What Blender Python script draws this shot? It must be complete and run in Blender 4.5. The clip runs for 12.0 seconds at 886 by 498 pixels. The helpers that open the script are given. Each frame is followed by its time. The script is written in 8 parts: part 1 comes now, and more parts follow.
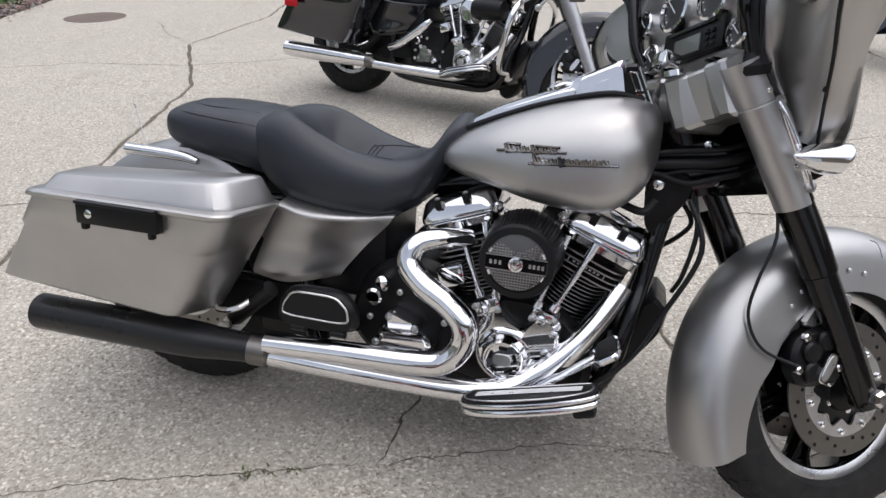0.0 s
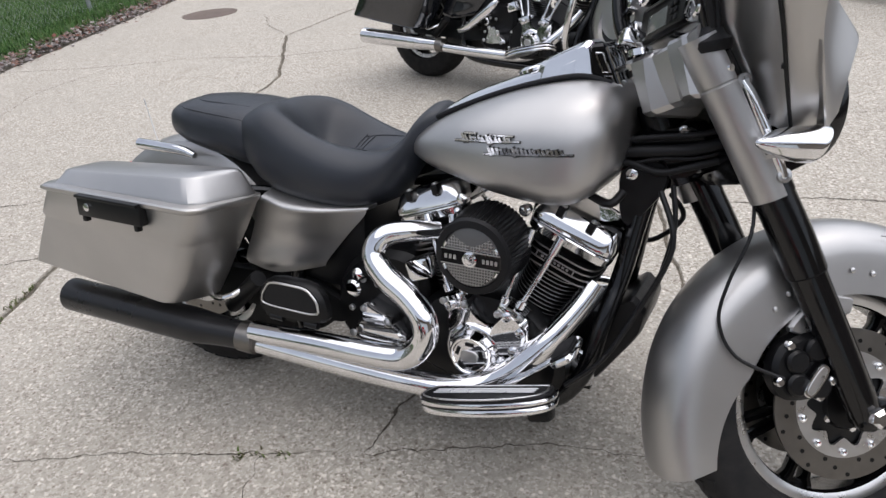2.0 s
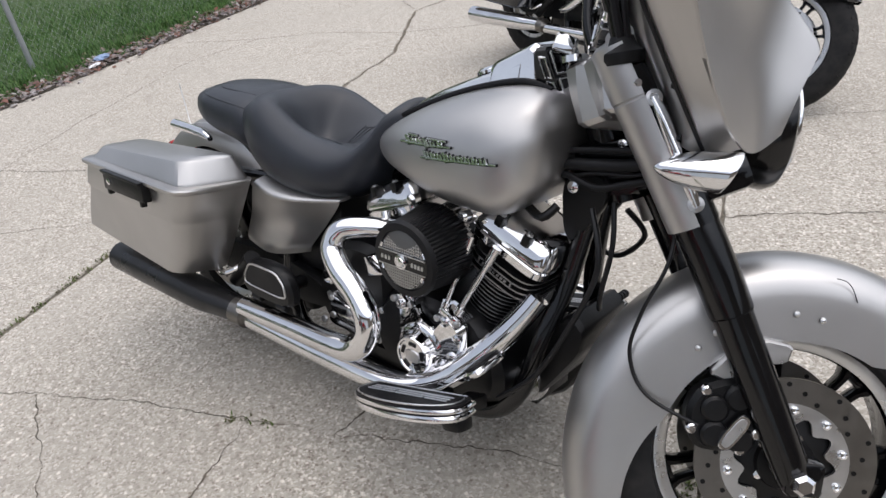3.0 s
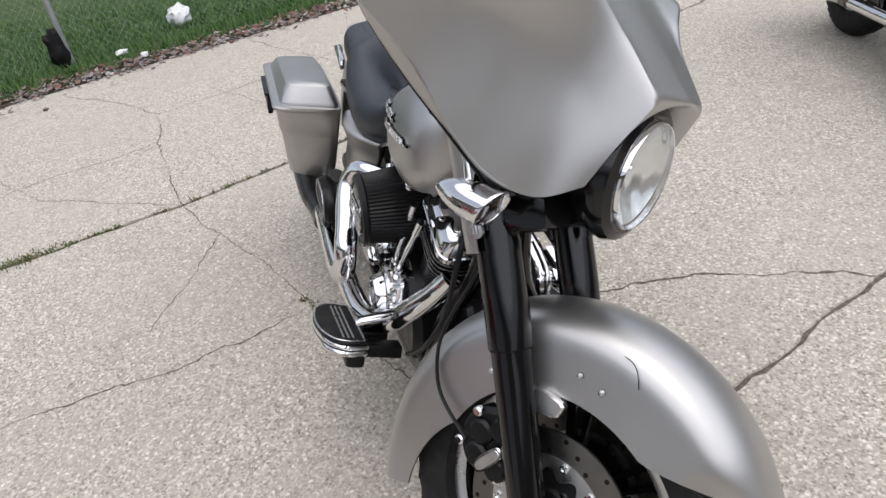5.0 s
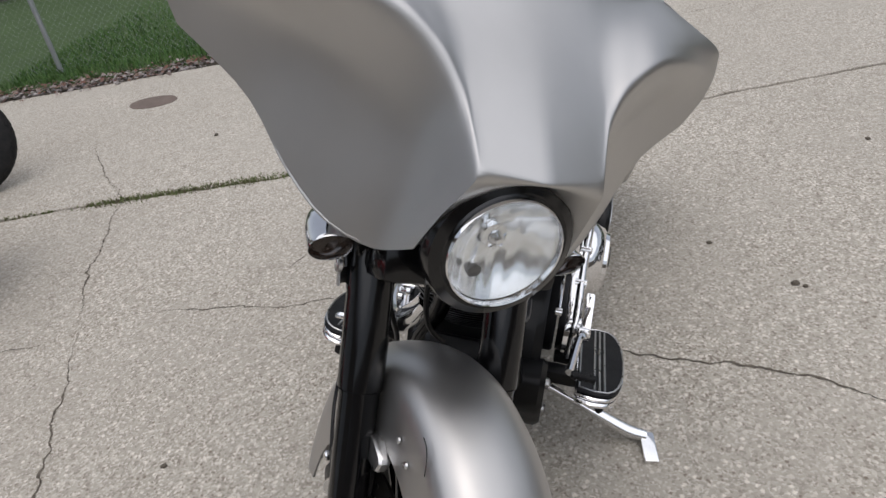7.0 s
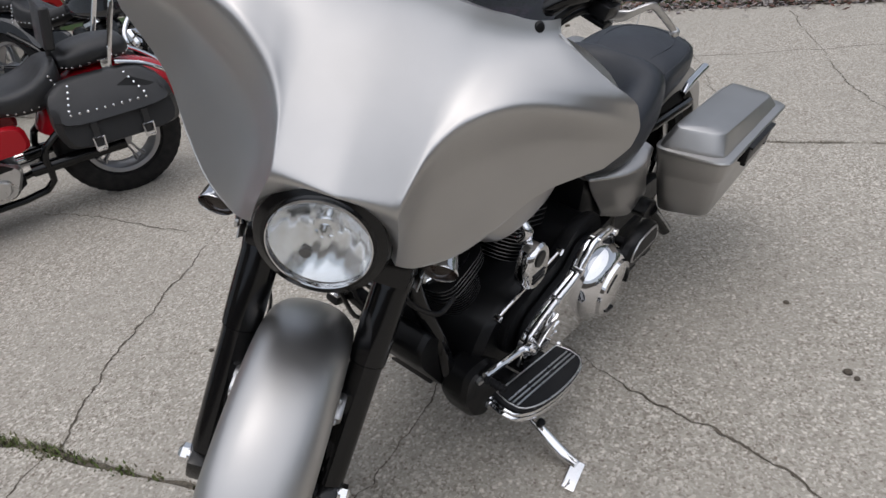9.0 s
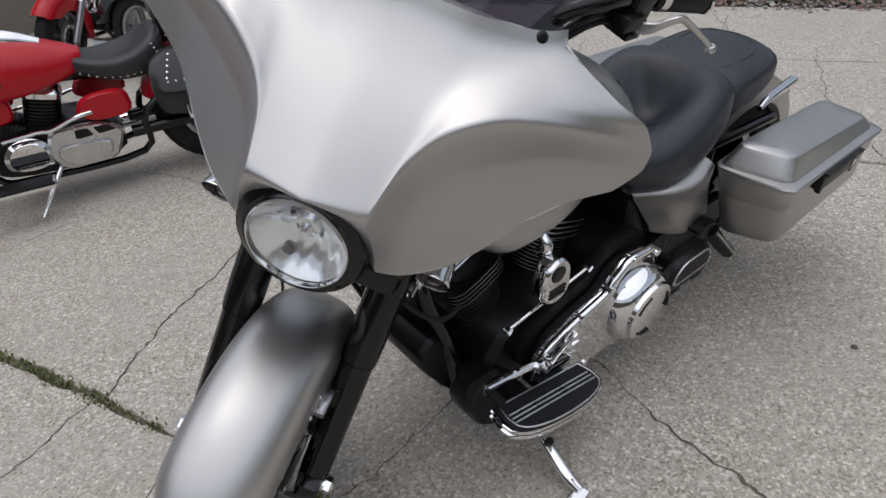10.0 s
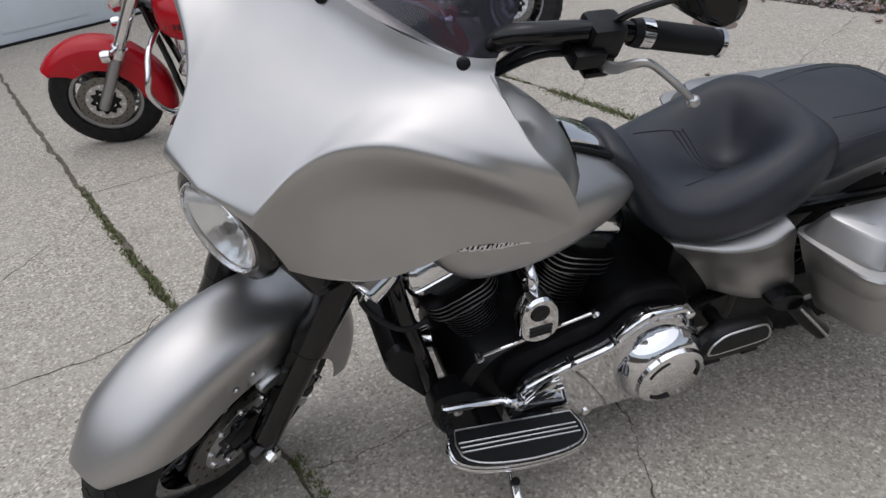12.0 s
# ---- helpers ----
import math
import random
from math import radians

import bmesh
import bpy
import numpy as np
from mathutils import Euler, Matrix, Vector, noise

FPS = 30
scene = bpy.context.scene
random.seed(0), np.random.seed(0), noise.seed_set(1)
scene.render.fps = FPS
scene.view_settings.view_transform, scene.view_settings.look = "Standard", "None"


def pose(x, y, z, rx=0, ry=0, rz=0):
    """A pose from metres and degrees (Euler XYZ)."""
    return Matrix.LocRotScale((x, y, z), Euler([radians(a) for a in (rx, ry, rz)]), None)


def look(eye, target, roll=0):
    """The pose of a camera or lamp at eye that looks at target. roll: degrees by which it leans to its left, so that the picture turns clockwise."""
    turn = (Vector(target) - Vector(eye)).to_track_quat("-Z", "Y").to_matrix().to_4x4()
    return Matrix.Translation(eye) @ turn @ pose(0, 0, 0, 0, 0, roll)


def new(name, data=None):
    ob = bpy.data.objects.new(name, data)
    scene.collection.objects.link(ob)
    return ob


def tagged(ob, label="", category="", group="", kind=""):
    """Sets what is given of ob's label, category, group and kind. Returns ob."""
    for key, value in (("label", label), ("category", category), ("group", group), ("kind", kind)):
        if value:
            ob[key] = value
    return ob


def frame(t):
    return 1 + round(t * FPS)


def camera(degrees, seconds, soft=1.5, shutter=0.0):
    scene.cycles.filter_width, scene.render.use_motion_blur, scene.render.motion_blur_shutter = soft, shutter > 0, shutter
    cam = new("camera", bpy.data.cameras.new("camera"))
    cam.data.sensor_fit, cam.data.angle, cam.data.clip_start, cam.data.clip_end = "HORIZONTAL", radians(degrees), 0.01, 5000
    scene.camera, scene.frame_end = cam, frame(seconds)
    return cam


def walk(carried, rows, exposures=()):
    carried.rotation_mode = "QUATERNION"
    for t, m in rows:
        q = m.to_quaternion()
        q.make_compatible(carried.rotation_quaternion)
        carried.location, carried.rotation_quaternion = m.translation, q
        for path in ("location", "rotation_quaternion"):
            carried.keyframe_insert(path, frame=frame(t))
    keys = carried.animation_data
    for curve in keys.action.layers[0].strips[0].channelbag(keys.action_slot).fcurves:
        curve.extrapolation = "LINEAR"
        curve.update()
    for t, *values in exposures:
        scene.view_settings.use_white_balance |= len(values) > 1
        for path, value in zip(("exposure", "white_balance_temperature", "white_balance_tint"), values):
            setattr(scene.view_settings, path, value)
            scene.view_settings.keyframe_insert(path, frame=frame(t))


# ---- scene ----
cam = camera(64.7, 12.0)
PATH = [
    (0, (0.12, 0.204, 1.343), (0.07, 1.947, 0.363), -0.1),
    (0.5, (0.129, 0.194, 1.343), (0.08, 1.934, 0.358), -0.5),
    (1, (0.188, 0.198, 1.343), (0.099, 1.938, 0.36), -1.7),
    (1.5, (0.35, 0.22, 1.349), (0.09, 1.946, 0.373), -3.9),
    (2, (0.481, 0.289, 1.332), (0.059, 1.962, 0.322), -6.0),
    (2.5, (0.679, 0.394, 1.35), (0.04, 1.975, 0.304), -7.7),
    (3, (0.912, 0.465, 1.331), (0.059, 1.956, 0.305), -9.3),
    (3.5, (1.16, 0.572, 1.342), (0.142, 1.922, 0.272), -9.4),
    (3.7, (1.223, 0.626, 1.334), (0.144, 1.922, 0.258), -10.2),
    (5.3, (1.648, 1.1, 1.337), (0.061, 1.721, 0.291), -10.8),
    (5.5, (1.661, 1.164, 1.326), (0.046, 1.722, 0.286), -11.4),
    (6, (1.671, 1.347, 1.317), (-0.002, 1.754, 0.299), -10.1),
    (6.4, (1.698, 1.466, 1.307), (-0.025, 1.68, 0.314), -11.0),
    (6.5, (1.695, 1.498, 1.309), (-0.031, 1.66, 0.312), -10.9),
    (6.7, (1.718, 1.574, 1.306), (-0.015, 1.625, 0.309), -10.9),
    (8.3, (1.671, 2.068, 1.323), (0.013, 1.5, 0.358), -9.2),
    (8.5, (1.673, 2.149, 1.318), (0.034, 1.52, 0.362), -8.9),
    (9, (1.672, 2.32, 1.325), (0.12, 1.53, 0.342), -8.0),
    (9.5, (1.616, 2.411, 1.315), (0.15, 1.472, 0.33), -9.0),
    (10, (1.524, 2.476, 1.328), (0.147, 1.422, 0.333), -7.2),
    (10.5, (1.44, 2.59, 1.331), (0.152, 1.419, 0.347), -6.5),
    (11, (1.365, 2.7, 1.336), (0.235, 1.389, 0.334), -5.3),
    (11.5, (1.239, 2.726, 1.322), (0.238, 1.325, 0.306), -6.2),
    (12, (1.121, 2.763, 1.329), (0.215, 1.291, 0.322), -5.3),
]
walk(cam, [(t, look(eye, target, roll)) for t, eye, target, roll in PATH],
     [(0, 0.39, 6420, 13), (2.5, 0.40, 6430, 13), (3.6, 0.37, 6470, 13), (5.4, 0.38, 6510, 12), (6, 0.10, 6570, 12), (7.5, -0.06, 6460, 12), (9.5, -0.18, 6350, 12), (12, -0.16, 6310, 12)])

# ---- light ----
world = bpy.data.worlds.new("overcast_sky")
scene.world = world
world.use_nodes = True
wn, wl = world.node_tree.nodes, world.node_tree.links
sky = wn.new("ShaderNodeTexSky")
sky.sky_type = "NISHITA"
sky.sun_disc = False
sky.sun_elevation, sky.sun_rotation = radians(78), radians(76)
sky.air_density, sky.dust_density, sky.ozone_density = 1.2, 2.5, 1.0
grey = wn.new("ShaderNodeHueSaturation")
grey.inputs["Saturation"].default_value = 0.44
wl.new(sky.outputs[0], grey.inputs["Color"])
wl.new(grey.outputs[0], wn["Background"].inputs["Color"])
wn["Background"].inputs["Strength"].default_value = 0.13
sun_data = bpy.data.lights.new("sun", "SUN")
sun_data.energy, sun_data.angle, sun_data.color = 1.76, radians(118), (1.0, 0.995, 0.99)
sun = new("sun", sun_data)
sun.matrix_world = look((0, 0, 0), (-0.20, -0.05, -1.0))
sun.location = (0, 0, 12)


# ---- materials ----
class Mat:
    """A small node builder round a Principled shader."""

    def __init__(self, name, color, rough=0.5, metal=0.0, coat=0.0):
        self.m = bpy.data.materials.new(name)
        self.m.use_nodes = True
        self.n, self.l = self.m.node_tree.nodes, self.m.node_tree.links
        self.b = self.n["Principled BSDF"]
        self.b.inputs["Base Color"].default_value = (*color, 1)
        self.b.inputs["Roughness"].default_value = rough
        self.b.inputs["Metallic"].default_value = metal
        self.b.inputs["Coat Weight"].default_value = coat
        self.color = color
        self.co = self.n.new("ShaderNodeTexCoord").outputs["Object"]

    def noise(self, scale, detail=4, rough=0.55, co=None):
        k = self.n.new("ShaderNodeTexNoise")
        k.inputs["Scale"].default_value, k.inputs["Detail"].default_value, k.inputs["Roughness"].default_value = scale, detail, rough
        self.l.new(co or self.co, k.inputs["Vector"])
        return k.outputs["Fac"]

    def ramp(self, fac, stops):
        r = self.n.new("ShaderNodeValToRGB")
        while len(r.color_ramp.elements) < len(stops):
            r.color_ramp.elements.new(0.5)
        for e, (p, c) in zip(r.color_ramp.elements, stops):
            e.position, e.color = p, (*c, 1) if len(c) == 3 else c
        self.l.new(fac, r.inputs["Fac"])
        return r.outputs["Color"]

    def rng(self, fac, a, b, c, d):
        r = self.n.new("ShaderNodeMapRange")
        for i, v in zip((1, 2, 3, 4), (a, b, c, d)):
            r.inputs[i].default_value = v
        self.l.new(fac, r.inputs[0])
        return r.outputs[0]

    def mix(self, fac, a, b, mode="MIX"):
        x = self.n.new("ShaderNodeMix")
        x.data_type, x.blend_type = "RGBA", mode
        for k, v in ((0, fac), (6, a), (7, b)):
            if isinstance(v, bpy.types.NodeSocket):
                self.l.new(v, x.inputs[k])
            else:
                x.inputs[k].default_value = v if k == 0 else (*v, 1)
        return x.outputs[2]

    def bump(self, h, strength, dist=0.002):
        k = self.n.new("ShaderNodeBump")
        k.inputs["Strength"].default_value, k.inputs["Distance"].default_value = strength, dist
        self.l.new(h, k.inputs["Height"])
        self.l.new(k.outputs[0], self.b.inputs["Normal"])
        return self

    def base(self, s):
        self.l.new(s, self.b.inputs["Base Color"])
        return self

    def roughness(self, s):
        self.l.new(s, self.b.inputs["Roughness"])
        return self

    def vary(self, scale=6, amount=0.12):
        lo = tuple(c * (1 - amount) for c in self.color)
        hi = tuple(min(1, c * (1 + amount)) for c in self.color)
        return self.base(self.ramp(self.noise(scale), [(0.3, lo), (0.7, hi)]))


def scuffed(name, color, rough, metal, spread=0.08, scale=9, coat=0.0, grain=0.0, spec=0.5):
    k = Mat(name, color, rough, metal, coat).vary(scale * 0.6, 0.08)
    k.b.inputs["Specular IOR Level"].default_value = spec
    k.roughness(k.rng(k.noise(scale), 0.3, 0.7, max(0.02, rough - spread), rough + spread))
    if grain:
        k.bump(k.noise(900, 2), grain, 0.0006)
    return k.m


SILVER = scuffed("satin_silver_paint", (0.474, 0.467, 0.459), 0.375, 0.95, 0.03, 5, grain=0.06)
CHROME = scuffed("chrome", (0.80, 0.80, 0.81), 0.06, 1.0, 0.03, 14)
ALUMINIUM = scuffed("brushed_aluminium", (0.60, 0.60, 0.60), 0.32, 1.0, 0.08, 30)
BLACK_GLOSS = scuffed("black_gloss_paint", (0.003, 0.003, 0.0035), 0.13, 0.0, 0.05, 12, spec=0.45)
BLACK_SATIN = scuffed("black_satin_enamel", (0.0045, 0.0045, 0.005), 0.36, 0.0, 0.08, 20, grain=0.25, spec=0.28)
BLACK_MATT = scuffed("black_wrinkle_enamel", (0.004, 0.004, 0.0045), 0.62, 0.0, 0.08, 20, grain=0.25, spec=0.12)
BLACK_PIPE = scuffed("black_ceramic_pipe", (0.010, 0.010, 0.011), 0.34, 0.0, 0.10, 8, spec=0.4)
RUBBER = scuffed("black_rubber", (0.007, 0.007, 0.008), 0.5, 0.0, 0.08, 15, grain=0.2, spec=0.25)
STEEL = scuffed("brake_disc_steel", (0.20, 0.19, 0.176), 0.34, 1.0, 0.06, 60)
AMBER = scuffed("smoked_amber_lens", (0.022, 0.012, 0.008), 0.10, 0.0, 0.03, 30)
RED_LENS = scuffed("red_lens", (0.42, 0.012, 0.018), 0.12, 0.0, 0.03, 30)
DIAL = scuffed("dark_dial", (0.03, 0.03, 0.033), 0.3, 0.0, 0.04, 30)
LCD = scuffed("radio_display", (0.14, 0.15, 0.14), 0.15, 0.0, 0.03, 30)
MESH_GREY = scuffed("grey_wire_mesh", (0.13, 0.13, 0.13), 0.45, 0.6, 0.08, 40)
WIRE = scuffed("cable_sheath", (0.007, 0.007, 0.008), 0.36, 0.0, 0.05, 20, spec=0.3)
REFLECTOR = scuffed("lamp_reflector", (0.95, 0.955, 0.96), 0.15, 0.88, 0.04, 40)
RED = scuffed("red_gloss_paint", (0.42, 0.006, 0.014), 0.24, 0.0, 0.05, 6, spec=0.4)
RED_DARK = scuffed("dark_red_flame_paint", (0.07, 0.006, 0.008), 0.3, 0.0, 0.05, 6, spec=0.4)
BLACK_PAINT = scuffed("black_paint_clear_coat", (0.010, 0.011, 0.014), 0.10, 0.0, 0.03, 8, coat=0.7)
SLATE = scuffed("slate_blue_paint", (0.055, 0.075, 0.10), 0.28, 0.3, 0.05, 6, coat=0.4)
WHITE_METAL = scuffed("satin_grey_alloy", (0.36, 0.36, 0.37), 0.35, 0.9, 0.06, 12)


def seat_vinyl():
    k = Mat("black_vinyl", (0.022, 0.023, 0.025), 0.46)
    k.b.inputs["Specular IOR Level"].default_value = 0.42
    # the sky's bluish sheen on the black seat is put into these base colours
    k.base(k.ramp(k.noise(5), [(0.3, (0.017, 0.0195, 0.025)), (0.7, (0.026, 0.030, 0.038))]))
    v = k.n.new("ShaderNodeTexVoronoi")
    v.inputs["Scale"].default_value = 520
    k.l.new(k.co, v.inputs["Vector"])
    k.roughness(k.rng(k.noise(11), 0.3, 0.7, 0.31, 0.43))
    return k.bump(v.outputs["Distance"], 0.22, 0.0008).m


VINYL = seat_vinyl()


def tyre_rubber():
    k = Mat("tyre_rubber", (0.016, 0.016, 0.017), 0.7)
    k.b.inputs["Specular IOR Level"].default_value = 0.25
    k.base(k.ramp(k.noise(26, 5), [(0.35, (0.009, 0.009, 0.010)), (0.75, (0.022, 0.021, 0.020))]))
    return k.bump(k.noise(180, 3), 0.2, 0.001).m


TYRE = tyre_rubber()


def lens_glass():
    m = bpy.data.materials.new("clear_lens")
    m.use_nodes = True
    n, l = m.node_tree.nodes, m.node_tree.links
    g, t, x = n.new("ShaderNodeBsdfGlossy"), n.new("ShaderNodeBsdfTransparent"), n.new("ShaderNodeMixShader")
    lw, f = n.new("ShaderNodeLayerWeight"), n.new("ShaderNodeMapRange")
    lw.inputs["Blend"].default_value = 0.25
    f.inputs[3].default_value, f.inputs[4].default_value = 0.04, 0.7
    l.new(lw.outputs["Facing"], f.inputs[0])
    g.inputs["Roughness"].default_value = 0.04
    t.inputs["Color"].default_value = (0.93, 0.95, 0.96, 1)
    l.new(f.outputs[0], x.inputs[0]), l.new(t.outputs[0], x.inputs[1]), l.new(g.outputs[0], x.inputs[2])
    l.new(x.outputs[0], n["Material Output"].inputs["Surface"])
    return m


def tinted_glass():
    m = lens_glass()
    m.name = "dark_tinted_screen"
    for k in m.node_tree.nodes:
        if k.type == "BSDF_TRANSPARENT":
            k.inputs["Color"].default_value = (0.30, 0.27, 0.34, 1)
    return m


LENS, TINT = lens_glass(), tinted_glass()


def concrete():
    k = Mat("worn_concrete", (0.370, 0.348, 0.324), 0.85)

    wob = k.n.new("ShaderNodeTexNoise")
    wob.inputs["Scale"].default_value, wob.inputs["Detail"].default_value = 140, 3
    k.l.new(k.co, wob.inputs["Vector"])
    add = k.n.new("ShaderNodeVectorMath")
    add.operation = "MULTIPLY_ADD"
    k.l.new(wob.outputs["Color"], add.inputs[0])
    add.inputs[1].default_value = (0.012, 0.012, 0.012)
    k.l.new(k.co, add.inputs[2])
    warped = add.outputs[0]

    def cells(scale):
        v = k.n.new("ShaderNodeTexVoronoi")
        v.inputs["Scale"].default_value = scale
        k.l.new(warped, v.inputs["Vector"])
        s = k.n.new("ShaderNodeSeparateColor")
        k.l.new(v.outputs["Color"], s.inputs[0])
        return v.outputs["Distance"], s.outputs[0], s.outputs[1]

    big = k.ramp(k.noise(0.5, 6, 0.6), [(0.25, (0.305, 0.279, 0.239)), (0.75, (0.455, 0.428, 0.381))])
    mid = k.mix(0.45, big, k.ramp(k.noise(9, 8, 0.75), [(0.3, (0.262, 0.239, 0.206)), (0.7, (0.480, 0.452, 0.401))]))
    d1, a1, _ = cells(150)
    stone = k.ramp(a1, [(0.0, (0.130, 0.101, 0.072)), (0.22, (0.300, 0.274, 0.232)), (0.75, (0.460, 0.428, 0.374)), (1.0, (0.760, 0.716, 0.654))])
    patch = k.rng(k.noise(1.3, 5, 0.6), 0.35, 0.62, 0.30, 0.75)
    a = k.mix(patch, mid, stone)
    # scattered larger pebbles, pale and dark, worn flush with the surface
    d2, a2, b2 = cells(66)
    pale = k.n.new("ShaderNodeMath")
    pale.operation = "MULTIPLY"
    k.l.new(k.rng(a2, 0.77, 0.83, 0.0, 0.62), pale.inputs[0]), k.l.new(k.rng(d2, 0.26, 0.42, 1.0, 0.0), pale.inputs[1])
    a = k.mix(pale.outputs[0], a, (0.780, 0.736, 0.669))
    deep = k.n.new("ShaderNodeMath")
    deep.operation = "MULTIPLY"
    k.l.new(k.rng(b2, 0.75, 0.81, 0.0, 0.70), deep.inputs[0]), k.l.new(k.rng(d2, 0.20, 0.34, 1.0, 0.0), deep.inputs[1])
    a = k.mix(deep.outputs[0], a, (0.140, 0.104, 0.078))
    dark = k.rng(k.noise(1.7, 8, 0.78), 0.57, 0.76, 0.0, 0.44)
    a = k.mix(dark, a, (0.185, 0.149, 0.110))
    k.base(k.mix(1.0, a, (1.0, 0.993, 0.975), "MULTIPLY"))
    h = k.n.new("ShaderNodeMath")
    h.operation = "ADD"
    k.l.new(d1, h.inputs[0])
    k.l.new(k.noise(300, 4), h.inputs[1])
    return k.bump(h.outputs[0], 0.30, 0.003).m


CONCRETE = concrete()


def rough_mat(name, a, b, scale, rough=0.9, bump=0.4, dist=0.01):
    k = Mat(name, a, rough)
    k.base(k.mix(0.35, k.ramp(k.noise(scale, 6), [(0.3, a), (0.7, b)]), k.ramp(k.noise(scale * 9, 3), [(0.3, a), (0.7, b)])))
    return k.bump(k.noise(scale * 5, 4), bump, dist).m


def island_mat(name, cols, rough=0.8):
    k = Mat(name, cols[0], rough)
    g = k.n.new("ShaderNodeNewGeometry")
    return k.base(k.ramp(g.outputs["Random Per Island"], [(i / (len(cols) - 1), c) for i, c in enumerate(cols)])).m


CRACK = rough_mat("crack_dirt", (0.050, 0.042, 0.032), (0.16, 0.135, 0.105), 22, 0.95, 0.6)
MOSS = island_mat("moss_green", [(0.085, 0.105, 0.035), (0.12, 0.17, 0.045), (0.15, 0.14, 0.075), (0.10, 0.085, 0.055)], 0.9)
JOINT_SOIL = rough_mat("joint_soil", (0.040, 0.034, 0.024), (0.26, 0.225, 0.175), 60, 0.95, 0.8)
FIN_EDGE = scuffed("machined_fin_edge", (0.34, 0.34, 0.35), 0.40, 1.0, 0.08, 30)
SOIL = rough_mat("lawn_soil", (0.025, 0.050, 0.012), (0.045, 0.085, 0.018), 3, 0.95, 0.6)
GRASS = island_mat("grass_blades", [(0.020, 0.065, 0.010), (0.040, 0.115, 0.016), (0.065, 0.155, 0.024), (0.10, 0.15, 0.045)], 0.7)
LEAF = island_mat("dry_leaves", [(0.07, 0.03, 0.02), (0.15, 0.07, 0.045), (0.20, 0.15, 0.12), (0.11, 0.08, 0.07), (0.30, 0.27, 0.25), (0.16, 0.05, 0.03), (0.09, 0.075, 0.07), (0.40, 0.37, 0.35)], 0.8)
GRAVEL = island_mat("gravel_stones", [(0.16, 0.14, 0.13), (0.30, 0.27, 0.25), (0.22, 0.19, 0.20), (0.42, 0.40, 0.37)], 0.9)
IRON = rough_mat("rusty_iron", (0.10, 0.075, 0.06), (0.16, 0.12, 0.10), 8, 0.75, 0.3)
GALV = scuffed("galvanised_steel", (0.34, 0.36, 0.37), 0.55, 0.5, 0.08, 20)
DRY_BARK = rough_mat("dry_bark", (0.22, 0.19, 0.12), (0.34, 0.30, 0.20), 30, 0.85, 0.4, 0.002)
PLASTIC_WHITE = scuffed("white_plastic", (0.75, 0.76, 0.77), 0.5, 0.0, 0.05, 20)
PLASTIC_BLUE = scuffed("pale_blue_wrapper", (0.22, 0.30, 0.46), 0.4, 0.0, 0.05, 20)
DOOR_WHITE = scuffed("white_door_paint", (0.68, 0.74, 0.78), 0.5, 0.0, 0.05, 3)
SIDING = rough_mat("brown_siding", (0.17, 0.145, 0.12), (0.23, 0.20, 0.165), 2, 0.85, 0.1)
LEATHER = scuffed("black_leather", (0.018, 0.018, 0.019), 0.42, 0.0, 0.08, 14, grain=0.2)


# ---- mesh helpers ----
def V(*a):
    return Vector(a)


def finish(name, bm, mat, parent=None, label="", sharp=35, xf=None):
    bmesh.ops.recalc_face_normals(bm, faces=bm.faces)
    if xf is not None:
        bm.transform(xf)
    me = bpy.data.meshes.new(name)
    bm.to_mesh(me)
    bm.free()
    for m in (mat if isinstance(mat, (list, tuple)) else [mat]):
        me.materials.append(m)
    me.shade_smooth()
    me.set_sharp_from_angle(angle=radians(sharp))
    ob = new(name, me)
    ob.parent = parent
    return tagged(ob, label) if label else ob


part = finish


def smooth_path(pts, steps=6, closed=False):
    """Catmull-Rom through the points (tuples of any length)."""
    pts = [np.array(p, float) for p in pts]
    n, out = len(pts), []
    for i in range(n if closed else n - 1):
        p = [pts[(i + k) % n] if closed else pts[min(max(i + k, 0), n - 1)] for k in (-1, 0, 1, 2)]
        for s in range(steps):
            t = s / steps
            out.append(0.5 * (2 * p[1] + (p[2] - p[0]) * t + (2 * p[0] - 5 * p[1] + 4 * p[2] - p[3]) * t * t + (3 * p[1] - p[0] - 3 * p[2] + p[3]) * t ** 3))
    if not closed:
        out.append(pts[-1])
    return out


def skin(bm, rings, cap=True, closed=True):
    """Quads between rings of equal length."""
    vs = [[bm.verts.new(tuple(p)) for p in r] for r in rings]
    n = len(vs[0])
    for a, b in zip(vs, vs[1:]):
        for i in range(n if closed else n - 1):
            j = (i + 1) % n
            bm.faces.new((a[i], a[j], b[j], b[i]))
    if cap and closed:
        bm.faces.new(vs[0][::-1])
        bm.faces.new(vs[-1])
    return vs


def tube(bm, pts, r, n=12, steps=6, cap=True):
    """A pipe along a smooth path; r a number or one per point."""
    rs = r if isinstance(r, (list, tuple)) else [r] * len(pts)
    path = smooth_path([(*p, q) for p, q in zip(pts, rs)], steps) if steps > 1 else [np.array((*p, q)) for p, q in zip(pts, rs)]
    up, rings = None, []
    for i, p in enumerate(path):
        a, b = path[max(i - 1, 0)][:3], path[min(i + 1, len(path) - 1)][:3]
        d = Vector(b - a).normalized()
        if up is None:
            up = d.orthogonal().normalized()
        up = (up - d * up.dot(d)).normalized()
        side = d.cross(up)
        c = Vector(p[:3])
        rings.append([c + (up * math.cos(w) + side * math.sin(w)) * p[3] for w in (2 * math.pi * k / n for k in range(n))])
    skin(bm, rings, cap)
    return bm


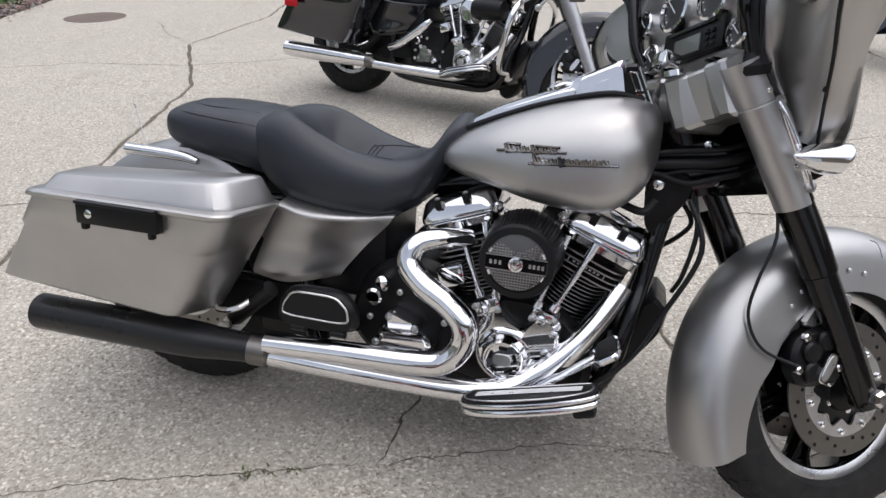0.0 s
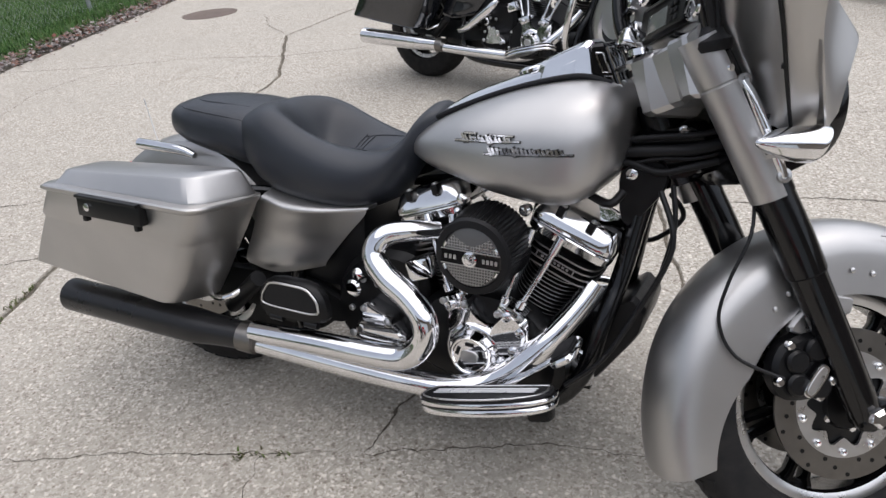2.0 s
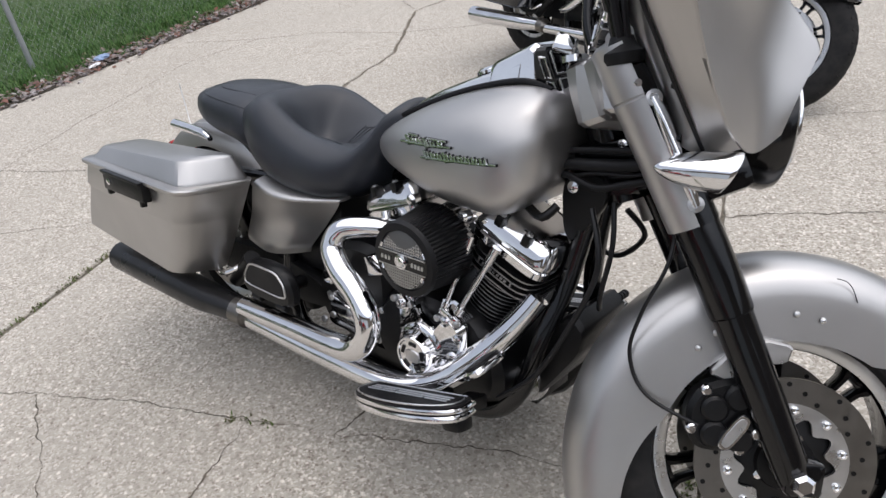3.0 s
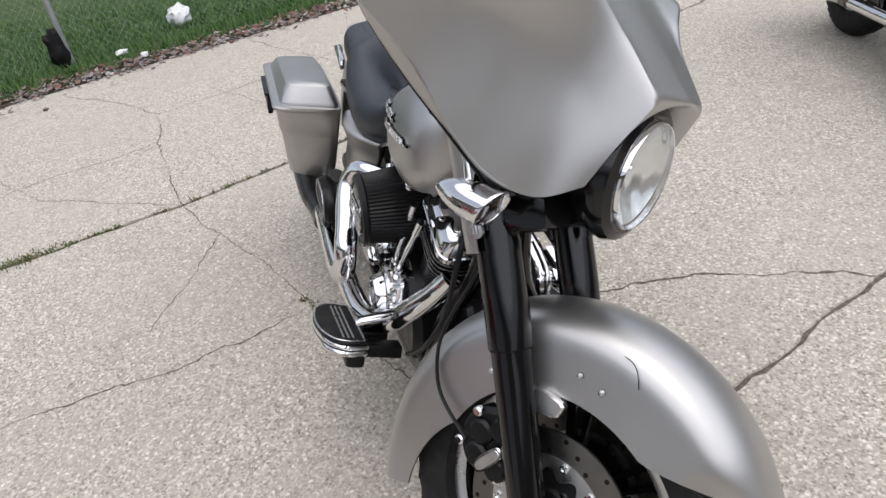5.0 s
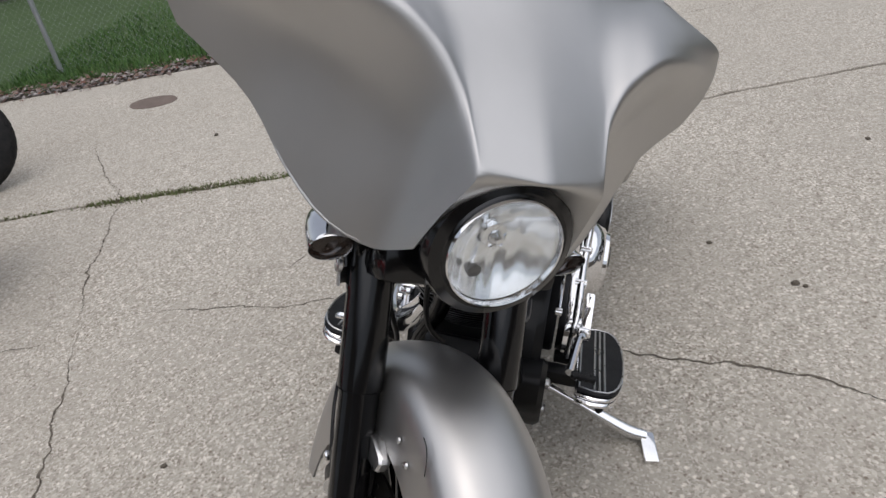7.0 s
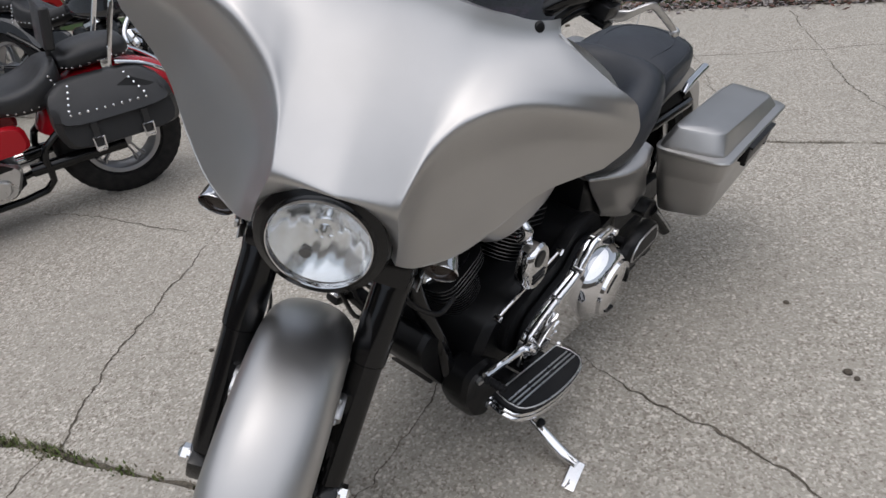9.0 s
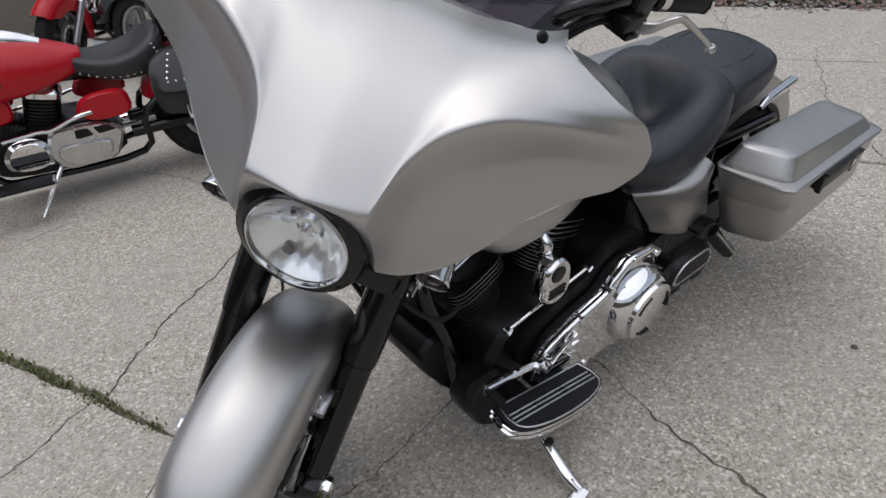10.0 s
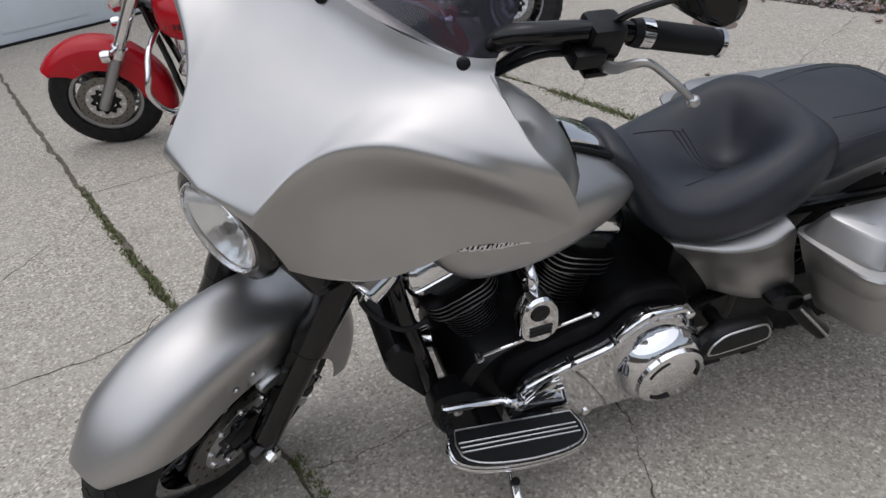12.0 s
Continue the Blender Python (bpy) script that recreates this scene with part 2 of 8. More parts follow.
def lathe(bm, prof, at, axis, n=24, ripple=0.0, cap=True):
    """Rings (radius, height) round an axis from the place at."""
    d = Vector(axis).normalized()
    up = d.orthogonal().normalized() if abs(d.z) > 0.9 else (V(0, 0, 1) - d * d.z).normalized()
    side = d.cross(up)
    rings = []
    for r, h in prof:
        rings.append([Vector(at) + d * h + (up * math.cos(2 * math.pi * k / n) + side * math.sin(2 * math.pi * k / n)) * r * (1 + (ripple if k % 2 else 0)) for k in range(n)])
    skin(bm, rings, cap)
    return bm


def box(bm, c, s, bevel=0.0, m=None, seg=2):
    """A box with rounded edges at c, of size s, turned by m."""
    k = bmesh.new()
    bmesh.ops.create_cube(k, size=1)
    bmesh.ops.scale(k, vec=s, verts=k.verts)
    if bevel:
        bmesh.ops.bevel(k, geom=k.edges[:], offset=bevel, segments=seg, profile=0.6, affect="EDGES")
    k.transform(Matrix.Translation(c) @ (m.to_4x4() if m is not None else Matrix.Identity(4)))
    join(bm, k)
    return bm


def join(bm, k):
    vs = {}
    for v in k.verts:
        vs[v] = bm.verts.new(v.co)
    for f in k.faces:
        try:
            q = bm.faces.new([vs[v] for v in f.verts])
            q.material_index = f.material_index
        except ValueError:
            pass
    k.free()


def round_poly(pts, cut=0.25, times=2):
    """Corner cutting of a closed outline."""
    for _ in range(times):
        out = []
        for i, p in enumerate(pts):
            a, b, c = np.array(pts[i - 1], float), np.array(p, float), np.array(pts[(i + 1) % len(pts)], float)
            out += [tuple(b + (a - b) * cut), tuple(b + (c - b) * cut)]
        pts = out
    return pts


def slab(bm, outline, y0, y1, edge=0.004, axis="y"):
    """An outline (x, z) given depth along y, with eased edges."""
    c = np.mean(np.array(outline, float), axis=0)
    ext = np.abs(np.array(outline) - c).max()
    rings = []
    sgn = 1 if y1 > y0 else -1
    for y, k in ((y0, 1 - edge / ext), (y0 + sgn * edge, 1.0), (y1 - sgn * edge, 1.0), (y1, 1 - edge / ext)):
        ring = []
        for p in outline:
            q = c + (np.array(p) - c) * k
            ring.append(V(q[0], y, q[1]) if axis == "y" else V(q[0], q[1], y))
        rings.append(ring)
    skin(bm, rings)
    return bm


def grid_skin(bm, net, su=5, sv=5):
    """A smooth sheet through a net of points; returns the vertex rows."""
    rows = [smooth_path(r, sv) for r in net]
    cols = [smooth_path([r[j] for r in rows], su) for j in range(len(rows[0]))]
    vs = [[bm.verts.new(tuple(cols[j][i])) for j in range(len(cols))] for i in range(len(cols[0]))]
    for a, b in zip(vs, vs[1:]):
        for j in range(len(a) - 1):
            bm.faces.new((a[j], a[j + 1], b[j + 1], b[j]))
    return vs


def thicken(bm, d):
    bmesh.ops.recalc_face_normals(bm, faces=bm.faces)
    bmesh.ops.solidify(bm, geom=bm.faces[:], thickness=d)


def double(bm, d):
    """Gives an open sheet a second face behind it and closes the rim."""
    bmesh.ops.recalc_face_normals(bm, faces=bm.faces)
    bm.normal_update()
    twin = {v: v.co - v.normal * d for v in bm.verts}
    rim, faces = [e for e in bm.edges if len(e.link_faces) == 1], bm.faces[:]
    twin = {v: bm.verts.new(p) for v, p in twin.items()}
    for f in faces:
        bm.faces.new([twin[v] for v in reversed(f.verts)])
    for e in rim:
        a, b = e.verts
        bm.faces.new((a, b, twin[b], twin[a]))


def oval(cx, cz, a, b, n=28, p=2.4, rot=0.0):
    """A superellipse outline."""
    out = []
    for k in range(n):
        t = 2 * math.pi * k / n
        x = a * math.copysign(abs(math.cos(t)) ** (2 / p), math.cos(t))
        z = b * math.copysign(abs(math.sin(t)) ** (2 / p), math.sin(t))
        out.append((cx + x * math.cos(rot) - z * math.sin(rot), cz + x * math.sin(rot) + z * math.cos(rot)))
    return out


def thing(name, m, label, category, group=""):
    e = new(name)
    e.empty_display_size = 0.2
    e.matrix_world = m
    return tagged(e, label, category, group)


# ---- motorcycles ----
def steer_matrix(degrees, shift=0.018):
    """Turns the front end about the raked steering axis."""
    p, k = V(1.783, 0, 0), V(-math.sin(radians(26)), 0, math.cos(radians(26)))
    return Matrix.Translation(p) @ Matrix.Rotation(radians(degrees), 4, k) @ Matrix.Translation(-p) @ Matrix.Translation((0, shift, 0))


def side(s, p):
    return V(p[0], s * abs(p[1]), p[2])


def wheel(bike, c, r, width, rim, xf, discs=(-1, 1), disc_mat=None, disc_r=0.150, name="wheel", spokes=7, alloy=None, holes=True, spoke_mat=None):
    alloy, spoke_mat = alloy or ALUMINIUM, spoke_mat or BLACK_GLOSS
    h, ax = width / 2, V(0, 1, 0)
    bm = bmesh.new()
    hub = lathe(bm, [(0.028, -h * 0.95), (0.045, -h * 0.9), (0.045, -h * 0.4), (0.036, 0), (0.045, h * 0.4), (0.045, h * 0.9), (0.028, h * 0.95)], c, ax, 20)
    w = part(name, bm, spoke_mat, bike, xf=xf)
    bm = bmesh.new()
    prof = []
    for a in range(0, 181, 12):
        t = radians(a)
        prof.append((rim + 0.004 + (r - rim - 0.004) * math.sin(t) ** 0.62, -h * math.copysign(abs(math.cos(t)) ** 0.75, math.cos(t))))
    prof = [(rim - 0.006, -h * 0.62)] + prof + [(rim - 0.006, h * 0.62)]
    lathe(bm, prof, c, ax, 64, cap=False)
    part("tyre", bm, TYRE, w, xf=xf, sharp=60)
    # tread blocks
    bm = bmesh.new()
    n = 40
    for k in range(n):
        t = 2 * math.pi * k / n
        for s in (-1, 1):
            for yy, rr, tilt in ((0.26, r - 0.0040, 0.13), (0.60, r - 0.0128, 0.55)):
                rot = Matrix.Rotation(-t, 3, "Y")
                box(bm, Vector(c) + rot @ V(0, s * h * yy, rr), (0.030, h * 0.30, 0.0075), 0.0, rot @ Matrix.Rotation(-s * tilt, 3, "X") @ Matrix.Rotation(s * 0.5, 3, "Z"))
    tagged(part("tread", bm, TYRE, w, xf=xf), kind="stuff")
    bm = bmesh.new()
    prof = [(rim - 0.028, -h * 0.45), (rim - 0.022, -h * 0.62), (rim - 0.004, -h * 0.68), (rim + 0.004, -h * 0.63), (rim - 0.012, -h * 0.3), (rim - 0.012, h * 0.3),
            (rim + 0.004, h * 0.63), (rim - 0.004, h * 0.68), (rim - 0.022, h * 0.62), (rim - 0.028, h * 0.45)]
    lathe(bm, prof + [prof[0]], c, ax, 64, cap=False)
    rm = part("rim", bm, spoke_mat, w, xf=xf)
    for s in (-1, 1):
        bm = bmesh.new()
        q = [(rim - 0.025, s * h * 0.615), (rim - 0.018, s * h * 0.66), (rim - 0.002, s * h * 0.705), (rim + 0.005, s * h * 0.66), (rim - 0.008, s * h * 0.55)]
        lathe(bm, q + q[:1], c, ax, 64, cap=False)
        part("rim_lip", bm, alloy, rm, "bright machined rim lip", xf=xf)
    for k in range(spokes):
        t = 2 * math.pi * k / spokes + 0.2
        bm = bmesh.new()
        rot = Matrix.Rotation(-t, 3, "Y")
        for s in (-1, 1):
            skin(bm, [[Vector(c) + rot @ V(s * (off + u * wd), v * dp, z) for u, v in oval(0, 0, 1, 1, 10, 3.5)] for z, off, wd, dp in
                      ((0.03, 0.007, 0.008, 0.030), (0.07, 0.011, 0.0065, 0.024), (0.12, 0.0135, 0.006, 0.018), (rim - 0.045, 0.018, 0.007, 0.018), (rim - 0.016, 0.030, 0.012, 0.024))])
        box(bm, Vector(c) + rot @ V(0, 0, rim - 0.03), (0.05, 0.022, 0.014), 0.003, rot)
        part("spoke", bm, spoke_mat, w, xf=xf)
    for s in discs:
        bm = bmesh.new()
        y = s * (h + 0.008)
        inner = disc_r * 0.68
        ringy = [(inner, y - 0.0025), (disc_r, y - 0.0025), (disc_r, y + 0.0025), (inner, y + 0.0025), (inner, y - 0.0025)]
        lathe(bm, ringy, c, ax, 48, cap=False)
        d = part("brake_disc", bm, disc_mat or STEEL, w, "drilled steel brake disc", xf=xf)
        bm = bmesh.new()
        for k in range(30):
            t = 2 * math.pi * k / 30
            q = disc_r * (0.76, 0.84, 0.93)[k % 3]
            lathe(bm, [(0.0045, -0.0034), (0.0045, 0.0034)], Vector(c) + V(q * math.cos(t), y, q * math.sin(t)), ax, 8)
        tagged(part("drill_hole", bm, BLACK_SATIN, d, xf=xf), kind="stuff")
        # floating carrier: a scalloped ring on a dark hub
        bm = bmesh.new()
        rings = []
        for off, k0 in ((-0.002, 1), (0.003, 1), (0.003, 0), (-0.002, 0), (-0.002, 1)):
            ring = []
            for k in range(80):
                t = 2 * math.pi * k / 80
                q = inner + 0.004 if k0 else inner * (0.74 + 0.09 * math.cos(10 * t))
                ring.append(Vector(c) + V(q * math.cos(t), y + s * off, q * math.sin(t)))
            rings.append(ring)
        skin(bm, rings, cap=False)
        part("carrier", bm, ALUMINIUM, d, "pale alloy disc carrier", xf=xf)
        bm = bmesh.new()
        lathe(bm, [(inner * 0.9, 0), (inner * 0.88, 0.004), (0.05, 0.012), (0.046, 0.02), (0.0, 0.021)], Vector(c) + V(0, y - s * 0.012, 0), ax * s, 32, cap=False)
        part("hub_plate", bm, BLACK_SATIN, d, xf=xf)
        for k in range(10):
            t = 2 * math.pi * (k + 0.5) / 10
            q = Vector(c) + V(inner * 0.93 * math.cos(t), y + s * 0.003, inner * 0.93 * math.sin(t))
            bm = bmesh.new()
            lathe(bm, [(0.0075, -0.003), (0.0075, 0.004), (0.004, 0.005), (0.0038, 0.002), (0.0, 0.002)], q, ax * s, 10, cap=False)
            part("bobbin", bm, CHROME, d, xf=xf)
        for k in range(5):
            t = 2 * math.pi * k / 5
            bm = bmesh.new()
            lathe(bm, [(0.008, 0), (0.008, 0.006), (0.0, 0.007)], Vector(c) + V(0.048 * math.cos(t), y - s * 0.002, 0.048 * math.sin(t)), ax * s, 8, cap=False)
            part("disc_bolt", bm, CHROME, d, xf=xf)
    return w


def front_fender(bike, paint, xf, c=V(1.614, 0, 0.298), half=0.092, ends=(36.5, 206)):
    """A deep valanced fender: crest, side skirts and cut-away front."""
    bm = bmesh.new()
    rings = []
    n = 40
    for i in range(n + 1):
        a = ends[0] + (ends[1] - ends[0]) * i / n
        ro = 0.358 + 0.014 * max(0, (a - 110) / 93) ** 1.4 + 0.013 * max(0, (a - 176) / 30) ** 1.5
        tip = max(0.0, (62 - a) / 25.5)
        ri = 0.217 + (ro - 0.231) * tip ** 1.5 if a < 166 else 0.217 + (a - 166) / 37 * 0.070
        wide = half * (1 - 0.50 * max(0.0, (52 - a) / 15.5) ** 2)
        t = radians(a)
        ring = []
        m = 22
        for k in range(m + 1):
            u = -1 + 2 * k / m
            w = abs(u)
            if w > 0.62:
                q = (w - 0.62) / 0.38
                y, rr = wide * (0.985 + 0.015 * q), ro - min(0.062, ro - ri) - max(0, ro - 0.062 - ri) * q
            else:
                ph = w / 0.62 * math.pi / 2
                y, rr = wide * 0.985 * math.sin(ph) ** 0.9, ro - min(0.062, ro - ri) * (1 - math.cos(ph) ** 0.85 if ph < math.pi / 2 - 1e-6 else 1)
            ring.append(Vector(c) + V(rr * math.cos(t), math.copysign(y, u), rr * math.sin(t)))
        rings.append(ring)
    skin(bm, rings, cap=False, closed=False)
    thicken(bm, 0.004)
    f = part("front_fender", bm, paint, bike, "satin silver front fender with a small dent" if paint is SILVER else "", xf=xf)
    for s in (-1, 1):
        for dx, dz in ((-0.03, 0.262), (0.012, 0.257), (-0.152, 0.212), (-0.176, 0.182)):
            bm = bmesh.new()
            lathe(bm, [(0.006, 0), (0.005, 0.003), (0.002, 0.0045)], Vector(c) + V(dx, s * (half + 0.001), dz), V(0, s, 0), 10)
            part("rivet", bm, ALUMINIUM, f, xf=xf)
    if paint is SILVER:
        for pts in (((1.636, 0.627), (1.652, 0.624), (1.664, 0.612), (1.674, 0.592)), ((1.80, 0.50), (1.83, 0.497), (1.85, 0.50))):
            bm = bmesh.new()
            tube(bm, [V(x, -half - 0.0002, z) for x, z in pts], 0.0008, 6, 4)
            part("paint_crack", bm, BLACK_SATIN, f, xf=xf)
        for s in (-1, 1):
            bm = bmesh.new()
            slab(bm, round_poly([(1.458, 0.442), (1.497, 0.430), (1.530, 0.470), (1.580, 0.478), (1.585, 0.508), (1.540, 0.512), (1.490, 0.486)], 0.14, 1), s * (half - 0.004), s * (half + 0.016), 0.004)
            part("fender_bracket", bm, ALUMINIUM, f, "bare alloy fender bracket", xf=xf)
    return f


def forks(bike, xf, lower, upper=None, low_label="gloss black fork slider"):
    """Two telescopic legs with their covers."""
    for s in (-1, 1):
        def at(z, y=0.125):
            return V(1.612 - 0.55 * (z - 0.298) - 0.08 * max(0.0, z - 0.66), s * y, z)
        bm = bmesh.new()
        tube(bm, [at(0.275), at(0.30), at(0.40), at(0.545), at(0.555), at(0.62), at(0.72)], [0.024, 0.030, 0.032, 0.033, 0.0365, 0.0375, 0.037], 20, 3)
        leg = part("fork_leg", bm, lower, bike, low_label, xf=xf)
        bm = bmesh.new()
        box(bm, at(0.30) + V(0.012, 0, 0), (0.06, 0.05, 0.06), 0.012)
        part("axle_clamp", bm, lower, leg, xf=xf)
        bm = bmesh.new()
        tube(bm, [at(0.69, 0.126), at(0.80, 0.130), at(0.90, 0.134), at(0.945, 0.135)], [0.038, 0.038, 0.038, 0.038], 20, 3)
        part("fork_sleeve", bm, lower, leg, xf=xf)
        bm = bmesh.new()
        rings = []
        for z, r in ((0.688, 0.0405), (0.74, 0.041), (0.80, 0.042), (0.874, 0.043), (0.8755, 0.0415), (0.8775, 0.0415), (0.879, 0.0435), (0.92, 0.0435), (0.952, 0.043)):
            c, u, v = V(1.588 - 0.55 * (z - 0.298) + 0.05 * (0.952 - z), s * (0.143 - 0.04 * max(0.0, 0.85 - z)), z), V(-0.876, 0, -0.482), V(0, s, 0)
            rings.append([c + (u * math.cos(w) + v * math.sin(w)) * r for w in (radians(-75 + 8 * k) for k in range(22))])
        skin(bm, rings, cap=False, closed=False)
        thicken(bm, 0.003)
        part("fork_cover", bm, upper or lower, leg, "satin silver upper fork cover" if upper else "", xf=xf)
        bm = bmesh.new()
        tube(bm, [V(1.614, s * 0.10, 0.298), V(1.614, s * 0.158, 0.298)], 0.016, 16, 1)
        lathe(bm, [(0.019, 0), (0.019, 0.012), (0.012, 0.018)], V(1.614, s * 0.156, 0.298), V(0, s, 0), 6)
        part("axle_nut", bm, CHROME, leg, "chrome axle nut", xf=xf)


def caliper(bike, s, xf):
    """A four-piston caliper hugging the disc behind the fork leg."""
    out = round_poly([(1.430, 0.385), (1.446, 0.420), (1.500, 0.446), (1.540, 0.430), (1.556, 0.385), (1.548, 0.330), (1.500, 0.312), (1.455, 0.312), (1.432, 0.345)], 0.2, 2)
    bm = bmesh.new()
    slab(bm, out, s * 0.072, s * 0.118, 0.010)
    k = part("brake_caliper", bm, BLACK_SATIN, bike, "black four-piston brake caliper", xf=xf)
    for x, z in ((1.473, 0.388), (1.508, 0.412), (1.478, 0.345), (1.520, 0.342)):
        bm = bmesh.new()
        lathe(bm, [(0.024, 0), (0.023, 0.008), (0.018, 0.013), (0.0, 0.014)], V(x, s * 0.116, z), V(0, s, 0), 20, cap=False)
        part("piston_boss", bm, BLACK_SATIN, k, xf=xf)
    bm = bmesh.new()
    slab(bm, oval(0, 0, 0.013, 0.035, 24, 3), 0, s * 0.007, 0.002)
    pc = part("pad_cover", bm, CHROME, k, "chrome oval caliper badge", xf=xf @ Matrix.Translation((1.506, s * 0.128, 0.356)) @ Matrix.Rotation(radians(29), 4, "Y"))
    bm = bmesh.new()
    slab(bm, oval(0, 0, 0.0085, 0.029, 24, 3), 0, s * 0.002, 0.0005)
    part("badge_field", bm, ALUMINIUM, pc, xf=xf @ Matrix.Translation((1.506, s * 0.1345, 0.356)) @ Matrix.Rotation(radians(29), 4, "Y"))
    for x, z in ((1.503, 0.418), (1.544, 0.356), (1.440, 0.350), (1.522, 0.325), (1.455, 0.418)):
        bm = bmesh.new()
        lathe(bm, [(0.009, 0), (0.009, 0.010), (0.006, 0.013), (0.0, 0.013)], V(x, s * 0.116, z), V(0, s, 0), 10, cap=False)
        part("bolt", bm, CHROME, k, xf=xf)


TANK = [(0.690, 0.722, 0.762, 0.070), (0.715, 0.712, 0.776, 0.100), (0.765, 0.696, 0.803, 0.133), (0.840, 0.683, 0.838, 0.166), (0.930, 0.662, 0.872, 0.186), (1.020, 0.651, 0.896, 0.191),
        (1.090, 0.654, 0.906, 0.187), (1.140, 0.684, 0.902, 0.166), (1.170, 0.722, 0.880, 0.128), (1.186, 0.770, 0.850, 0.070)]


def tank_ring(zb, zt, w, n=36):
    ring = []
    for k in range(n):
        t = 2 * math.pi * k / n
        c, s = math.cos(t), math.sin(t)
        y = w * math.copysign(abs(c) ** (0.82 if s > 0 else 0.36), c)
        zc = zb + (zt - zb) * 0.40
        z = zc + ((zt - zc) if s > 0 else (zc - zb)) * math.copysign(abs(s) ** (0.92 if s > 0 else 0.50), s)
        ring.append((y, z))
    return ring


def tank_y(x, z):
    """How far the tank's flank stands out at x, z."""
    st = smooth_path(TANK, 8)
    zb, zt, w = min(st, key=lambda q: abs(q[0] - x))[1:]
    zc = zb + (zt - zb) * 0.40
    s = (z - zc) / ((zt - zc) if z > zc else (zc - zb))
    s = max(-0.98, min(0.98, s))
    q = math.asin(abs(s) ** (1 / (0.92 if s > 0 else 0.50)))
    return w * math.cos(q) ** (0.82 if s > 0 else 0.36)


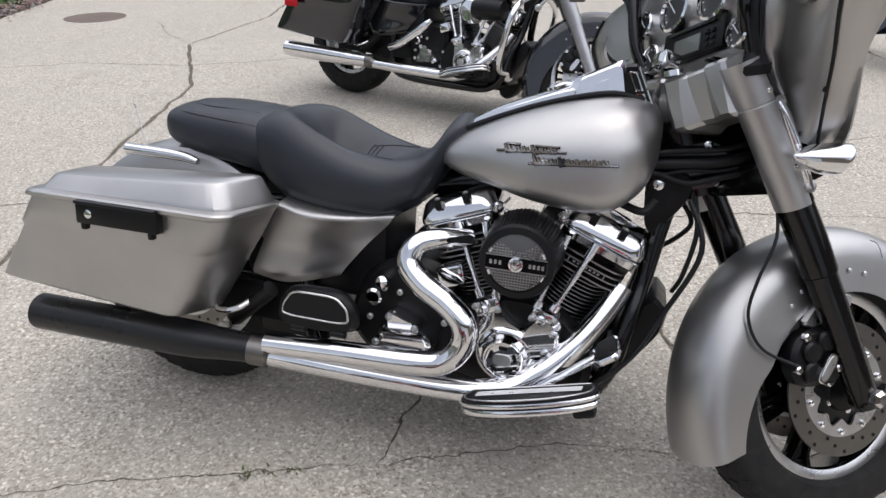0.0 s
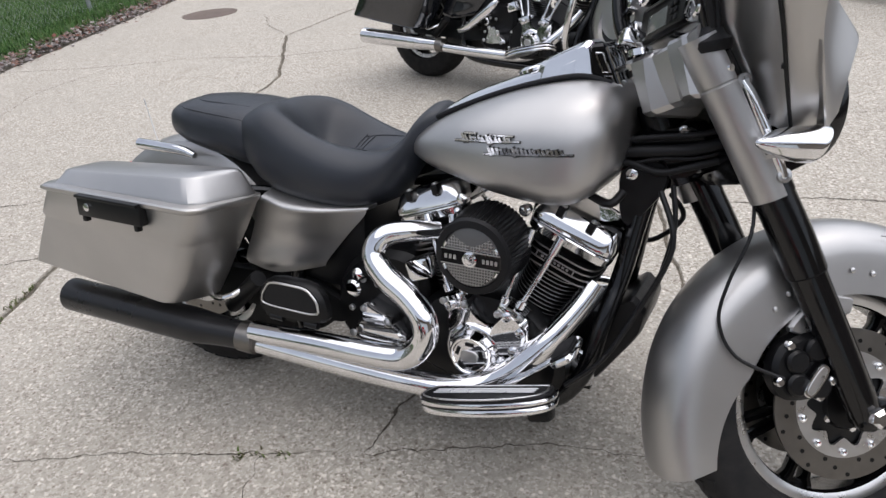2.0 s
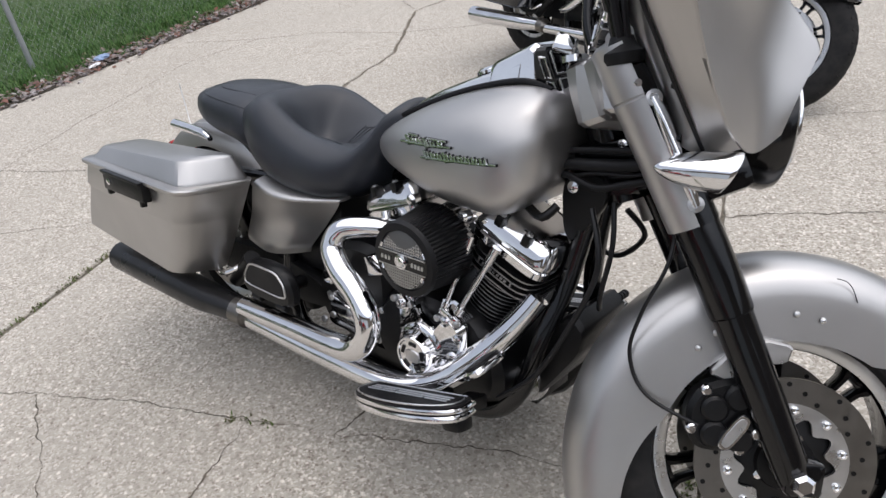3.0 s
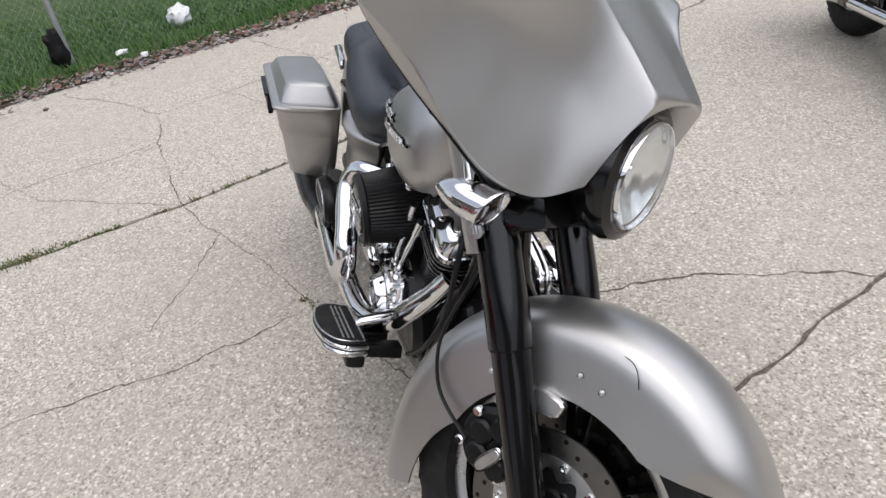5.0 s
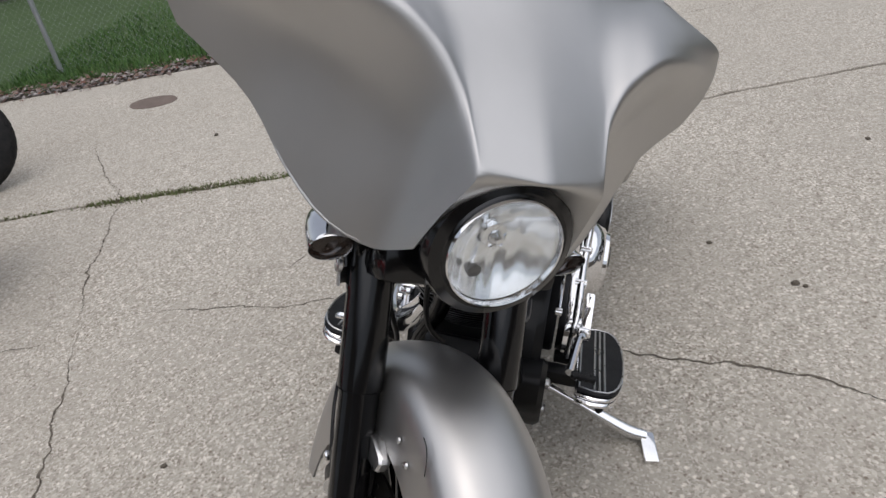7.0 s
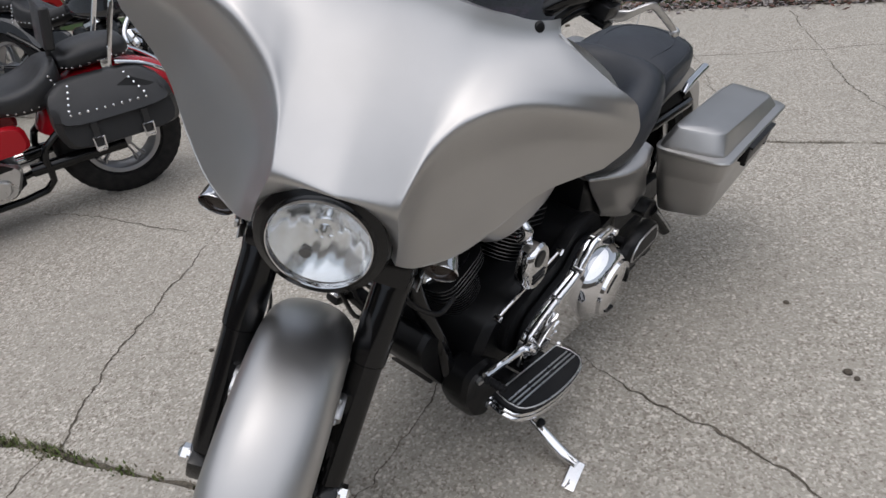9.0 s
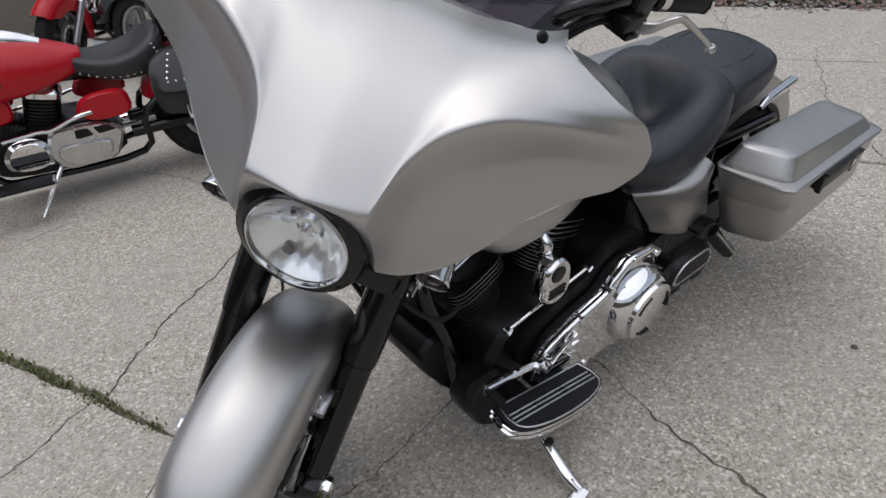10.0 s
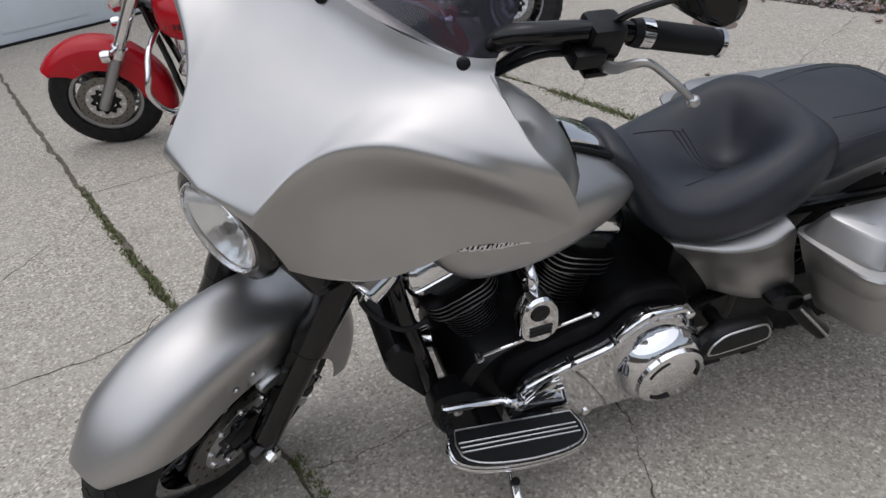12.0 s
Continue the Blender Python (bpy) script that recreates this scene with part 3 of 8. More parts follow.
def fuel_tank(bike, paint, badge=True):
    bm = bmesh.new()
    skin(bm, [[V(q[0], y, z) for y, z in tank_ring(*q[1:])] for q in smooth_path(TANK, 4)])
    t = part("fuel_tank", bm, paint, bike, "satin silver teardrop fuel tank" if paint is SILVER else "")
    bm = bmesh.new()
    prof = [(0.70, 0.765), (0.74, 0.792), (0.82, 0.838), (0.92, 0.878), (1.0, 0.905), (1.06, 0.93)]
    rings = []
    for i, (x, z) in enumerate(smooth_path(prof, 4)):
        w = 0.030 + 0.030 * min(1, i / 12)
        rings.append([V(x, w * u, z + 0.016 * (1 - abs(u) ** 3.5) - (0.02 if abs(u) == 1 else 0)) for u in (-1, -0.92, -0.75, -0.45, 0, 0.45, 0.75, 0.92, 1)])
    skin(bm, rings, cap=False, closed=False)
    thicken(bm, 0.006)
    con = part("tank_console", bm, CHROME, t, "chrome tank console")
    bm = bmesh.new()
    slab(bm, round_poly([(0.975, 0.885), (0.985, 0.930), (1.080, 0.975), (1.092, 0.968), (1.112, 0.882), (1.10, 0.85)], 0.10, 2), -0.066, 0.066, 0.016)
    for v in bm.verts:
        v.co.y *= 1 - 2.6 * max(0, v.co.z - 0.86)
    part("console_end", bm, CHROME, con)
    bm = bmesh.new()
    slab(bm, round_poly([(1.086, 0.966), (1.112, 0.970), (1.118, 0.964), (1.164, 0.866), (1.158, 0.855), (1.10, 0.855)], 0.12, 1), -0.054, 0.054, 0.006)
    gp = part("gauge_panel", bm, BLACK_GLOSS, con)
    d = V(0.048, 0, -0.100).normalized()
    nn = V(0.9, 0, 0.43).normalized()
    for a0, a1 in ((0.006, 0.048), (0.058, 0.100)):
        for y0, y1 in ((-0.046, -0.004), (0.004, 0.046)):
            bm = bmesh.new()
            q = [V(1.1165, y, 0.9655) + d * a + nn * 0.002 for a, y in ((a0, y0), (a0, y1), (a1, y1), (a1, y0), (a0, y0))]
            tube(bm, q, 0.0028, 6, 1)
            part("switch_frame", bm, CHROME, gp)
    for s in (-1, 1):
        for a0, a1 in ((0.008, 0.048), (0.056, 0.096)):
            bm = bmesh.new()
            q = [V(1.098 + u, s * 0.0555, 0.958) + d * a for a, u in ((a0, 0), (a0, 0.014), (a1, 0.014), (a1, 0.0), (a0, 0))]
            tube(bm, q, 0.0025, 6, 1)
            part("switch_frame", bm, CHROME, gp)
    bm = bmesh.new()
    lathe(bm, [(0.034, 0), (0.034, 0.006), (0.026, 0.012), (0.0, 0.013)], V(0.955, 0, 0.905), V(-0.35, 0, 1), 24, cap=False)
    part("filler_door", bm, CHROME, con)
    for s in (-1, 1):
        bm = bmesh.new()
        pts = [(x, s * tank_y(x, z + 0.004) * 0.93, z) for x, z in ((0.73, 0.778), (0.80, 0.812), (0.90, 0.852), (1.0, 0.882), (1.08, 0.896), (1.14, 0.885))]
        tube(bm, [(p[0], s * 0.062 + (0.0), p[2] + 0.010) for p in pts], 0.006, 8, 4)
        part("rubber_trim", bm, RUBBER, t)
        if badge:
            def bar(bm, x0, x1, z0, z1, h, out, deep):
                k = max(1, int((x1 - x0) / 0.02) + 1)
                for i in range(k):
                    a, b = x0 + (x1 - x0) * i / k, x0 + (x1 - x0) * (i + 1) / k
                    za, zb = z0 + (z1 - z0) * i / k, z0 + (z1 - z0) * (i + 1) / k
                    xm, zm = (a + b) / 2, (za + zb) / 2
                    box(bm, V(xm, s * (tank_y(xm, zm) + out), zm), (b - a + 0.0012, deep, h), 0.0, Matrix.Rotation(-math.atan2(zb - za, b - a), 3, "Y"))
            dx = 0.0 if s < 0 else 0.050
            bars = [(0.852, 1.000, 0.776, 0.787, 0.0030), (0.925, 1.108, 0.757, 0.771, 0.0030), (0.872, 0.900, 0.792, 0.793, 0.0035), (0.935, 0.985, 0.794, 0.796, 0.0030)]
            for n, x0, z0, pitch in ((6, 0.870, 0.781, 0.0195), (9, 0.936, 0.763, 0.0175)):
                for i in range(n):
                    x, z, tall = x0 + i * pitch, z0 + i * 0.0012, 0.020 if i in (0, 3) else 0.013
                    bars += [(x, x + 0.004, z, z + 0.002, tall), (x + 0.0085, x + 0.0120, z, z + 0.002, tall * 0.8), (x, x + 0.012, z + (0.004 if i % 2 else -0.003), z + (0.004 if i % 2 else -0.003), 0.003)]
            bars = [(x0 + dx, x1 + dx, z0, z1, h) for x0, x1, z0, z1, h in bars]
            bm = bmesh.new()
            for x0, x1, z0, z1, h in bars:
                bar(bm, x0 - 0.001, x1 + 0.001, z0 - 0.001, z1 - 0.001, h + 0.0022, 0.001, 0.006)
            bd = tagged(part("tank_badge", bm, BLACK_GLOSS, t), "chrome script badge drawn as plain bars", kind="stuff")
            bm = bmesh.new()
            for x0, x1, z0, z1, h in bars:
                bar(bm, x0, x1, z0, z1, h, 0.0045, 0.005)
            tagged(part("badge_bar", bm, CHROME, bd), kind="stuff")
    return t


def dish(u):
    """How much of the hollow remains at u of the half width."""
    k = min(1.0, max(0.0, (u - 0.04) / 0.76))
    return 1 - k * k * (3 - 2 * k)


def dimple(x, y):
    """The deep round hollow in front of the rider's backrest."""
    return 0.027 * math.exp(-((x - 0.380) / 0.052) ** 2 - (y / 0.062) ** 2)


def crown(name, x, y, w, zb, ze, zc):
    """Height of the pad's upper side at x and y."""
    u = min(1.0, abs(y) / w)
    q = math.sqrt(max(0.0, 1 - (u ** (1 / 0.6)) ** 2))
    return zb + (ze - zb) * (0.45 + 0.55 * q ** 0.55) + (zc - ze) * dish(u) - (dimple(x, y) if name == "seat" else 0.0)


def seat(bike):
    rider = [(0.250, 0.150, 0.650, 0.790, 0.782), (0.287, 0.168, 0.605, 0.808, 0.806), (0.330, 0.182, 0.578, 0.812, 0.778), (0.374, 0.190, 0.566, 0.800, 0.706), (0.425, 0.195, 0.560, 0.776, 0.674), (0.480, 0.196, 0.558, 0.752, 0.676),
             (0.540, 0.192, 0.562, 0.733, 0.690), (0.600, 0.176, 0.575, 0.722, 0.706), (0.650, 0.152, 0.605, 0.730, 0.728), (0.686, 0.126, 0.650, 0.762, 0.766), (0.712, 0.104, 0.694, 0.802, 0.812), (0.736, 0.086, 0.728, 0.818, 0.829), (0.757, 0.066, 0.752, 0.816, 0.825), (0.768, 0.036, 0.772, 0.796, 0.802)]
    pillion = [(-0.034, 0.070, 0.722, 0.764, 0.770), (-0.018, 0.116, 0.692, 0.784, 0.790), (0.040, 0.142, 0.672, 0.796, 0.803), (0.10, 0.152, 0.660, 0.798, 0.807), (0.18, 0.157, 0.648, 0.796, 0.803), (0.25, 0.160, 0.635, 0.786, 0.790), (0.29, 0.142, 0.64, 0.762, 0.77)]
    s = None
    for name, st in (("seat", rider), ("pillion_pad", pillion)):
        bm = bmesh.new()
        rings = []
        for x, w, zb, ze, zc in smooth_path(st, 8):
            ring = [V(x, w * c, crown(name, x, w * c, w, zb, ze, zc)) for c in (math.cos(math.pi * k / 34) for k in range(35))]
            for k in range(1, 12):
                t = math.pi * (1 + k / 12)
                c, q = math.cos(t), abs(math.sin(t))
                ring.append(V(x, w * math.copysign(abs(c) ** 0.6, c) * (1 - 0.12 * q), zb + (ze - zb) * (0.45 - 0.45 * q ** 0.7)))
            rings.append(ring)
        skin(bm, rings)
        ob = part(name, bm, VINYL, bike if s is None else s, "black vinyl two-up seat" if s is None else "", sharp=70)
        s = s or ob
    def seat_z(st, x, y):
        row = smooth_path(st, 8)
        i = max(k for k in range(len(row) - 1) if row[k][0] <= x or k == 0)
        t = (x - row[i][0]) / (row[i + 1][0] - row[i][0])
        return crown("seat" if st is rider else "pad", x, y, *(p + (q - p) * t for p, q in zip(row[i][1:], row[i + 1][1:])))
    # stitched seams across the rider's dip, along its flanks and round the pads
    for x in (0.456, 0.468, 0.480):
        bm = bmesh.new()
        tube(bm, [V(x + 2.4 * y * y, y, seat_z(rider, x + 2.4 * y * y, y) + 0.0010) for y in (-0.084, -0.064, -0.042, -0.02, 0.0, 0.02, 0.042, 0.064, 0.084)], 0.0015, 6, 3)
        part("seam", bm, VINYL, s)
    for e in (-1, 1):
        bm = bmesh.new()
        tube(bm, [V(x, e * y, seat_z(rider, x, y) + 0.0006) for x, y in ((0.474, 0.078), (0.510, 0.090), (0.550, 0.098), (0.590, 0.104))], 0.0015, 6, 4)
        part("seam", bm, VINYL, s)
        bm = bmesh.new()
        tube(bm, [V(x, e * y, seat_z(pillion, x, y) + 0.0006) for x, y in ((-0.010, 0.088), (0.05, 0.128), (0.12, 0.140), (0.19, 0.144), (0.25, 0.142))], 0.0018, 6, 4)
        part("seam", bm, VINYL, s)
    bm = bmesh.new()
    tube(bm, [V(x, y, seat_z(pillion, x, y) + 0.0004) for x, y in ((0.23, -0.085), (0.15, -0.095), (0.08, -0.09), (0.035, -0.06), (0.022, 0.0), (0.035, 0.06), (0.08, 0.09), (0.15, 0.095), (0.23, 0.085))], 0.0012, 6, 4)
    part("seam", bm, VINYL, s)
    return s


def saddlebag(bike, s, paint, latch=True):
    def plan(z, k=0.0, inset=0.0):
        f = (z - 0.335) / 0.265
        of, orr = 0.145 + 0.158 * f - inset, -0.375 + 0.177 * f + inset
        yo, yi = 0.345 + 0.036 * f - inset + k, 0.195 + inset
        pts = [(of + k, yo), (of + 0.050 + k * 0.3, yi + 0.02), (of + 0.03, yi), (orr + 0.01, yi), (orr, yi + 0.02), (orr - k, yo), (orr - k + 0.13, yo), (of + k - 0.13, yo)]
        return [V(x, s * y, z - max(0.0, 1 - f) * 0.065 * (x + 0.1)) for x, y in round_poly(pts, 0.15, 2)]
    bm = bmesh.new()
    skin(bm, [plan(0.331, 0, 0.03), plan(0.333, 0, 0.012), plan(0.342, 0, 0.002), plan(0.40), plan(0.50), plan(0.508, 0.001), plan(0.516, 0.006), plan(0.56, 0.006), plan(0.592, 0.005)])
    b = part("saddlebag", bm, paint, bike, "satin silver hard saddlebag" if paint is SILVER else "")
    bm = bmesh.new()
    skin(bm, [plan(0.590, 0.013), plan(0.594, 0.017), plan(0.602, 0.017), plan(0.606, 0.013), plan(0.608, 0.0, 0.010)] )
    rim = part("lid_rim", bm, paint, b)
    bm = bmesh.new()
    def top(z, ins, rise):
        return [V(p.x, p.y, z + rise * (p.x + 0.19) / 0.5) for p in plan(0.606, 0.0, ins)]
    skin(bm, [top(0.604, 0.007, 0), top(0.608, 0.008, 0.004), top(0.611, 0.011, 0.007), top(0.632, 0.026, 0.028), top(0.635, 0.030, 0.031), top(0.637, 0.038, 0.033), top(0.639, 0.085, 0.035)])
    part("lid", bm, paint, b, sharp=24)
    if latch:
        bm = bmesh.new()
        box(bm, V(0.055, s * 0.393, 0.572), (0.215, 0.026, 0.052), 0.006)
        box(bm, V(0.055, s * 0.398, 0.597), (0.21, 0.03, 0.008), 0.003)
        l = part("latch", bm, BLACK_SATIN, b, "black plastic bag latch")
        for x in (-0.035, 0.142):
            bm = bmesh.new()
            box(bm, V(x, s * 0.396, 0.541), (0.014, 0.016, 0.018), 0.004)
            part("hinge", bm, BLACK_SATIN, l)
        bm = bmesh.new()
        lathe(bm, [(0.010, 0), (0.010, 0.003), (0.006, 0.004)], V(-0.015, s * 0.406, 0.572), V(0, s, 0), 16)
        part("lock", bm, CHROME, l)
    return b


def side_cover(bike, s, paint):
    bm = bmesh.new()
    net = [[(0.345, 0.130, 0.612), (0.43, 0.140, 0.604), (0.53, 0.135, 0.600), (0.622, 0.115, 0.598)],
           [(0.335, 0.185, 0.594), (0.42, 0.203, 0.584), (0.515, 0.190, 0.582), (0.612, 0.140, 0.586)],
           [(0.322, 0.188, 0.568), (0.405, 0.200, 0.558), (0.500, 0.182, 0.558), (0.598, 0.136, 0.564)],
           [(0.288, 0.174, 0.495), (0.37, 0.178, 0.487), (0.455, 0.162, 0.498), (0.545, 0.128, 0.508)],
           [(0.260, 0.174, 0.425), (0.34, 0.180, 0.415), (0.415, 0.168, 0.425), (0.492, 0.138, 0.440)],
           [(0.250, 0.160, 0.398), (0.33, 0.165, 0.388), (0.40, 0.156, 0.398), (0.478, 0.133, 0.418)]]
    # the left cover hangs lower than the right one
    drop = 0.38 if s > 0 else 0.0
    net = [[V(x - 0.4 * d, s * y, z - d) for x, y, z in r for d in [drop * max(0.0, 0.5 - z) * max(0.0, 1 - 3 * max(0.0, x - 0.34))]] for r in net]
    grid_skin(bm, net, 5, 5)
    thicken(bm, 0.010)
    return part("side_cover", bm, paint, bike, "satin silver side cover" if paint is SILVER else "", sharp=50)


def cylinder(bike, s, name="cylinder"):
    """One finned cylinder of the V-twin; s: -1 leans back, +1 forward."""
    a = radians(20 if s < 0 else 22.5) * s
    m = Matrix.Translation((0.930 + (-0.055 if s < 0 else 0.040), -0.016, 0.298 if s < 0 else 0.288)) @ Matrix.Rotation(a, 4, "Y")
    def ring(h, lx, ly, p=3.2, dy=0.0):
        return [m @ V(x, y + dy, h) for x, y in oval(0, 0, lx, ly, 28, p)]
    bm = bmesh.new()
    skin(bm, [ring(0.05, 0.052, 0.072), ring(0.23, 0.054, 0.080), ring(0.30, 0.062, 0.10)])
    c = part(name, bm, BLACK_SATIN, bike, "black finned cylinder with bright fin edges")
    # fine fins on the barrel, then the broad ones of the head
    for i in range(19):
        head = i > 14
        h = 0.084 + i * 0.0098 if not head else 0.2325 + (i - 15) * 0.0140
        gx, gy, p, th = (0.088, 0.110, 4.2, 0.0056) if head else (0.072 - 0.010 * max(0.0, 0.15 - h) / 0.066, 0.103, 2.5, 0.0038)
        bm = bmesh.new()
        skin(bm, [ring(h, gx * 0.97, gy * 0.97, p), ring(h + 0.0008, gx, gy, p), ring(h + th - 0.0008, gx, gy, p), ring(h + th, gx * 0.97, gy * 0.97, p)])
        for f in bm.faces:
            z = (m.inverted() @ f.calc_center_median()).z - h
            f.material_index = 1 if 0.0008 < z < th - 0.0008 and len(f.verts) == 4 else 0
        part("fin", bm, [BLACK_SATIN, FIN_EDGE], c)
    # maker's plate drawn as bars between the head fins
    bm = bmesh.new()
    for x in (-0.032, -0.022, -0.012, -0.002, 0.008, 0.018, 0.028):
        box(bm, m @ V(x, -0.111, 0.2575), (0.006, 0.003, 0.005), 0.0, m.to_3x3())
    for x in (-0.046, 0.042):
        box(bm, m @ V(x, -0.110, 0.2575), (0.003, 0.004, 0.014), 0.0, m.to_3x3())
    part("plate", bm, FIN_EDGE, c)
    # rocker cover in two tiers, the upper one stepped between bolt pockets
    bm = bmesh.new()
    skin(bm, [ring(h, lx, ly, p, -0.018) for h, lx, ly, p in ((0.296, 0.093, 0.088, 6), (0.300, 0.097, 0.092, 6), (0.316, 0.097, 0.092, 7), (0.319, 0.094, 0.089, 7))])
    r = part("rocker_cover", bm, CHROME, c, "chrome rocker cover")
    bm = bmesh.new()
    skin(bm, [ring(0.317, 0.092, 0.087, 6, -0.018), ring(0.323, 0.092, 0.087, 6, -0.018)])
    part("gasket_line", bm, BLACK_SATIN, r)
    bm = bmesh.new()
    skin(bm, [ring(h, lx, ly, p, -0.018) for h, lx, ly, p in ((0.321, 0.094, 0.089, 7), (0.324, 0.097, 0.092, 7), (0.334, 0.097, 0.092, 7), (0.354, 0.090, 0.082, 6), (0.366, 0.084, 0.074, 6), (0.372, 0.076, 0.064, 5), (0.374, 0.05, 0.04, 3))])
    part("upper_tier", bm, CHROME, r, sharp=30)
    for x in (-0.040, 0.030):
        bm = bmesh.new()
        box(bm, m @ V(x, -0.094, 0.362), (0.017, 0.030, 0.024), 0.003, m.to_3x3())
        part("bolt_pocket", bm, BLACK_SATIN, r)
    for x, y in ((-0.040, -0.098), (0.030, -0.098), (-0.079, 0.05), (0.079, 0.05)):
        bm = bmesh.new()
        lathe(bm, [(0.0075, 0), (0.0075, 0.010), (0.005, 0.012), (0.004, 0.008), (0.0, 0.008)], m @ V(x, y, 0.366 if y < 0 else 0.345), m.to_3x3() @ V(0, 0, 1), 10, cap=False)
        part("bolt", bm, ALUMINIUM, r)
    return c


def air_filter(e):
    """A pleated cone filter with a wire-mesh face and a crossbar."""
    bm = bmesh.new()
    lathe(bm, [(0.060, -0.05), (0.089, -0.015), (0.091, 0.0), (0.080, 0.090), (0.078, 0.096), (0.060, 0.098)], V(0.930, -0.150, 0.560), V(0.0, -1, -0.06), 120, ripple=-0.035)
    ac = part("air_filter", bm, BLACK_SATIN, e, "black pleated cone air filter", sharp=20)
    bm = bmesh.new()
    lathe(bm, [(0.079, 0.086), (0.084, 0.092), (0.080, 0.102), (0.066, 0.104), (0.064, 0.100)], V(0.930, -0.150, 0.560), V(0.0, -1, -0.06), 40, cap=False)
    part("filter_rim", bm, RUBBER, ac)
    bm = bmesh.new()
    lathe(bm, [(0.066, 0.098), (0.060, 0.101), (0.0, 0.103)], V(0.930, -0.150, 0.560), V(0.0, -1, -0.06), 40, cap=False)
    part("mesh_face", bm, MESH_GREY, ac)
    bm = bmesh.new()
    for k in range(-9, 10):
        x = k * 0.0062
        zz = math.sqrt(max(0.0, 0.060 ** 2 - x * x))
        box(bm, V(0.930 + x, -0.2525, 0.5538), (0.0016, 0.002, 2 * zz))
        box(bm, V(0.930, -0.2525, 0.5538 + x), (2 * zz, 0.002, 0.0016))
    part("wire_mesh", bm, ALUMINIUM, ac)
    bm = bmesh.new()
    slab(bm, round_poly([(0.863, 0.536), (0.997, 0.536), (0.997, 0.570), (0.863, 0.570)], 0.1, 1), -0.250, -0.2565, 0.003)
    bar = part("crossbar", bm, BLACK_GLOSS, ac)
    bm = bmesh.new()
    for z in (0.5375, 0.5690):
        box(bm, V(0.930, -0.2568, z), (0.13, 0.002, 0.002))
    for x in (0.876, 0.886, 0.896, 0.960, 0.969, 0.978, 0.987):
        box(bm, V(x, -0.2575, 0.553), (0.0055, 0.0015, 0.009))
    part("lettering_bar", bm, ALUMINIUM, bar)
    for s in (-1, 1):
        for e0 in (-1, 1):
            bm = bmesh.new()
            tube(bm, [V(0.930 + e0 * 0.062 * math.cos(t), -0.2545, 0.5538 + s * 0.062 * math.sin(t)) for t in (0.32, 0.40, 0.50)], 0.004, 8, 1)
            part("spring_clip", bm, CHROME, ac)
    bm = bmesh.new()
    lathe(bm, [(0.016, 0), (0.016, 0.004), (0.012, 0.005), (0.011, 0.003), (0.009, 0.007), (0.0, 0.008)], V(0.930, -0.2565, 0.553), V(0, -1, 0), 20, cap=False)
    part("centre_bolt", bm, CHROME, bar)


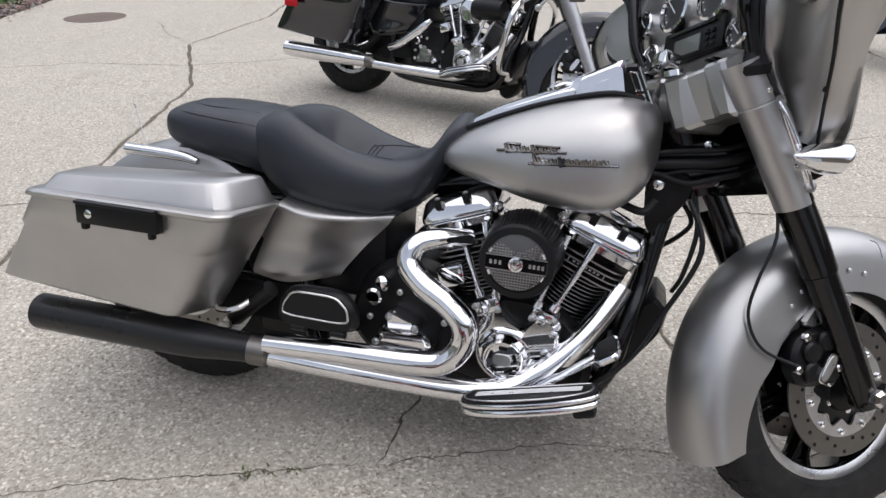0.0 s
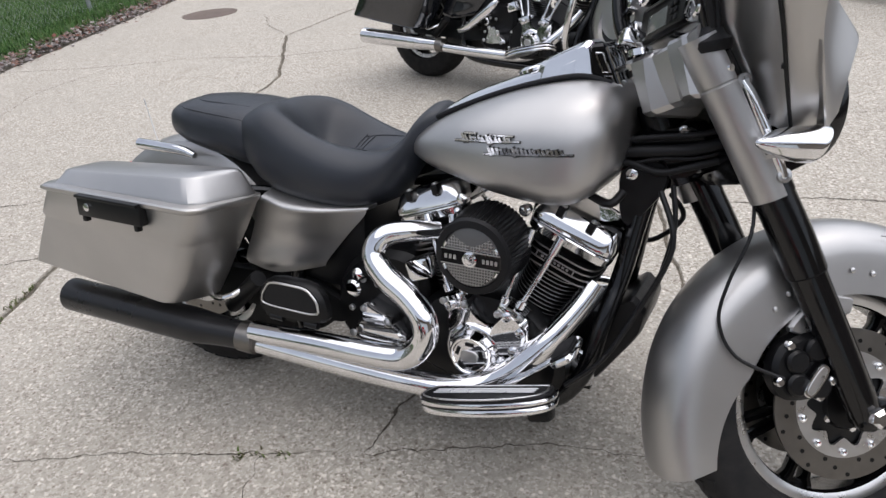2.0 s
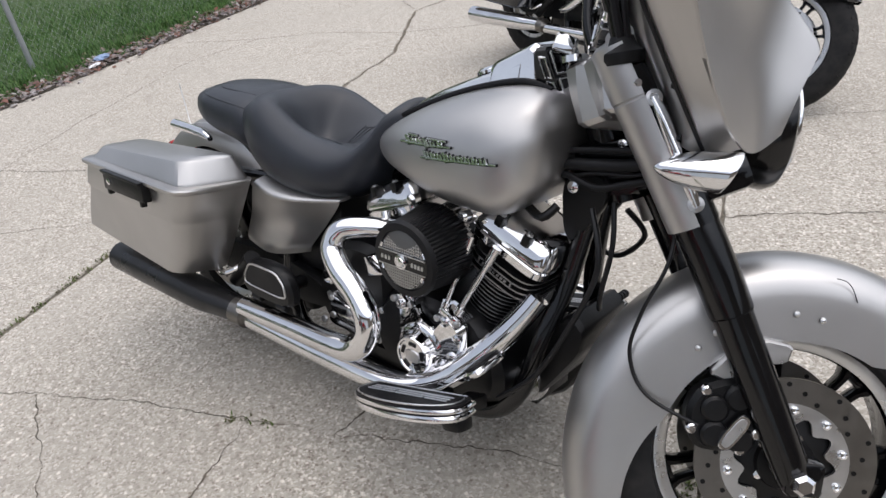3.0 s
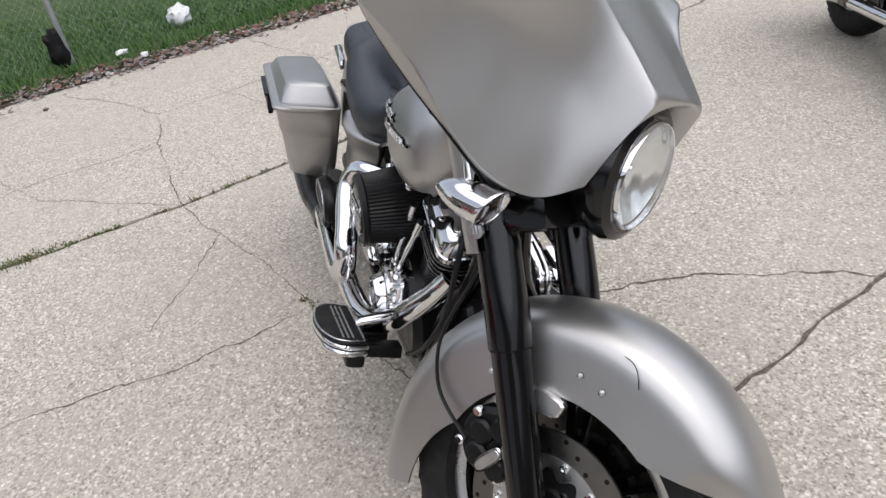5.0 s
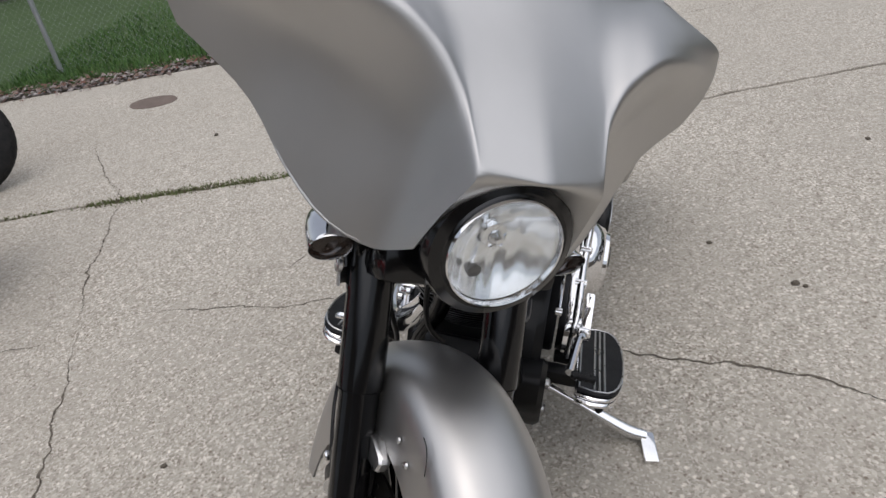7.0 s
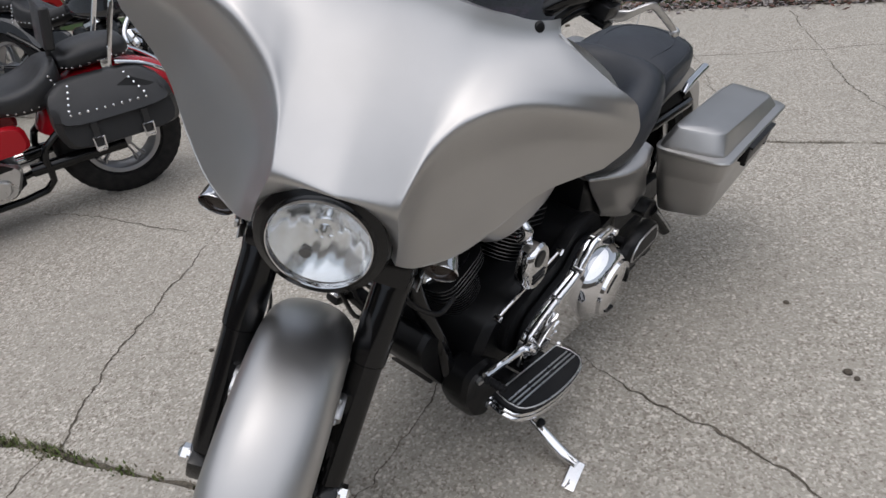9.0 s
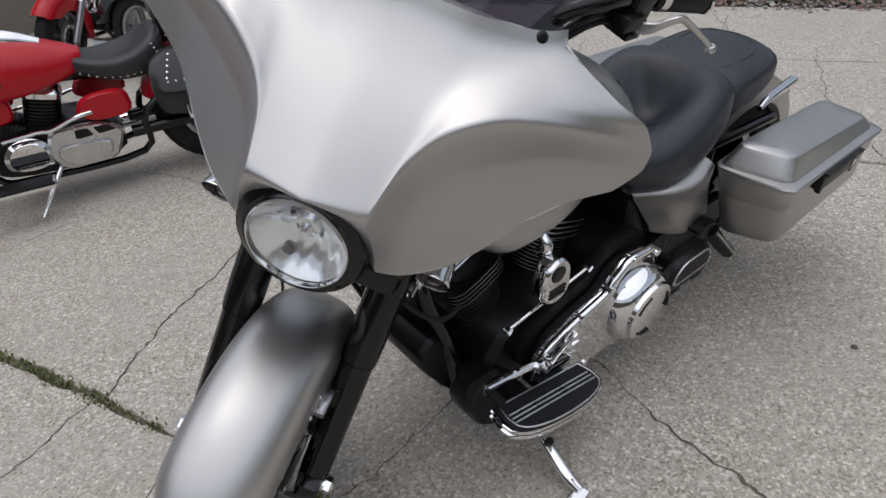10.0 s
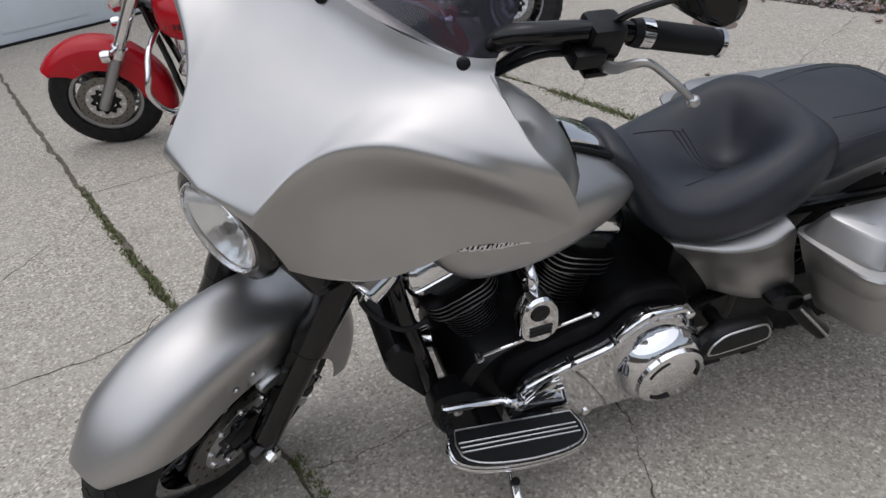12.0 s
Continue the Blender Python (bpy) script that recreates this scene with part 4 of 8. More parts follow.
def engine(bike, cone=True):
    bm = bmesh.new()
    slab(bm, round_poly([(0.74, 0.20), (1.08, 0.20), (1.12, 0.28), (1.06, 0.40), (0.98, 0.44), (0.87, 0.44), (0.78, 0.41), (0.72, 0.32)], 0.25, 2), -0.150, 0.16, 0.02)
    slab(bm, round_poly([(0.54, 0.22), (0.76, 0.22), (0.78, 0.46), (0.70, 0.50), (0.56, 0.47), (0.50, 0.34)], 0.25, 2), -0.145, 0.16, 0.02)
    slab(bm, round_poly([(0.60, 0.16), (1.06, 0.16), (1.10, 0.22), (0.56, 0.22)], 0.25, 2), -0.12, 0.12, 0.012)
    e = part("engine", bm, BLACK_SATIN, bike, "black V-twin engine with chrome covers")
    cylinder(e, -1), cylinder(e, 1)
    # cam cover and lifter blocks
    bm = bmesh.new()
    lathe(bm, [(0.072, -0.02), (0.072, 0.028), (0.066, 0.036), (0.056, 0.040), (0.0, 0.040)], V(0.912, -0.148, 0.307), V(0, -1, 0), 32, cap=False)
    slab(bm, round_poly([(0.838, 0.315), (0.836, 0.405), (0.850, 0.428), (0.888, 0.424), (0.912, 0.392), (0.955, 0.372), (0.95, 0.31)], 0.16, 2), -0.145, -0.180, 0.012)
    slab(bm, round_poly([(0.93, 0.33), (0.945, 0.380), (0.972, 0.415), (0.995, 0.428), (1.030, 0.402), (1.034, 0.345), (1.010, 0.312), (0.97, 0.292)], 0.12, 2), -0.145, -0.186, 0.016)
    for x, z in ((0.856, 0.410), (0.986, 0.408), (1.020, 0.378), (1.004, 0.330)):
        lathe(bm, [(0.011, 0), (0.011, 0.010), (0.006, 0.013), (0.0, 0.013)], V(x, -0.180, z), V(0, -1, 0), 12, cap=False)
    cc = part("cam_cover", bm, CHROME, e, "chrome cam cover")
    bm = bmesh.new()
    lathe(bm, [(0.056, -0.004), (0.050, 0.010), (0.048, 0.020), (0.044, 0.025), (0.040, 0.025), (0.038, 0.022), (0.0, 0.022)], V(0.912, -0.188, 0.307), V(0, -1, 0), 32, cap=False)
    tc = part("timer_cover", bm, CHROME, cc)
    for k in range(5):
        bm = bmesh.new()
        t = 2 * math.pi * k / 5 + 0.3
        box(bm, V(0.912 + 0.029 * math.cos(t), -0.2105, 0.307 + 0.029 * math.sin(t)), (0.008, 0.003, 0.020), 0.0, Matrix.Rotation(-t, 3, "Y"))
        part("slot", bm, BLACK_SATIN, tc)
    bm = bmesh.new()
    slab(bm, oval(0.912, 0.307, 0.021, 0.015, 20, 3), -0.208, -0.213, 0.002)
    part("emblem", bm, ALUMINIUM, tc)
    for x, z, q in ((0.862, 0.418, -1), (0.992, 0.412, 1)):
        bm = bmesh.new()
        box(bm, V(x, -0.160, z), (0.062, 0.050, 0.036), 0.008, Matrix.Rotation(radians(23.5) * q, 3, "Y"))
        lb = part("lifter_block", bm, CHROME, e)
        for k in (-0.5, 0.5):
            bm = bmesh.new()
            base = V(x + k * 0.036, -0.172, z + 0.018)
            tip = base + Matrix.Rotation(radians(20 + 10 * k * q) * q, 3, "Y") @ V(0, 0.03, 0.176)
            tube(bm, [base, base.lerp(tip, 0.10)], 0.011, 12, 1)
            tube(bm, [base.lerp(tip, 0.10), base.lerp(tip, 0.42)], 0.0058, 12, 1)
            tube(bm, [base.lerp(tip, 0.40), base.lerp(tip, 0.84)], 0.0074, 12, 1)
            tube(bm, [base.lerp(tip, 0.78), base.lerp(tip, 1.0)], 0.0105, 12, 1)
            part("pushrod_tube", bm, CHROME, lb)
        for dx, dy in ((-0.026, -0.030), (0.026, -0.030)):
            bm = bmesh.new()
            lathe(bm, [(0.008, 0), (0.008, 0.006), (0.004, 0.008)], V(x + dx, -0.186, z), V(0, -1, 0), 8)
            part("bolt", bm, ALUMINIUM, lb)
    # transmission side cover
    bm = bmesh.new()
    slab(bm, round_poly([(0.585, 0.265), (0.735, 0.275), (0.728, 0.305), (0.69, 0.335), (0.64, 0.345), (0.60, 0.32)], 0.22, 2), -0.14, -0.185, 0.012)
    tr = part("clutch_release_cover", bm, CHROME, e, "chrome clutch release cover")
    bm = bmesh.new()
    slab(bm, round_poly([(0.625, 0.315), (0.705, 0.318), (0.70, 0.350), (0.665, 0.360), (0.635, 0.372), (0.622, 0.365)], 0.2, 2), -0.14, -0.200, 0.008)
    part("cover_boss", bm, CHROME, tr)
    for x, z in ((0.632, 0.360), (0.697, 0.340), (0.60, 0.29), (0.725, 0.285)):
        bm = bmesh.new()
        lathe(bm, [(0.009, 0), (0.009, 0.006), (0.005, 0.008)], V(x, -0.196, z), V(0, -1, 0), 10)
        part("bolt", bm, ALUMINIUM, tr)
    for x, z in ((0.755, 0.345), (0.565, 0.33), (0.60, 0.41), (0.64, 0.405), (0.745, 0.26)):
        bm = bmesh.new()
        lathe(bm, [(0.008, 0), (0.008, 0.006), (0.005, 0.008)], V(x, -0.146, z), V(0, -1, 0), 10)
        part("case_bolt", bm, ALUMINIUM, e)
    bm = bmesh.new()
    lathe(bm, [(0.022, 0), (0.022, 0.012), (0.016, 0.018), (0.0, 0.018)], V(0.575, -0.145, 0.385), V(0, -1, 0), 20, cap=False)
    part("filler_plug", bm, CHROME, e)
    bm = bmesh.new()
    lathe(bm, [(0.012, 0), (0.016, 0.02), (0.014, 0.035), (0.0, 0.042)], V(0.602, -0.145, 0.425), V(0, -1, 0.3), 14, cap=False)
    part("breather_cap", bm, CHROME, e)
    bm = bmesh.new()
    box(bm, V(0.772, -0.155, 0.478), (0.060, 0.07, 0.050), 0.010, Matrix.Rotation(radians(-20), 3, "Y"))
    part("starter_cover", bm, CHROME, e)
    # primary drive
    bm = bmesh.new()
    out = round_poly([(1.03, 0.31), (1.005, 0.405), (0.88, 0.448), (0.79, 0.468), (0.735, 0.522), (0.60, 0.505), (0.555, 0.43), (0.55, 0.30), (0.62, 0.225), (0.80, 0.222), (0.95, 0.235)], 0.22, 2)
    slab(bm, out, 0.15, 0.182, 0.006)
    part("inner_primary", bm, BLACK_MATT, e)
    bm = bmesh.new()
    out = round_poly([(1.01, 0.280), (0.985, 0.365), (0.880, 0.402), (0.785, 0.424), (0.748, 0.470), (0.705, 0.494), (0.61, 0.474), (0.570, 0.39), (0.565, 0.27), (0.62, 0.195), (0.80, 0.200), (0.94, 0.215)], 0.2, 2)
    slab(bm, out, 0.188, 0.236, 0.016)
    p = part("primary_cover", bm, CHROME, e, "polished chrome primary cover")
    bm = bmesh.new()
    tube(bm, [V(1.006, 0.222, 0.275), V(0.978, 0.226, 0.352), V(0.930, 0.228, 0.380), V(0.876, 0.228, 0.397), V(0.785, 0.228, 0.420), V(0.750, 0.228, 0.460), V(0.708, 0.228, 0.488), V(0.655, 0.228, 0.484), V(0.612, 0.226, 0.470), V(0.575, 0.222, 0.395), V(0.570, 0.220, 0.30)], 0.011, 12, 5)
    part("cover_rim", bm, CHROME, p)
    bm = bmesh.new()
    lathe(bm, [(0.112, -0.04), (0.108, -0.012), (0.092, 0.016), (0.084, 0.020), (0.081, 0.030), (0.076, 0.033), (0.0, 0.034)], V(0.650, 0.258, 0.328), V(0, 1, 0), 40, cap=False)
    d = part("derby_cover", bm, CHROME, p, "round chrome derby cover")
    for k in range(3):
        bm = bmesh.new()
        pts = [V(0.650 + 0.066 * math.cos(t), 0.2915, 0.328 + 0.066 * math.sin(t)) for t in (2.1 * k + 0.4 + 0.28 * j for j in range(4))]
        tube(bm, pts, 0.0035, 6, 3)
        part("slot", bm, BLACK_SATIN, d)
    for x, z in ((0.972, 0.355), (0.873, 0.398), (0.772, 0.432), (0.700, 0.488), (0.600, 0.462), (0.574, 0.37), (0.60, 0.225), (0.82, 0.212)):
        bm = bmesh.new()
        lathe(bm, [(0.011, -0.02), (0.011, 0.008), (0.006, 0.011)], V(x, 0.232, z), V(0, 1, 0), 12)
        part("bolt", bm, CHROME, p)
    # cowbell horn between the cylinders on the left
    bm = bmesh.new()
    slab(bm, round_poly([(0.906, 0.472), (0.988, 0.476), (0.998, 0.545), (0.985, 0.590), (0.955, 0.608), (0.922, 0.592), (0.906, 0.550)], 0.28, 3), 0.165, 0.205, 0.007)
    h = part("horn_cover", bm, CHROME, e, "chrome horn cover")
    bm = bmesh.new()
    lathe(bm, [(0.022, 0), (0.020, 0.004), (0.012, 0.005), (0.0, 0.004)], V(0.954, 0.204, 0.565), V(0, 1, 0), 20, cap=False)
    part("emblem", bm, BLACK_SATIN, h)
    bm = bmesh.new()
    tube(bm, [V(0.955, 0.15, 0.595), V(0.957, 0.165, 0.622), V(0.958, 0.13, 0.655)], [0.016, 0.013, 0.008], 14, 4)
    part("horn_bracket", bm, CHROME, h)
    bm = bmesh.new()
    for k in range(3):
        box(bm, V(0.948, 0.206, 0.502 + k * 0.010), (0.05, 0.004, 0.004))
    part("rib", bm, BLACK_SATIN, h)
    # shift rod
    bm = bmesh.new()
    tube(bm, [V(1.072, 0.182, 0.452), V(0.81, 0.182, 0.492)], 0.0042, 8, 1)
    for x, z in ((1.072, 0.452), (0.81, 0.492)):
        lathe(bm, [(0.009, -0.006), (0.009, 0.008)], V(x, 0.182, z), V(0, 1, 0), 12)
    part("shift_rod", bm, CHROME, e)
    if cone:
        air_filter(e)
    for x, z in ((0.862, 0.645), (1.005, 0.640)):
        bm = bmesh.new()
        lathe(bm, [(0.011, 0), (0.013, 0.02), (0.008, 0.026), (0.0, 0.027)], V(x, -0.135, z), V(0, -1, 0), 14, cap=False)
        part("breather_bolt", bm, CHROME, e)
    # oil filter and regulator at the front
    bm = bmesh.new()
    lathe(bm, [(0.034, 0), (0.036, 0.01), (0.036, 0.075), (0.03, 0.083), (0.0, 0.085)], V(1.08, -0.05, 0.27), V(0.9, -0.25, -0.1), 20, cap=False)
    part("oil_filter", bm, CHROME, e)
    bm = bmesh.new()
    box(bm, V(1.14, 0, 0.262), (0.02, 0.13, 0.10), 0.004)
    part("regulator", bm, BLACK_SATIN, e)
    bm = bmesh.new()
    slab(bm, round_poly([(1.122, 0.245), (1.152, 0.232), (1.248, 0.375), (1.258, 0.430), (1.225, 0.465), (1.17, 0.415)], 0.14, 2), -0.075, 0.108, 0.012)
    part("electrics_cover", bm, BLACK_SATIN, e, "black plastic cover on the front frame tubes")
    # cast bracket that carries the kickstand and the left footboard
    bm = bmesh.new()
    slab(bm, round_poly([(0.99, 0.235), (1.015, 0.125), (1.065, 0.105), (1.125, 0.150), (1.175, 0.250), (1.165, 0.330), (1.08, 0.325)], 0.16, 2), 0.105, 0.180, 0.012)
    sb = part("stand_bracket", bm, BLACK_SATIN, e)
    for x, z in ((1.118, 0.285), (1.060, 0.150)):
        bm = bmesh.new()
        lathe(bm, [(0.011, 0), (0.011, 0.008), (0.006, 0.011), (0.0, 0.011)], V(x, 0.180, z), V(0, 1, 0), 10, cap=False)
        part("bolt", bm, ALUMINIUM, sb)
    return e


def exhaust(bike, black=True):
    bm = bmesh.new()
    tube(bm, [V(0.34, -0.255, 0.240), V(0.22, -0.262, 0.238), V(0.12, -0.268, 0.238), V(-0.20, -0.272, 0.236), V(-0.318, -0.274, 0.236)], [0.034, 0.040, 0.047, 0.048, 0.048], 24, 4, cap=False)
    tube(bm, [V(-0.318, -0.274, 0.236), V(-0.315, -0.274, 0.236), V(-0.25, -0.272, 0.236)], [0.048, 0.042, 0.041], 24, 1)
    m = part("muffler", bm, BLACK_PIPE if black else CHROME, bike, "matt black slip-on muffler" if black else "chrome muffler")
    bm = bmesh.new()
    tube(bm, [V(0.345, -0.252, 0.236), V(0.30, -0.256, 0.238)], 0.040, 20, 1)
    part("clamp", bm, STEEL, m)
    bm = bmesh.new()
    tube(bm, [V(0.335, -0.250, 0.228), V(0.60, -0.245, 0.226), V(0.80, -0.238, 0.228), V(0.89, -0.225, 0.232), V(0.955, -0.202, 0.252), V(1.014, -0.184, 0.294), V(1.068, -0.156, 0.352), V(1.120, -0.114, 0.426), V(1.150, -0.085, 0.482), V(1.150, -0.055, 0.515)],
         [0.029, 0.029, 0.029, 0.029, 0.029, 0.029, 0.029, 0.028, 0.026], 22, 6)
    part("front_pipe", bm, CHROME, m, "chrome front exhaust pipe shield")
    if black:
        bm = bmesh.new()
        tube(bm, [V(0.345, -0.262, 0.262), V(0.55, -0.268, 0.280), V(0.72, -0.272, 0.292), V(0.790, -0.27, 0.306), V(0.830, -0.268, 0.350), V(0.828, -0.265, 0.402), V(0.785, -0.255, 0.440), V(0.725, -0.245, 0.472), V(0.686, -0.232, 0.512),
                  V(0.700, -0.215, 0.553), V(0.745, -0.19, 0.566), V(0.80, -0.14, 0.560)],
             [0.027, 0.028, 0.029, 0.029, 0.029, 0.029, 0.029, 0.029, 0.028, 0.026, 0.024, 0.022], 22, 6)
        part("rear_pipe", bm, CHROME, m, "S-bent chrome rear exhaust pipe")
    bm = bmesh.new()
    tube(bm, [V(0.13, -0.20, 0.345), V(0.19, -0.235, 0.318), V(0.25, -0.24, 0.33), V(0.29, -0.20, 0.36)], 0.008, 10, 5)
    part("bag_rail", bm, CHROME, m)
    bm = bmesh.new()
    tube(bm, [V(0.22, -0.20, 0.285), V(0.33, -0.215, 0.385)], 0.022, 14, 1)
    part("bracket", bm, BLACK_SATIN, m)
    return m


def board_outline(x0, x1, yin, yout, bow=0.55, n=14):
    """Half-moon footboard seen from above."""
    pts = [(x0 + 0.01, yin), (x1 - 0.01, yin)]
    for k in range(n + 1):
        t = math.pi * k / n
        pts.append(((x0 + x1) / 2 + (x1 - x0) / 2 * math.cos(t), yin + (yout - yin) * (0.35 + 0.65 * abs(math.sin(t)) ** bow)))
    return pts


def footboard(bike, s):
    m = pose(0.994, 0, 0.276, 0, -15.5, 0) @ pose(0, -0.262, 0, -10, 0, 0) @ pose(0, 0.262, 0) if s < 0 else pose(0.982, 0, 0.278, 0, -12.5, 0)
    out = [(x, s * y) for x, y in (board_outline(-0.156, 0.154, 0.262, 0.370, 0.8) if s < 0 else board_outline(-0.134, 0.202, 0.244, 0.352))]
    c = np.mean(np.array(out), axis=0)
    def scaled(k):
        return [tuple(c + (np.array(p) - c) * k) for p in out]
    bm = bmesh.new()
    slab(bm, out, -0.009, 0.0, 0.003, axis="z")
    f = part("footboard", bm, CHROME, bike, "chrome footboard with black rubber ribs", xf=m)
    bm = bmesh.new()
    slab(bm, scaled(0.965), -0.015, -0.008, 0.002, axis="z")
    part("groove", bm, BLACK_SATIN, f, xf=m)
    bm = bmesh.new()
    slab(bm, scaled(0.99), -0.026, -0.013, 0.005, axis="z")
    part("lower_rim", bm, CHROME, f, xf=m)
    bm = bmesh.new()
    slab(bm, scaled(0.955), 0.0, 0.008, 0.003, axis="z")
    ring = part("rubber_pad", bm, RUBBER, f, xf=m)
    bm = bmesh.new()
    pts = [tuple(c + (np.array(p) - c) * 0.90) for p in out]
    tube(bm, [V(*p, 0.008) for p in pts + pts[:1]], 0.0022, 6, 1)
    part("trim_line", bm, ALUMINIUM, ring, xf=m)
    for k in range(3):
        bm = bmesh.new()
        y = s * ((0.293 if s < 0 else 0.284) + k * 0.011)
        tube(bm, [V(-0.115 if s < 0 else -0.105, y, 0.0085), V(0.115 if s < 0 else 0.178, y, 0.0085)], 0.0024, 6, 1)
        part("inlay", bm, ALUMINIUM, ring, xf=m)
    bm = bmesh.new()
    box(bm, V(-0.03, s * 0.235, -0.02), (0.10, 0.09, 0.022), 0.005)
    box(bm, V(0.07, s * 0.225, -0.03), (0.05, 0.11, 0.03), 0.005)
    box(bm, V(0.110, s * 0.285, -0.040), (0.050, 0.045, 0.036), 0.012)
    part("bracket", bm, BLACK_SATIN, f, xf=m)
    return f


def pillion_board(bike, s):
    m = Matrix.Translation((-0.012, s * 0.022, -0.025))
    out = round_poly([(0.395, 0.352), (0.595, 0.356), (0.592, 0.420), (0.555, 0.458), (0.430, 0.455), (0.398, 0.415)], 0.2, 2)
    bm = bmesh.new()
    slab(bm, out, s * 0.225, s * 0.262, 0.010)
    f = part("pillion_board", bm, BLACK_SATIN, bike, "black folded passenger footboard", xf=m)
    inn = round_poly([(0.412, 0.385), (0.578, 0.385), (0.574, 0.420), (0.545, 0.447), (0.438, 0.446), (0.414, 0.41)], 0.16, 2)
    bm = bmesh.new()
    tube(bm, [V(x, s * 0.264, z) for x, z in inn + inn[:1]], 0.0028, 6, 1)
    part("trim_line", bm, ALUMINIUM, f, xf=m)
    bm = bmesh.new()
    slab(bm, [tuple(np.array((0.495, 0.416)) + (np.array(p) - np.array((0.495, 0.416))) * 0.95) for p in inn], s * 0.260, s * 0.266, 0.002)
    part("rubber_pad", bm, RUBBER, f, xf=m)
    for x in (0.45, 0.55):
        bm = bmesh.new()
        tube(bm, [V(x - 0.018, s * 0.255, 0.354), V(x + 0.018, s * 0.255, 0.354)], 0.009, 12, 1)
        part("hinge", bm, BLACK_SATIN, f, xf=m)
    bm = bmesh.new()
    tube(bm, [V(0.47, s * 0.13, 0.36), V(0.49, s * 0.25, 0.37)], 0.018, 12, 1)
    part("bracket", bm, BLACK_SATIN, f, xf=m)


def frame_parts(bike):
    bm = bmesh.new()
    for s in (-1, 1):
        tube(bm, [V(1.238, s * 0.02, 0.755), V(1.213, s * 0.034, 0.62), V(1.194, s * 0.056, 0.50), V(1.172, s * 0.100, 0.395), V(1.14, s * 0.115, 0.27), V(1.06, s * 0.115, 0.185), V(0.90, s * 0.12, 0.165), V(0.50, s * 0.13, 0.17), V(0.40, s * 0.13, 0.24), V(0.40, s * 0.13, 0.45), V(0.50, s * 0.11, 0.58)], 0.020, 12, 5)
    tube(bm, [V(1.27, 0, 0.78), V(1.10, 0, 0.72), V(0.80, 0, 0.68), V(0.55, 0, 0.62)], 0.030, 12, 4)
    for s in (-1, 1):
        tube(bm, [V(0.55, s * 0.10, 0.60), V(0.25, s * 0.12, 0.58), V(-0.12, s * 0.12, 0.55)], 0.016, 10, 3)
    f = part("frame", bm, BLACK_GLOSS, bike, "gloss black tubular frame")
    bm = bmesh.new()
    tube(bm, [V(1.285, 0, 0.70), V(1.215, 0, 0.86)], 0.042, 20, 1)
    part("steering_head", bm, BLACK_GLOSS, f)
    for s in (-1, 1):
        bm = bmesh.new()
        slab(bm, round_poly([(1.165, 0.735), (1.255, 0.755), (1.27, 0.70), (1.20, 0.60), (1.175, 0.62)], 0.2, 2), s * 0.035, s * 0.052, 0.004)
        g = part("neck_gusset", bm, BLACK_SATIN, f)
        bm = bmesh.new()
        lathe(bm, [(0.012, 0), (0.012, 0.006), (0.006, 0.009)], V(1.195, s * 0.052, 0.718), V(0, s, 0), 10)
        part("bolt", bm, CHROME, g)
    # folded-up support at the front of the left bag
    bm = bmesh.new()
    slab(bm, round_poly([(0.300, 0.400), (0.345, 0.375), (0.300, 0.335), (0.240, 0.330), (0.235, 0.375)], 0.2, 2), 0.165, 0.215, 0.006)
    tube(bm, [V(0.262, 0.205, 0.352), V(0.205, 0.222, 0.285), V(0.150, 0.235, 0.232)], [0.024, 0.022, 0.021], 14, 2)
    bs = part("bag_support", bm, BLACK_SATIN, f)
    bm = bmesh.new()
    tube(bm, [V(0.258, 0.229, 0.350), V(0.152, 0.256, 0.236)], 0.004, 8, 1)
    part("support_edge", bm, ALUMINIUM, bs)
    # battery and electrics box filling the space below the seat
    bm = bmesh.new()
    box(bm, V(0.44, 0, 0.47), (0.30, 0.24, 0.22), 0.02)
    box(bm, V(0.33, 0, 0.30), (0.20, 0.20, 0.18), 0.02)
    part("battery_box", bm, BLACK_SATIN, f)
    bm = bmesh.new()
    for s in (-1, 1):
        slab(bm, round_poly([(-0.05, 0.29), (0.06, 0.27), (0.55, 0.27), (0.57, 0.33), (0.40, 0.38), (0.05, 0.36)], 0.2, 2), s * 0.11, s * 0.145, 0.006)
    part("swingarm", bm, BLACK_SATIN, f)
    # wiring cover and looms from the tank to the headstock
    bm = bmesh.new()
    slab(bm, round_poly([(1.13, 0.715), (1.16, 0.785), (1.30, 0.835), (1.34, 0.80), (1.33, 0.72), (1.24, 0.70)], 0.2, 2), -0.042, 0.042, 0.014)
    wc = part("wiring_cover", bm, BLACK_GLOSS, f)
    bm = bmesh.new()
    lathe(bm, [(0.010, 0), (0.010, 0.006), (0.006, 0.008), (0.005, 0.004), (0.0, 0.004)], V(1.284, -0.042, 0.812), V(0, -1, 0), 10, cap=False)
    part("bolt", bm, CHROME, wc)
    for y, z, r, sag in ((-0.046, 0.768, 0.012, 0.006), (-0.050, 0.735, 0.007, -0.008), (0.050, 0.765, 0.012, 0.006), (-0.044, 0.795, 0.006, 0.008), (-0.048, 0.75, 0.004, 0.012)):
        bm = bmesh.new()
        tube(bm, [V(1.13, y * 1.2, z - 0.02), V(1.18, y * 1.35, z - sag), V(1.25, y * 1.4, z + sag * 0.6), V(1.31, y * 1.25, z + 0.012), V(1.37, y * 0.9, z + 0.03)], r, 12, 6)
        part("wiring_loom", bm, RUBBER, f)
    return f


